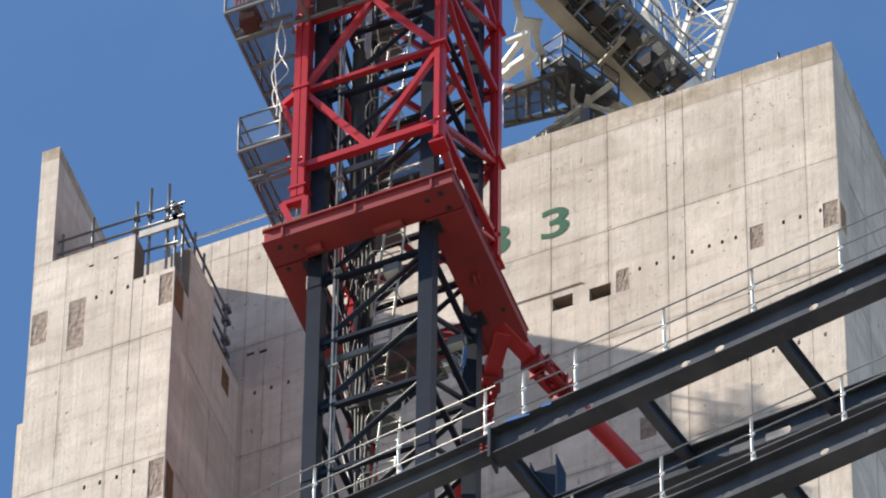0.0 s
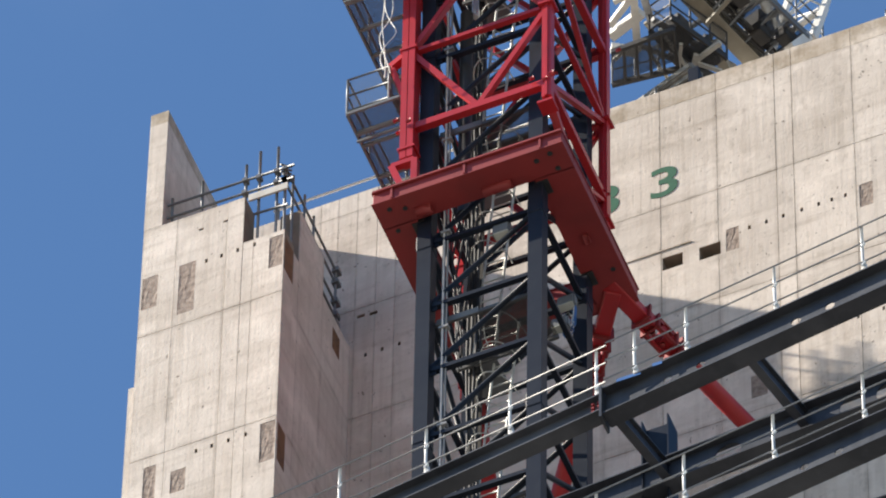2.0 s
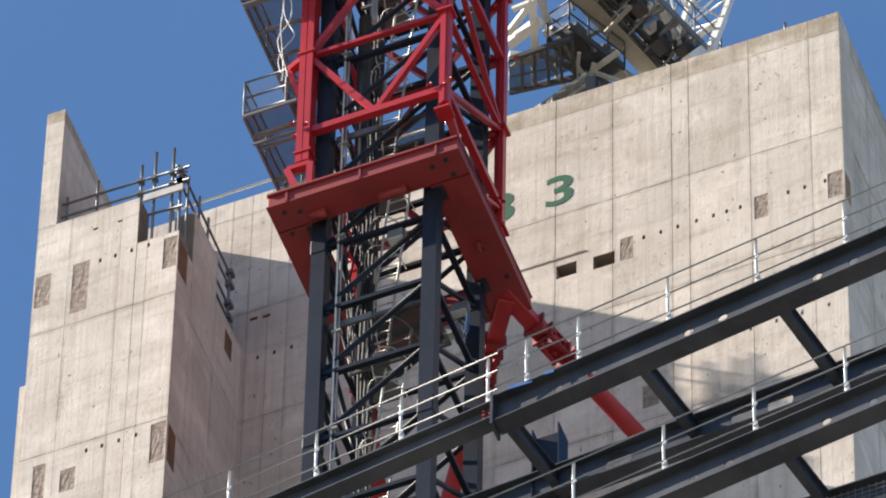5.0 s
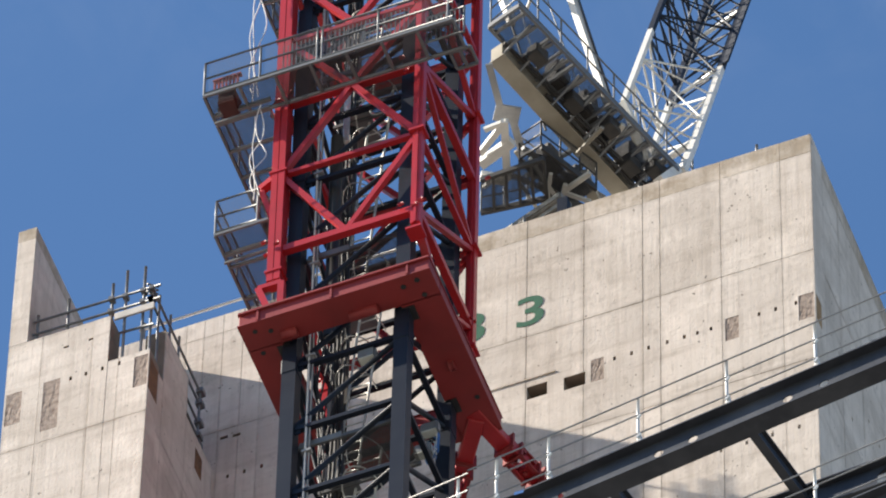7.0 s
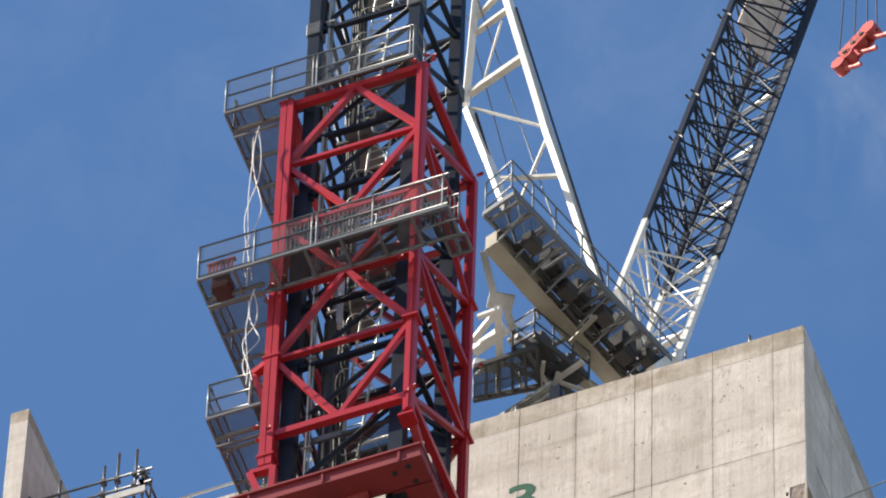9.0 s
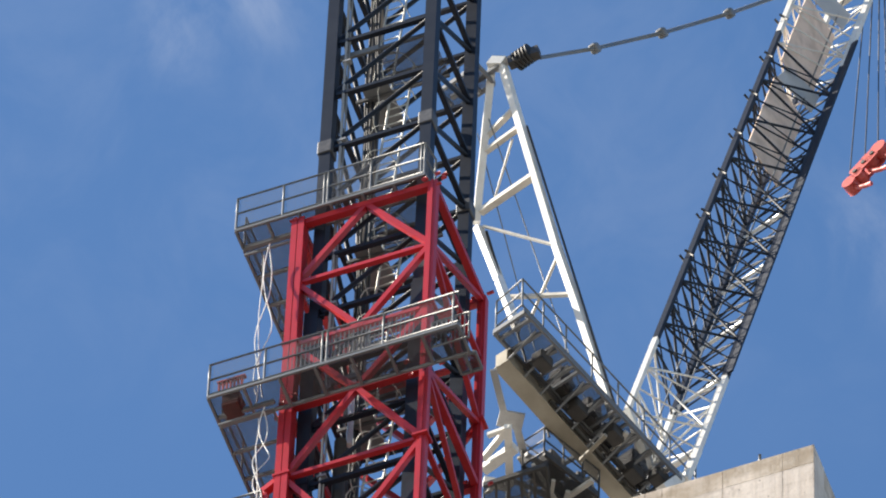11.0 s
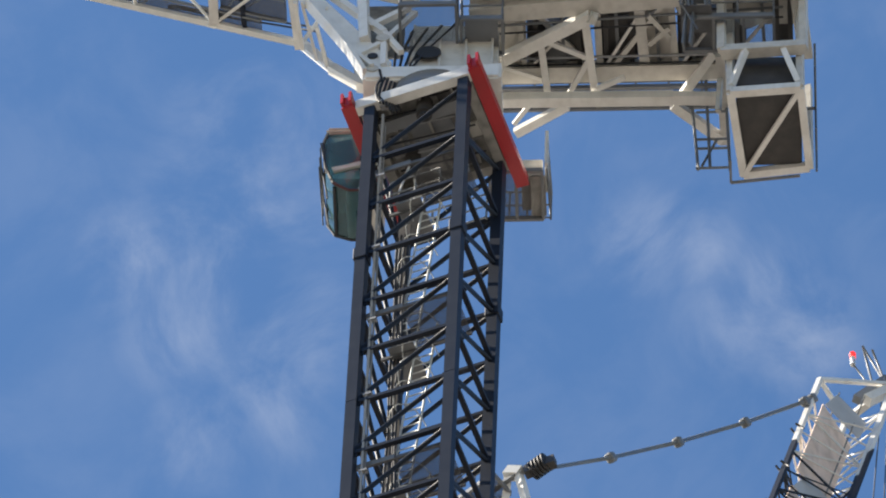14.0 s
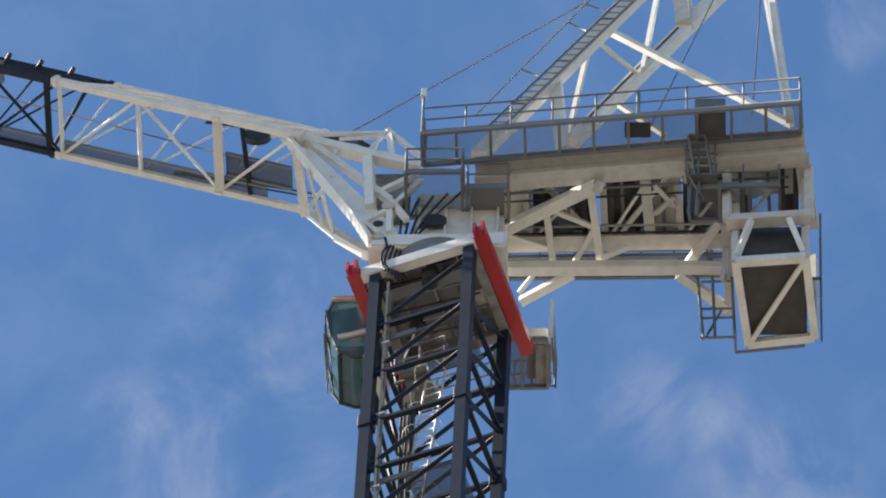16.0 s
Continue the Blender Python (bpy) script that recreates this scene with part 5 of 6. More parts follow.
for z in (188.2, 189.2):
    tube("side_rail", cw, GALV, up1(7.95, -0.8, z), up1(7.95, 1.2, z), 0.025)
bar("side_bracket", cw, GALV, up1(7.7, 0.2, 188.2), up1(7.95, 0.2, 188.2), 0.05)
# A-frame above the deck
bar("frame_leg", top, WHITE, up1(0.70, -0.80, 192.00), up1(4.89, -0.80, 201.33), 0.24, 0.3)
bar("frame_leg", top, WHITE, up1(2.60, 0.70, 195.42), up1(6.64, 0.70, 204.26), 0.24, 0.3)
bar("leg_edge", top, MACHINE, up1(2.94, 0.56, 196.27), up1(4.87, 0.56, 200.52), 0.03)
bar("luffing_box", top, CREAM, up1(4.92, 0.60, 202.77), up1(5.02, 0.60, 200.67), 0.34, 0.3)
bar("frame_strut", top, WHITE, up1(2.58, -0.50, 193.45), up1(2.96, -0.50, 197.45), 0.1)
bar("frame_post", top, WHITE, up1(2.29, -0.70, 195.44), up1(2.49, -0.70, 192.35), 0.26, 0.2)
bar("frame_brace", top, WHITE, up1(3.13, -0.60, 197.68), up1(3.97, 0.60, 198.45), 0.08)
bar("frame_strut", top, WHITE, up1(4.12, 0.50, 198.45), up1(4.43, 0.50, 202.31), 0.1)
bar("frame_brace", top, WHITE, up1(3.35, -0.30, 198.75), up1(7.37, -0.30, 194.20), 0.13)
bar("frame_brace", top, CREAM, up1(3.62, 0.30, 196.37), up1(4.64, 0.30, 194.92), 0.1)
bar("tie_post", top, WHITE, up1(6.91, -1.10, 199.22), up1(7.32, -1.10, 192.91), 0.17)
bar("tie_post", top, WHITE, up1(6.81, -1.20, 198.35), up1(7.25, -1.20, 192.90), 0.06)
tube("rope", top, DARK, up1(5.65, 0.20, 201.13), up1(4.19, 0.20, 194.58), 0.014)
tube("rope", top, DARK, up1(6.71, 0.00, 201.26), up1(6.51, -0.00, 195.21), 0.014)
# open stair up the leg, with balusters and an outer line
LEG_A, LEG_B, RAIL_A, RAIL_B = up1(1.25, -1.05, 192.91), up1(4.15, -1.05, 199.10), up1(0.92, -1.05, 192.92), up1(3.82, -1.05, 199.11)
climb_stair = thing("leg_stair", tuple(LEG_A), "grey railed stair up the A-frame leg", "stair")
tube("stringer", climb_stair, GREY, LEG_A, LEG_B, 0.03)
tube("handrail", climb_stair, GREY, RAIL_A, RAIL_B, 0.03)
for k in range(22):
    f = (k + 0.5) / 22
    tube("baluster", climb_stair, GREY, LEG_A.lerp(LEG_B, f), RAIL_A.lerp(RAIL_B, f), 0.026 if k % 7 == 3 else 0.014)
LINE_A, LINE_B = up1(0.63, -1.10, 193.30), up1(2.94, -1.10, 198.55)
tube("outer_line", climb_stair, GREY, LINE_A, LINE_B, 0.02)
for f, h in ((0.4, 0.36), (0.82, 0.7), (0.98, 0.85)):
    tube("outrigger", climb_stair, GREY, LINE_A.lerp(LINE_B, f), RAIL_A.lerp(RAIL_B, h), 0.02)
# luffing ropes from the frame to the jib
ROPE_A, ROPE_B = (-2.35, 193.6), (5.0, 202.5)
for v in (-0.4,):
    tube("pendant_rope", top, GREY, up1(ROPE_A[0], v, ROPE_A[1]), up1(ROPE_B[0], v, ROPE_B[1]), 0.018)

# jib: triangular lattice, two lower chords and an upper one
JS = math.atan(0.5)


def jibp(q, v, n):
    """q along the jib from its knee, v across, n at right angles above the lower chords."""
    return up1(-3.1 - q * math.cos(JS) + n * math.sin(JS), v, 192.48 + q * math.sin(JS) + n * math.cos(JS))


jib = thing("jib", tuple(jibp(0, 0, 0)), "white and dark blue triangular lattice crane jib", "crane jib")
CUT = 6.1
RIDGE = 1.9
for v, n in ((-1.08, 0), (0.7, 0), (-0.14, RIDGE)):
    w = 0.15 if v < -1 else 0.13 if n == 0 else 0.11
    for m, q0, q1 in ((WHITE, -0.1 if n == 0 else 0.4, CUT if n == 0 else 5.7), (BLUE_JIB, CUT if n == 0 else 5.7, 20)):
        c = bar("chord", jib, m, jibp(q0, v, n), jibp(q1, v, n), w)
        for q in (q0 + 0.08, q1 - 0.1):
            bm = bmesh.new()
            stick(bm, jibp(q - 0.05, v, n), jibp(q + 0.05, v, n), w * 1.35)
            part("splice_plate", bm, m, c)
BAY = 1.95
for k in range(9):
    q0, q1 = 2.03 + (k - 1) * BAY, 2.03 + k * BAY
    m = WHITE if k < 3 else BLUE_JIB
    a, b = (-1.08, 0.7) if k % 2 else (0.7, -1.08)
    tube("lacing", jib, m, jibp(q0, b if k < 3 else a, 0), jibp(q1, a if k < 3 else b, 0), 0.04)
    if k >= 3:
        tube("lacing", jib, m, jibp(q0, b, 0), jibp(q1, a, 0), 0.04)
    tube("cross_tube", jib, m, jibp(q1, -1.08, 0), jibp(q1, 0.7, 0), 0.05)
    for v in (-1.08, 0.7):
        r = 0.035 if v < 0 else 0.026
        tube("lacing", jib, m, jibp(q1, v, 0), jibp(q1 - 0.35, -0.14, RIDGE), r)
        tube("lacing", jib, m, jibp(q1, v, 0), jibp(q0 + 0.3, -0.14, RIDGE), r)
for v in (-1.08, 0.7):
    bar("gusset", jib, WHITE, jibp(1.93, v, 0), jibp(2.13, v, 0), 0.05, 0.3)
bar("cross_frame", jib, WHITE, jibp(2.03, -1.08, 0), jibp(2.03, 0.7, 0), 0.2)
bar("cross_frame", jib, WHITE, jibp(0.0, -1.08, 0), jibp(0.0, 0.7, 0), 0.12)
bar("cross_frame", jib, BLUE_JIB, jibp(1.45, -0.95, 0.05), jibp(1.3, 0.7, 0.05), 0.1)
for q in (CUT + 0.15,):
    bar("cross_frame", jib, BLUE_JIB, jibp(q, -1.08, 0), jibp(q, 0.7, 0), 0.13)
    for v in (-1.08, 0.7):
        bar("cross_frame", jib, BLUE_JIB, jibp(q, v, 0), jibp(q, -0.14, RIDGE), 0.07)
for q in (6.7, 7.5, 8.3):
    bar("rope_roller", jib, MACHINE, jibp(q, -0.35, RIDGE), jibp(q + 0.25, 0.05, RIDGE), 0.09)
bar("hung_box", jib, GREY, jibp(7.6, -0.75, 0.3), jibp(8.3, -0.75, 0.3), 0.5, 0.35, "grey box hung in the jib")
# walkway inside the far chord
for q0, q1 in ((0.9, 6.0), (6.2, 20)):
    bm = bmesh.new()
    mesh_sheet(bm, jibp(q0, 0.38, 0.06), jibp(q1, 0.38, 0.06) - jibp(q0, 0.38, 0.06), jibp(q0, 0.7, 0.06) - jibp(q0, 0.38, 0.06), 0.045, 0.024)
    part("walkway", bm, MESH_STEEL, jib, "grey grating walkway in the jib")
    for v in (0.38, 0.7):
        bar("walkway_edge", jib, GREY, jibp(q0, v, 0.04), jibp(q1, v, 0.04), 0.04, 0.09)
bm = bmesh.new()
mesh_sheet(bm, jibp(0.3, -0.2, 0.1), jibp(1.9, -0.2, 0.1) - jibp(0.3, -0.2, 0.1), jibp(0.3, 0.3, 0.1) - jibp(0.3, -0.2, 0.1), 0.045, 0.03)
part("service_platform", bm, MESH_STEEL, jib)
for v in (-0.2, 0.3):
    bar("platform_edge", jib, GREY, jibp(0.3, v, 0.08), jibp(1.9, v, 0.08), 0.05, 0.09)
tube("sheave", jib, DARK, jibp(1.2, -0.75, 0.25), jibp(1.2, -0.62, 0.25), 0.3, "dark rope sheave", 18)
tube("jib_rope", jib, DARK, jibp(1.7, 0.05, 0.4), jibp(20, -0.6, 0.35), 0.016)
for k in range(2):
    tube("jib_rope", jib, DARK, jibp(-0.4, 0.35 + 0.1 * k, 0.2), jibp(3.2, 0.55 + 0.05 * k, 0.1), 0.022)
# heel: wide plate leg on the near side, box leg on the far side, braced between
NEAR, FAR = -0.9, 0.5


def near(u, z):
    return up1(u, NEAR, z)


def far_side(u, z):
    return up1(u, FAR, z)


bm = bmesh.new()
rim = [(-3.5, 192.96), (-3.1, 192.75), (-2.17, 190.97), (-1.3, 189.35), (-0.92, 188.59), (-1.14, 187.97), (-1.46, 188.03), (-1.82, 189.09)]
f = [bm.verts.new(up1(u, NEAR + 0.03, z)) for u, z in rim]
g = [bm.verts.new(up1(u, NEAR + 0.16, z)) for u, z in rim]
bm.faces.new(f)
bm.faces.new(g[::-1])
for i in range(len(rim)):
    k = (i + 1) % len(rim)
    bm.faces.new([f[i], f[k], g[k], g[i]])
bmesh.ops.recalc_face_normals(bm, faces=bm.faces[:])
leg = part("heel_leg", bm, WHITE, jib, "wide white plate leg")
for a, b, w in (((-3.52, 192.99), (-1.82, 189.07), 0.07), ((-1.82, 189.07), (-1.46, 188.0), 0.09), ((-1.77, 188.94), (-1.31, 188.2), 0.09)):
    bar("flange", leg, WHITE, near(*a), near(*b), w, 0.3, "", tuple(AY))
tube("lightening_hole", leg, DARK, up1(-1.32, NEAR - 0.004, 188.85), up1(-1.32, NEAR + 0.028, 188.85), 0.11, "dark round hole", 16)
for a, b, w, h in (((-3.0, 192.65), (-1.11, 189.85), 0.15, 0.15), ((-3.3, 192.72), (-0.46, 191.28), 0.24, 0.26), ((-3.76, 192.87), (-1.21, 192.9), 0.08, 0.08), ((-2.28, 192.65), (-1.25, 192.74), 0.06, 0.06),
                   ((-1.26, 193.05), (-0.54, 191.85), 0.09, 0.1), ((-1.2, 192.8), (-1.1, 191.6), 0.12, 0.12), ((-1.28, 192.95), (-1.71, 191.88), 0.07, 0.07), ((-1.4, 192.9), (-1.55, 191.8), 0.05, 0.05), ((-1.63, 191.9), (-1.5, 189.53), 0.2, 0.2),
                   ((-1.42, 190.11), (-0.6, 190.95), 0.13, 0.13), ((-1.12, 189.42), (-0.47, 190.72), 0.11, 0.11), ((-1.67, 188.83), (-0.95, 189.62), 0.1, 0.1), ((-1.1, 189.6), (-1.07, 188.4), 0.12, 0.12), ((-2.28, 192.3), (-2.36, 191.67), 0.1, 0.1), ((-1.11, 189.85), (-0.72, 188.96), 0.12, 0.12)):
    bar("heel_brace", jib, WHITE, near(*a), near(*b), w, h)
tube("heel_pin", jib, CREAM, up1(-1.12, NEAR - 0.08, 189.5), up1(-1.12, NEAR + 0.2, 189.5), 0.15, "", 14)
tube("heel_pin", jib, CREAM, up1(-1.3, NEAR - 0.08, 188.15), up1(-1.3, NEAR + 0.3, 188.15), 0.13, "", 14)
bar("heel_leg", jib, WHITE, jibp(-0.1, 0.7, 0), far_side(-2.26, 190.85), 0.18)
bar("heel_leg", jib, WHITE, far_side(-2.3, 190.9), far_side(-1.66, 190.13), 0.2)
bar("heel_leg", jib, WHITE, far_side(-1.7, 190.16), far_side(-0.88, 189.75), 0.24)
bar("heel_brace", jib, WHITE, far_side(-1.8, 191.4), far_side(-1.66, 190.2), 0.16)
for a, b, w in (((-3.2, 192.2), (-3.04, 191.8), 0.14), ((-2.55, 190.2), (-2.39, 190.98), 0.08), ((-2.35, 191.0), (-2.97, 192.1), 0.07), ((-3.05, 191.3), (-2.95, 191.8), 0.08), ((-2.9, 191.3), (-2.63, 191.3), 0.06)):
    bar("heel_lacing", jib, WHITE, near(*a), far_side(*b), w)
for k in range(3):
    bm = bmesh.new()
    pipe(bm, [jibp(2.5, -0.7, 0.3 + 0.05 * k), up1(-3.3, -0.8, 193.15 + 0.04 * k), up1(-1.9, -0.75, 192.75 + 0.1 * k), up1(-0.8, -0.6, 191.9)], 0.022, 6)
    part("hydraulic_hose", bm, DARK, jib)
slab("turntable_panel", top, UNDER, up1, (-1.6, -0.55, 189.4), (-0.7, -0.5, 191.7), "blotched grey-brown machinery panel")

# operator cab


def cabp(u, v, z):
    return up1(u + 0.16, v, z)


cab = thing("operator_cab", tuple(cabp(-2, 1.2, 186)), "cream operator cab with tinted glass under the deck", "crane cab")
slab("roof", cab, CREAM, cabp, (-2.46, 0.25, 187.75), (-1.25, 2.1, 187.84), "", 0.05)
slab("floor", cab, CREAM, cabp, (-2.0, 0.85, 186.2), (-1.3, 2.0, 186.1), "", 0.03)
slab("back_wall", cab, CREAM, cabp, (-1.35, 0.4, 186.1), (-1.27, 2.0, 187.75), "", 0.02)
bm = bmesh.new()
ring = [(-2.42, 187.72), (-2.5, 187.3), (-2.46, 186.7), (-2.28, 186.25), (-1.95, 186.05), (-1.36, 186.05), (-1.36, 187.72)]
near = [bm.verts.new(cabp(u, 0.36 + 0.45 * max(0, (187.3 - z)) / 1.3, z)) for u, z in ring]
far = [bm.verts.new(cabp(u, 1.95, z)) for u, z in ring]
bm.faces.new(near)
bm.faces.new(far[::-1])
for i in range(len(ring)):
    j = (i + 1) % len(ring)
    bm.faces.new([near[i], far[i], far[j], near[j]])
bmesh.ops.recalc_face_normals(bm, faces=bm.faces[:])
part("glass", bm, GLASS_TINT, cab, "blue-green tinted curved glass")
for i in (0, 1, 2, 3, 4):
    (u0, z0), (u1, z1c) = ring[i], ring[i + 1]
    n0, n1 = (0.34 + 0.45 * max(0, (187.3 - z)) / 1.3 for z in (z0, z1c))
    bar("frame", cab, DARK if i < 3 else RUST_RED, cabp(u0 - 0.01, n0, z0), cabp(u1 - 0.01, n1, z1c), 0.045)
    bar("frame", cab, DARK, cabp(u0 - 0.01, 1.96, z0), cabp(u1 - 0.01, 1.96, z1c), 0.05)
bar("frame", cab, DARK, cabp(-2.27, 0.8, 186.22), cabp(-2.27, 1.95, 186.22), 0.06)
bar("sill", cab, CREAM, cabp(-2.3, 0.62, 186.6), cabp(-1.3, 0.55, 186.9), 0.1, 0.16)
slab("side_panel", cab, CREAM, cabp, (-1.75, 0.7, 186.0), (-1.3, 1.98, 186.12), "cream floor panel", 0.02)
for v0, z0, v1, z1c in ((0.8, 187.3, 1.7, 186.5), (0.6, 187.6, 1.2, 186.7)):
    bar("wiper", cab, DARK, cabp(-2.52, v0, z0), cabp(-2.44, v1, z1c), 0.03)
for v in (0.5, 1.1, 1.75):
    tube("guard_bar", cab, DARK, cabp(-2.58, v, 187.6), cabp(-2.42, v, 186.3), 0.018)
for z in (187.3, 186.9, 186.5):
    tube("guard_bar", cab, DARK, cabp(-2.58, 0.45, z), cabp(-2.55, 1.85, z), 0.014)
slab("seat", cab, DARK, cabp, (-1.9, 1.2, 186.1), (-1.45, 1.7, 187.0), "dark seat", 0.08)
bar("cab_arm", cab, CREAM, cabp(-1.4, 0.6, 187.9), cabp(-1.0, 0.2, 188.2), 0.2)
# rear service platform beyond the mast
rp = walkway(top, up1, (1.1, 1.1), (2.2, 2.25), 187.4, 0.0, 0.4)
guard(rp, up1(2.3, 1.1, 187.4), up1(2.35, 2.3, 187.4), 1.2, (0, 1))
slab("end_panel", top, UNDER, up1, (1.95, 1.25, 187.36), (2.27, 2.2, 187.41), "flat blotched grey-brown end panel")
guard(rp, up1(1.1, 2.3, 187.4), up1(2.35, 2.3, 187.4), 1.2, (0, 0.3, 0.6))
slab("service_box", top, CREAM, up1, (1.75, 1.3, 187.42), (2.2, 2.1, 188.2), "grimy service box", 0.02)
slab("side_panel", top, WHITE, up1, (2.25, 1.0, 187.5), (2.32, 1.7, 188.9), "white side panel")

# ---- far crane behind the core ----
O2 = Vector((-39.91, 111.07, 0))
J2, S2 = Vector((0.323, 0.9464, 0)).normalized(), Vector((0.9464, -0.323, 0)).normalized()


def up2(s, j, z):
    return O2 + S2 * s + J2 * j + Vector((0, 0, z))


mast2 = thing("crane_mast", tuple(up2(-1.4, -1.5, 0)), "dark lattice mast of the crane behind the core", "crane mast")
for ds in (-1, 1):
    for dj in (-1, 1):
        bar("leg", mast2, NAVY, up2(-1.9 + ds * 0.9, -1.0 + dj * 0.9, 0), up2(-1.9 + ds * 0.9, -1.0 + dj * 0.9, 181.2), 0.22)
for k in range(7):
    z = 166.5 + 2.2 * k
    for ds in (-1, 1):
        bar("strut", mast2, NAVY, up2(-1.9 + ds * 0.9, -1.9, z), up2(-1.9 + ds * 0.9, -0.1, z), 0.09)
        bar("strut", mast2, NAVY, up2(-2.8, -1.0 + ds * 0.9, z), up2(-1.0, -1.0 + ds * 0.9, z), 0.09)
top2 = thing("crane_superstructure", tuple(up2(-1, -2, 183)), "cream and grey slewing deck with white A-frame behind the core", "crane top")
tube("slew_base", top2, MACHINE, up2(-1.9, -0.6, 181.0), up2(-1.9, -0.6, 183.0), 0.45, "dark slewing ring", 24)
bar("deck_beam", top2, TAN, up2(-1.2, -3.95, 184.8), up2(-1.32, 1.6, 184.8), 0.3, 0.45)
bar("beam_flange", top2, TAN, up2(-1.2, -3.95, 184.55), up2(-1.32, 1.6, 184.55), 0.38, 0.03)
bar("brace", top2, CREAM, up2(-1.91, -0.21, 184.9), up2(-0.3, -0.76, 184.9), 0.1)
# white slewing frame and grey tie plate under the deck
bar("tie_plate", top2, GREY_LIGHT, up2(-1.28, -4.11, 184.2), up2(-1.87, -2.94, 184.2), 0.14, 0.06)
bar("tie_plate", top2, GREY_LIGHT, up2(-1.95, -3.10, 184.2), up2(-1.60, -2.68, 184.2), 0.4, 0.06)
bar("tie_plate", top2, GREY_LIGHT, up2(-1.72, -2.82, 184.2), up2(-2.18, -1.86, 184.2), 0.16, 0.06)
bar("slew_frame", top2, WHITE, up2(-2.61, -2.77, 183.6), up2(-1.70, -3.05, 183.6), 0.13, 0.13)
bar("slew_frame", top2, WHITE, up2(-1.68, -3.09, 183.6), up2(-2.57, -1.91, 183.6), 0.16, 0.16)
bar("slew_frame", top2, WHITE, up2(-2.78, -2.55, 183.6), up2(-1.88, -2.58, 183.6), 0.2, 0.2)
bar("slew_frame", top2, WHITE, up2(-2.97, -2.32, 183.6), up2(-2.59, -1.85, 183.6), 0.18, 0.18)
bar("slew_frame", top2, WHITE, up2(-3.11, -2.05, 183.6), up2(-2.62, -2.10, 183.6), 0.08, 0.08)
bar("slew_frame", top2, WHITE, up2(-2.16, -3.17, 183.6), up2(-1.66, -3.04, 183.6), 0.1, 0.1)
bar("prop", top2, CREAM, up2(-2.29, -1.87, 183.3), up2(-2.48, -0.82, 183.3), 0.06, 0.06)
bar("prop", top2, CREAM, up2(-1.74, -2.16, 183.3), up2(-1.96, -0.88, 183.3), 0.07, 0.07)
bar("prop", top2, CREAM, up2(-2.38, -0.84, 183.3), up2(-1.64, -1.57, 183.3), 0.08, 0.08)
bar("prop", top2, CREAM, up2(-2.22, -0.65, 183.3), up2(-1.57, -1.15, 183.3), 0.1, 0.1)
bar("prop", top2, CREAM, up2(-1.71, -1.04, 183.3), up2(-0.98, -1.05, 183.3), 0.1, 0.1)
bar("prop", top2, CREAM, up2(-1.70, -0.96, 183.3), up2(-1.44, -0.47, 183.3), 0.08, 0.08)
bar("prop", top2, TAN, up2(-1.40, -0.81, 184.0), up2(-1.66, -0.00, 184.0), 0.22, 0.2)
bar("prop", top2, TAN, up2(-2.16, -2.14, 184.0), up2(-2.28, -1.31, 184.0), 0.07, 0.07)
bar("prop", top2, TAN, up2(-0.33, -1.43, 184.0), up2(-1.16, -1.26, 184.0), 0.08, 0.08)
wk2 = walkway(top2, up2, (-1.05, -4.4), (-0.2, 1.0), 185.15, 0.0, 2.0)
for k in range(13):
    j = -4.2 + k * 0.42
    bar("joist", wk2, GREY, up2(-1.05, j, 185.08), up2(-0.2, j, 185.08), 0.06, 0.09)
guard(wk2, up2(-0.2, -4.5, 185.2), up2(-0.2, 1.5, 185.2), 1.1, (0, 0.12, 0.25, 0.4, 0.55, 0.7, 0.85, 1))
guard(wk2, up2(-0.2, -4.5, 185.2), up2(-1.0, -4.4, 185.2), 1.1, (1,))
# slewing platform under the deck beam, on the head of the mast
# shade below the deck is put into this platform's colour
slew = slab("slew_platform", top2, UNDER, up2, (-3.7, -1.5, 182.3), (-1.45, 0.9, 182.55), "grimy slewing platform, toned dark for shade", 0.04)
for k in range(5):
    j = -1.6 + 0.5 * k
    slab("stiffener", slew, UNDER, up2, (-3.6, j + 0.2, 182.16), (-1.5, j + 0.25, 182.3))
tube("slew_ring", top2, MACHINE, up2(-1.9, -0.5, 181.9), up2(-1.9, -0.5, 182.5), 0.75, "dark slewing ring", 28)
for s0, j0, s1, j1 in ((-2.3, -1.6, -1.4, -1.2), (-2.3, -0.4, -1.4, -0.8), (-2.6, -2.0, -2.2, -0.2), (-1.9, -2.2, -1.6, 0.2)):
    bar("deck_tie", top2, GREY, up2(s0, j0, 183.8), up2(s1, j1, 184.4), 0.09)
for s0, j0, w in ((-1.75, -1.5, 0.4), (-1.7, -0.7, 0.5), (-2.1, -1.0, 0.35)):
    slab("hung_box", top2, MACHINE, up2, (s0 - w / 2, j0 - 0.25, 183.7), (s0 + w / 2, j0 + 0.25, 184.3), "dark machinery box", 0.03)
# stair cage and service platform hung under the deck
cage2 = thing("service_cage", tuple(up2(-1.45, -2.14, 183.5)), "grey railed stair cage under the crane deck", "cage")
CAGE_A, CAGE_B = up2(-1.45, -2.14, 183.5), up2(-1.21, -0.56, 183.5)
guard(cage2, CAGE_A, CAGE_B, 1.0, (0, 0.35, 0.7, 1), "mesh", MACHINE)
guard(cage2, CAGE_A, CAGE_A - S2 * 0.6, 1.0, (1,), "mesh", MACHINE)
guard(cage2, CAGE_A - S2 * 0.6, CAGE_B - S2 * 0.6, 1.0, (0, 0.5, 1), None, MACHINE)
bm = bmesh.new()
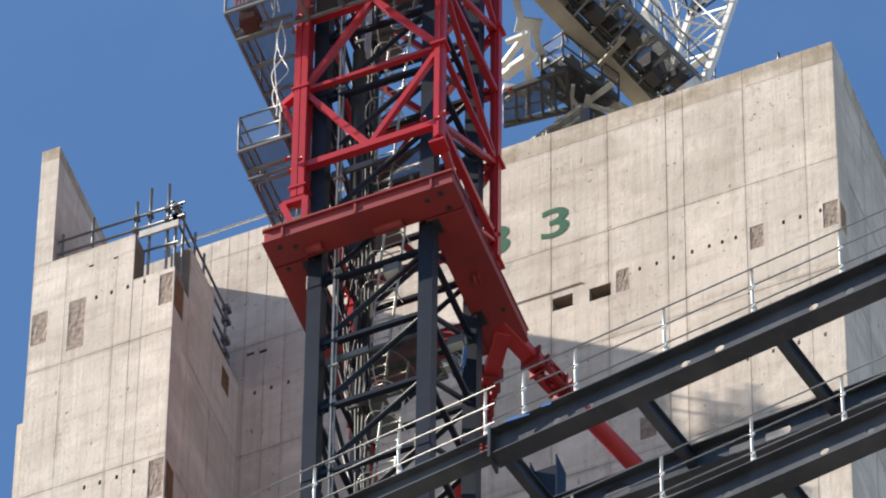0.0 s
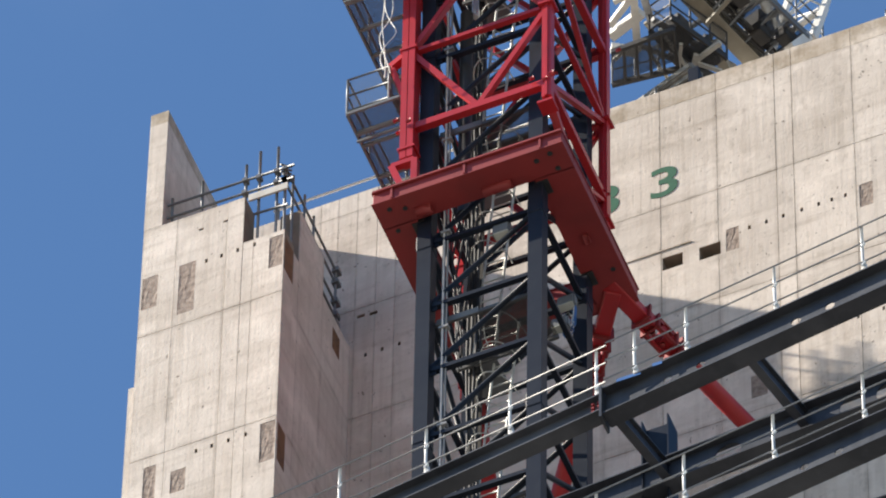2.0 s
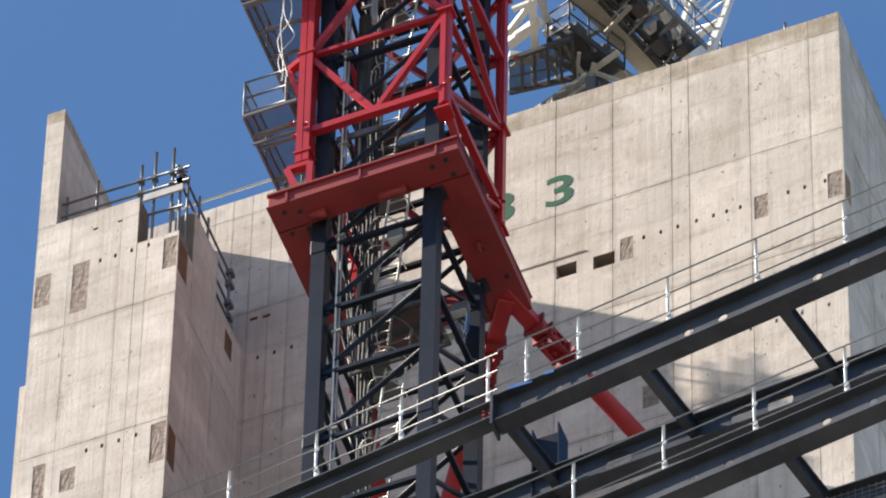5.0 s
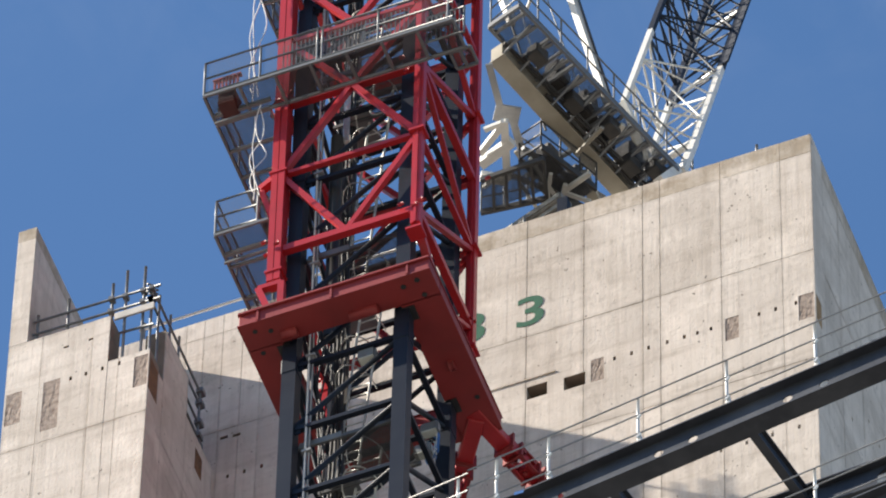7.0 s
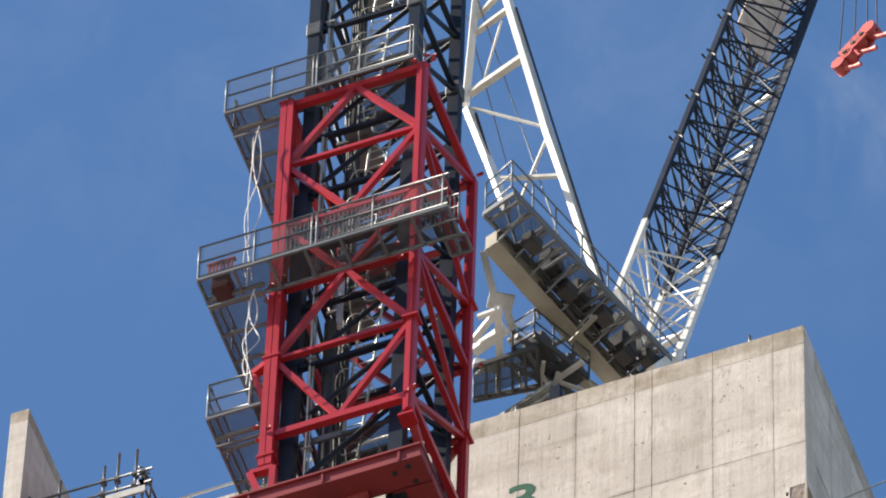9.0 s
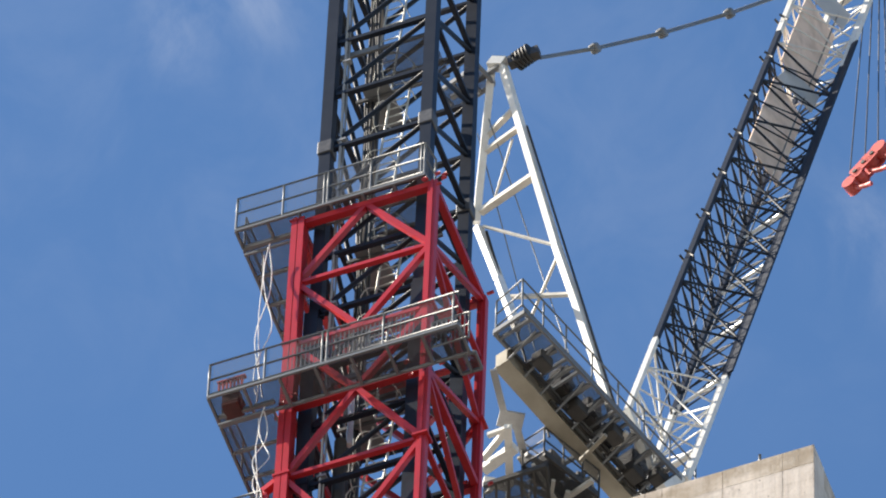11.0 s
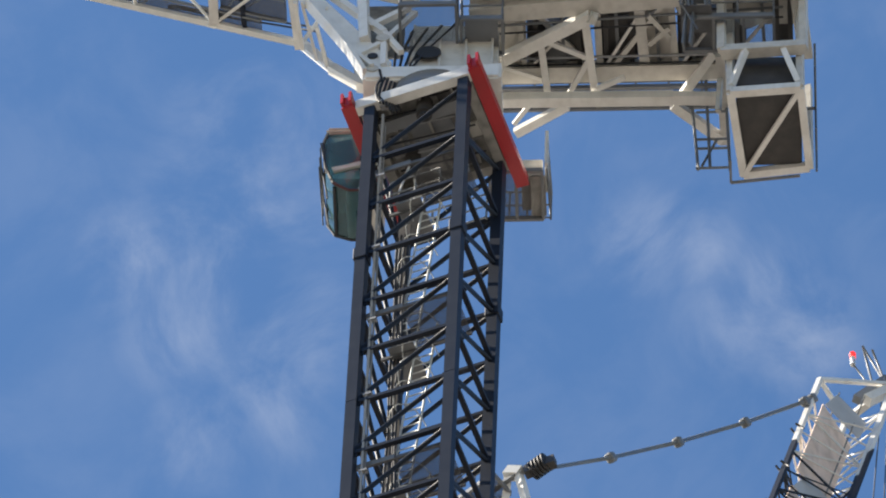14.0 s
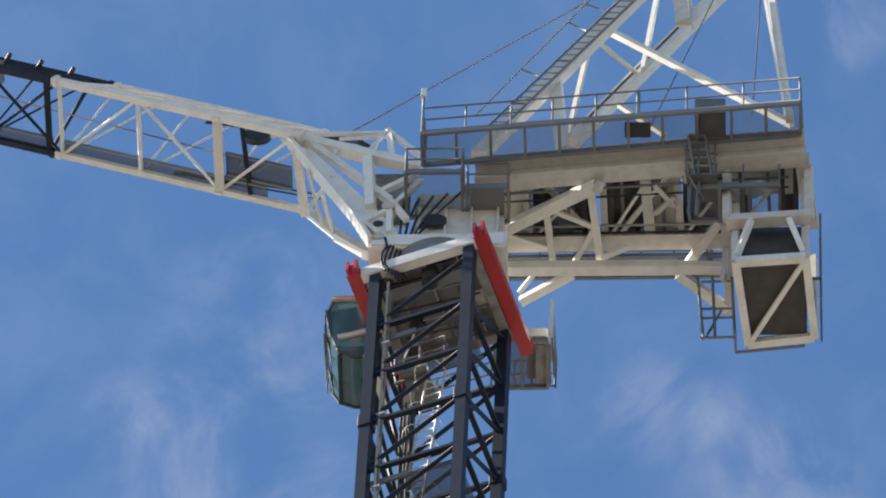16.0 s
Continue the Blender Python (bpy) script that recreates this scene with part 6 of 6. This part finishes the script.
mesh_sheet(bm, CAGE_A, CAGE_B - CAGE_A, -S2 * 0.6, 0.024, 0.011)
part("tread_grating", bm, MESH_STEEL, cage2)
for o in (Vector((0, 0, 0)), -S2 * 0.6):
    bar("stringer", cage2, MACHINE, CAGE_A + o, CAGE_B + o, 0.06, 0.2)
bm = bmesh.new()
o = up2(-2.76, -2.56, 183.0)
mesh_sheet(bm, o, up2(-1.38, -2.13, 183.0) - o, up2(-3.29, -1.91, 183.0) - o, 0.024, 0.013)
pl = part("walkway", bm, MESH_STEEL, top2, "grey grating walkway")
bar("edge_channel", pl, MACHINE, up2(-2.76, -2.56, 182.95), up2(-1.38, -2.13, 182.95), 0.07, 0.14)
bar("edge_channel", pl, MACHINE, up2(-1.38, -2.13, 182.95), up2(-1.96, -1.30, 182.95), 0.07, 0.14)
bar("edge_channel", pl, MACHINE, up2(-1.96, -1.30, 182.95), up2(-3.29, -1.91, 182.95), 0.07, 0.14)
for k in range(1, 5):
    f = k / 5
    bar("joist", pl, MACHINE, up2(-2.76, -2.56, 182.93).lerp(up2(-1.38, -2.13, 182.93), f), up2(-3.29, -1.91, 182.93).lerp(up2(-1.96, -1.30, 182.93), f), 0.06, 0.1)
guard(pl, up2(-3.29, -1.91, 183.0), up2(-1.96, -1.30, 183.0), 1.05, (0, 0.35, 0.7, 1), None, GREY)
for s, j, z, w in ((-1.15, -0.5, 185.6, 0.5), (-0.95, -1.3, 185.5, 0.45), (-1.1, 0.4, 185.6, 0.5), (-0.9, -2.3, 185.5, 0.4)):
    wn2 = thing("winch_housing", tuple(up2(s, j, z)), "dark winch housing on the crane deck", "machine", "winches on the deck")
    slab("housing", wn2, MACHINE, up2, (s - w / 2, j - w / 2, z - 0.45), (s + w / 2, j + w / 2, z + 0.4), "", 0.04)
    bm = bmesh.new()
    pipe(bm, [up2(s - w * 0.7, j, z - 0.2), up2(s + w * 0.7, j, z - 0.2)], 0.16, 14)
    part("drum", bm, GREY, wn2)
# brackets, pipes and boxes under the deck
for k in range(9):
    j = -3.9 + 0.55 * k
    bar("bracket", top2, GREY, up2(-1.1, j, 184.95), up2(-0.25, j + 0.1, 185.05), 0.07)
    bar("bracket", top2, GREY, up2(-1.1, j, 184.6), up2(-0.3, j, 185.05), 0.045)
for s, j0, j1, z, r in ((-0.95, -4.0, 0.6, 184.85, 0.04), (-0.85, -3.5, 1.0, 184.8, 0.03), (-1.02, -2.5, 1.2, 184.7, 0.05)):
    tube("pipe_run", top2, MACHINE, up2(s, j0, z), up2(s, j1, z), r)
for s, j, z in ((-0.6, -3.3, 184.85), (-0.75, -1.9, 184.8), (-0.55, -0.9, 184.85), (-0.8, 0.1, 184.8), (-0.5, 0.6, 184.9)):
    slab("junction_box", top2, MACHINE, up2, (s - 0.15, j - 0.2, z - 0.15), (s + 0.15, j + 0.2, z + 0.2), "", 0.02)
# A-frame: two raked legs that lean together
for side, pts in ((1, ((-0.45, -1.0, 185.3), (-0.62, -2.22, 188.8), (-0.72, -2.78, 190.4), (-0.78, -3.69, 193.0), (-0.86, -4.62, 195.75))), (-1, ((-0.67, -4.08, 185.3), (-2.3, -2.82, 190.49), (-2.46, -3.4, 192.1)))):
    for a, b in zip(pts, pts[1:]):
        bar("frame_leg", top2, WHITE, up2(*a), up2(*b), 0.15, 0.18)
bar("frame_leg", top2, WHITE, up2(-2.48, -3.45, 192.25), up2(-1.12, -4.7, 196.0), 0.16, 0.18)
bar("frame_head", top2, WHITE, up2(-1.12, -4.75, 196.0), up2(-0.82, -4.62, 195.85), 0.24, 0.3)
for a, b, w in (((-1.74, -4.1, 194.3), (-0.82, -4.2, 194.5), 0.2), ((-1.87, -3.99, 193.91), (-0.8, -4.0, 193.95), 0.2), ((-2.32, -3.5, 192.48), (-0.77, -3.5, 192.5), 0.26), ((-2.34, -3.36, 192.08), (-0.73, -2.78, 190.4), 0.09), ((-2.0, -3.48, 192.43), (-1.1, -3.94, 193.77), 0.08), ((-1.86, -2.28, 188.96), (-0.68, -2.71, 190.2), 0.1), ((-2.28, -2.63, 189.98), (-0.6, -2.27, 188.9), 0.14)):
    bar("cross_tie", top2, CREAM, up2(*a), up2(*b), w * 0.6)
tube("leg_cable", top2, DARK, up2(-0.36, -1.0, 185.4), up2(-0.68, -3.95, 193.9), 0.025)
tube("leg_cable", top2, DARK, up2(-2.1, -1.2, 185.9), up2(-2.3, -3.3, 191.9), 0.03)
for a, b in (((-2.0, -1.0, 186), (-1.9, -4.2, 194.5)), ((-1.2, -0.8, 186), (-1.5, -4.3, 194.6))):
    tube("rope", top2, GREY, up2(*a), up2(*b), 0.014)
hd = thing("sheave_block", tuple(up2(-0.6, -4.6, 196)), "dark luffing sheave block at the A-frame head", "sheave")
for k in range(5):
    s = -0.62 + 0.09 * k
    bm = bmesh.new()
    pipe(bm, [up2(s, -4.45, 195.95), up2(s + 0.05, -4.45, 195.95)], 0.23, 18)
    part("sheave", bm, DARK, hd)
bar("yoke", hd, MACHINE, up2(-0.75, -4.55, 195.9), up2(-0.05, -4.35, 195.95), 0.2, 0.3)
ap = walkway(top2, up2, (-2.3, -5.1), (-1.2, -4.5), 195.6, 0.0, 0.3)
guard(ap, up2(-2.3, -5.1, 195.6), up2(-1.2, -5.1, 195.6), 0.9, (0, 0.5, 1))
bar("platform_arm", top2, GREY, up2(-2.2, -4.8, 195.55), up2(-0.9, -4.7, 195.75), 0.1)

# far jib, nearly upright
JA = radians(76.75)
JD, JN = J2 * math.cos(JA) + Vector((0, 0, math.sin(JA))), Vector((0, 0, math.cos(JA))) - J2 * math.sin(JA)


def jb(s, q, n):
    return up2(-0.9 + s, 1.1, 185.0) + JD * q + JN * n


jib2 = thing("jib", tuple(jb(0, 0, 0)), "steep lattice jib, dark blue with white ends and pale boards", "crane jib")
LEN, W1, W2 = 33.0, 6.2, 26.3


def jmat(q):
    return WHITE if q < W1 or q > W2 else BLUE_JIB


CH = ((-0.72, 0.0), (0.72, 0.0), (0.0, 1.6))
for c, (s, n) in enumerate(CH):
    end = (LEN - 0.2, LEN, 30.8)[c]
    w = (0.12, 0.14, 0.12)[c]
    for q0, q1 in ((2.0, W1), (W1, W2), (W2, end)):
        bar("chord", jib2, jmat((q0 + q1) / 2), jb(s, q0, n), jb(s, q1, n), w)
    bar("heel_leg", jib2, WHITE, jb(s, 2.0, n), jb(s * 0.95, 0.25 if n == 0 else 0.8, n * 0.25), 0.16)
bar("walkway", jib2, BLUE_JIB, jb(0.88, W1, 0.05), jb(0.88, W2 + 1.5, 0.05), 0.18, 0.05, "grey walkway along the jib", tuple(JN))
bar("heel_cross", jib2, WHITE, jb(-0.75, 0.4, 0), jb(0.75, 0.4, 0), 0.2)
bar("heel_plate", jib2, WHITE, jb(0.6, 0.3, 0.1), jb(0.6, -1.0, 0.4), 0.22)
bar("heel_plate", jib2, WHITE, jb(-0.6, 0.3, 0.1), jb(-0.6, -1.0, 0.4), 0.22)
bar("heel_cross", jib2, WHITE, jb(-0.72, 2.0, 0), jb(0.72, 2.0, 0), 0.12)
bar("heel_cross", jib2, WHITE, jb(-0.72, 2.0, 0), jb(0, 2.0, 1.6), 0.1)
step = 1.32
for k in range(1, 24):
    q0, q1 = k * step + 0.6, (k + 1) * step + 0.6
    m = jmat((q0 + q1) / 2)
    for (s0, n0), (s1, n1) in ((CH[0], CH[1]), (CH[1], CH[2]), (CH[2], CH[0])):
        if k % 2:
            (s0, n0), (s1, n1) = (s1, n1), (s0, n0)
        if q1 > 30.8 and (n0 or n1):
            continue
        tube("lacing", jib2, m, jb(s0, q0, n0), jb(s1, q1, n1), 0.026 if m == WHITE else 0.034, "", 6)
        tube("lacing", jib2, m, jb(s0, q0, n0), jb(s1, q0 + 0.1, n1), 0.024, "", 6)
        if m != WHITE:
            tube("lacing", jib2, m, jb(s1, q0, n1), jb(s0, (q0 + q1) / 2, n0), 0.02, "", 6)
    if k % 2 == 0 and 6 < k < 21:
        tube("rope_guide", jib2, MACHINE, jb(-0.1, q0, 1.6), jb(-0.12, q0 + 0.05, 1.78), 0.03)
        tube("rope_guide", jib2, MACHINE, jb(0.15, q0, 1.6), jb(0.02, q0 + 0.15, 1.78), 0.03)
for k in (3, 5, 7, 9):
    q = k * 1.75 + 1.0
    tube("bright_strut", jib2, BRIGHT, jb(-0.6, q, 0.02), jb(0.62, q, 0.02), 0.05, "bright zinc cross tube")
tube("jib_rope", jib2, GREY, jb(0.2, 2, 0.5), jb(0.3, LEN - 1, 0.4), 0.02)
tube("jib_rope", jib2, GREY, jb(-0.1, 2, 0.7), jb(-0.2, LEN - 1, 0.8), 0.02)
for q0, q1 in ((19.3, 23.8), (25.0, 29.6)):
    bm = bmesh.new()
    o = [jb(0.05, q0, 1.3), jb(0.05, q0 - 0.3, 0.12), jb(0.05, q1 - 0.3, 0.12), jb(0.05, q1, 1.3)]
    f = [bm.verts.new(p) for p in o]
    g = [bm.verts.new(p + S2 * 0.03) for p in o]
    bm.faces.new(f)
    bm.faces.new(g[::-1])
    for i in range(4):
        bm.faces.new([f[i], g[i], g[(i + 1) % 4], f[(i + 1) % 4]])
    bmesh.ops.recalc_face_normals(bm, faces=bm.faces[:])
    bd = part("board", bm, BOARD, jib2, "pale weathered plywood board")
    bm = bmesh.new()
    hz = [jb(0.08, q1 + 0.05, 1.25), jb(0.3, q1 - 0.2, 0.12), jb(0.4, q1 + 0.7, 0.14), jb(0.2, q1 + 0.9, 1.1)]
    f = [bm.verts.new(p) for p in hz]
    g = [bm.verts.new(p + S2 * 0.02) for p in hz]
    bm.faces.new(f)
    bm.faces.new(g[::-1])
    for i in range(4):
        bm.faces.new([f[i], g[i], g[(i + 1) % 4], f[(i + 1) % 4]])
    bmesh.ops.recalc_face_normals(bm, faces=bm.faces[:])
    part("metal_sheet", bm, SHEET, jib2, "pale grey metal sheet")
    for k in range(5):
        bar("board_batten", jib2, CREAM, jb(0.0, q0 + 0.8 * k + 0.3, 1.28), jb(0.0, q0 + 0.8 * k, 0.14), 0.05, 0.03)
# jib head with rope sheaves, lamp and pendant
bar("head_frame", jib2, WHITE, jb(-0.72, LEN - 0.3, 0), jb(0.72, LEN, 0), 0.16)
bar("head_frame", jib2, WHITE, jb(0, 30.8, 1.6), jb(0.72, LEN, 0), 0.1)
bar("head_frame", jib2, WHITE, jb(0, 30.8, 1.6), jb(-0.72, LEN - 0.3, 0), 0.1)
bar("head_arm", jib2, WHITE, jb(0.3, LEN - 1.2, 0.3), jb(0.9, LEN + 0.3, -0.2), 0.24)
bar("head_arm", jib2, GREY, jb(0.0, LEN - 0.9, 0.4), jb(0.5, LEN + 0.5, 0.1), 0.2)
bar("head_platform", jib2, GREY, jb(0.9, LEN - 1.2, -0.6), jb(1.5, LEN - 0.8, -0.6), 0.5, 0.06, "grey head platform")
bar("head_platform_arm", jib2, GREY, jb(0.7, LEN - 1.0, 0), jb(1.0, LEN - 1.1, -0.6), 0.08)
for k in range(3):
    tube("sheave", jib2, MACHINE, jb(0.7 + 0.12 * k, LEN - 0.2, -0.15), jb(0.76 + 0.12 * k, LEN - 0.2, -0.15), 0.26, "", 14)
pole = [(jb(0.2, LEN, 0.1), jb(0.2, LEN, 0.1) + Vector((-0.28, 0, 2.45))), (jb(0.55, LEN, 0.1), jb(0.2, LEN, 0.1) + Vector((-0.28, 0, 2.45))), (jb(0.55, LEN, 0.1), jb(0.4, LEN, 0.1) + Vector((-0.2, 0, 2.0)))]
for a, b in pole:
    tube("lamp_pole", jib2, GREY, a, b, 0.03)
lamp = thing("warning_lamp", tuple(jb(0.0, LEN, 0.3) + Vector((-0.35, 0, 1.1))), "red aircraft warning lamp on the jib head", "lamp")
lc = jb(0.0, LEN, 0.1) + Vector((-0.38, 0, 2.15))
tube("holder", lamp, BRIGHT, lc + Vector((0, 0, -0.35)), lc, 0.07)
tube("lens", lamp, LAMP_GLOW, lc, lc + Vector((0, 0, 0.2)), 0.08, "lit red lens", 14)
tube("arm", lamp, GREY, lc + Vector((0, 0, -0.3)), jb(0.2, LEN, 0.1), 0.025)
pa, pb = up2(-0.5, -4.4, 195.95), jb(0.0, 29.4, 1.6)
pend = thing("luffing_pendant", tuple(pa), "grey linked pendant bar from the A-frame to the jib head", "pendant")
cuts = [0.0, 0.25, 0.49, 0.74, 0.97, 1.0]
for f0, f1 in zip(cuts, cuts[1:]):
    sag = lambda f: pa.lerp(pb, f) + Vector((0, 0, -1.6 * f * (1 - f)))
    tube("link", pend, GREY, sag(f0), sag(f1), 0.05)
    bm = bmesh.new()
    c = sag(f1)
    d = (sag(f1) - sag(f0)).normalized()
    stick(bm, c - d * 0.14, c + d * 0.14, 0.2, 0.24)
    bmesh.ops.bevel(bm, geom=bm.edges[:], offset=0.04, segments=1, affect="EDGES")
    part("coupling", bm, GREY, pend)
# hook block on its ropes
hb = jb(0.5, LEN - 0.2, -0.15) + Vector((-0.3, 0, -8.5))
hook = thing("hook_block", tuple(hb), "faded red hook block hanging on four ropes", "hook block")
TILT = S2 * 0.86 + Vector((0, 0, 0.5))
LIFT = Vector((0, 0, 0.86)) - S2 * 0.5
for d in (-0.13, 0.13):
    bm = bmesh.new()
    stick(bm, hb - TILT * 0.3 + J2 * d + LIFT * 0.12, hb + TILT * 0.5 + J2 * d + LIFT * 0.12, 0.06, 0.46)
    bmesh.ops.bevel(bm, geom=bm.edges[:], offset=0.025, segments=2, affect="EDGES")
    cheek = part("cheek_plate", bm, HOOK_RED, hook)
    for q in (-0.2, 0.1, 0.4):
        bm = bmesh.new()
        c = hb + TILT * q + J2 * d + LIFT * 0.12
        pipe(bm, [c - J2 * 0.06, c + J2 * 0.06], 0.06, 10)
        part("bolt", bm, MACHINE, cheek)
for q, r in ((-0.5, 0.2), (-0.2, 0.17), (0.25, 0.2), (0.62, 0.22)):
    bm = bmesh.new()
    c = hb + TILT * q + LIFT * (0.0 if q < 0 else 0.16)
    pipe(bm, [c - J2 * 0.16, c + J2 * 0.16], r, 16)
    part("sheave_case", bm, HOOK_RED, hook)
for a in (-0.5, 0.05, 0.55):
    bm = bmesh.new()
    c = hb + TILT * a - LIFT * 0.12
    pipe(bm, [c, c - LIFT * 0.2 + S2 * 0.05, c - LIFT * 0.34 + S2 * 0.16, c - LIFT * 0.42 + S2 * 0.3], 0.06, 8)
    part("hook", bm, HOOK_RED, hook)
for a in (-0.5, -0.05, 0.35, 0.65):
    tube("rope", hook, DARK, hb + S2 * a + Vector((0, 0, 0.3)), jb(0.5 + a * 0.5, LEN - 0.2, -0.15), 0.017)
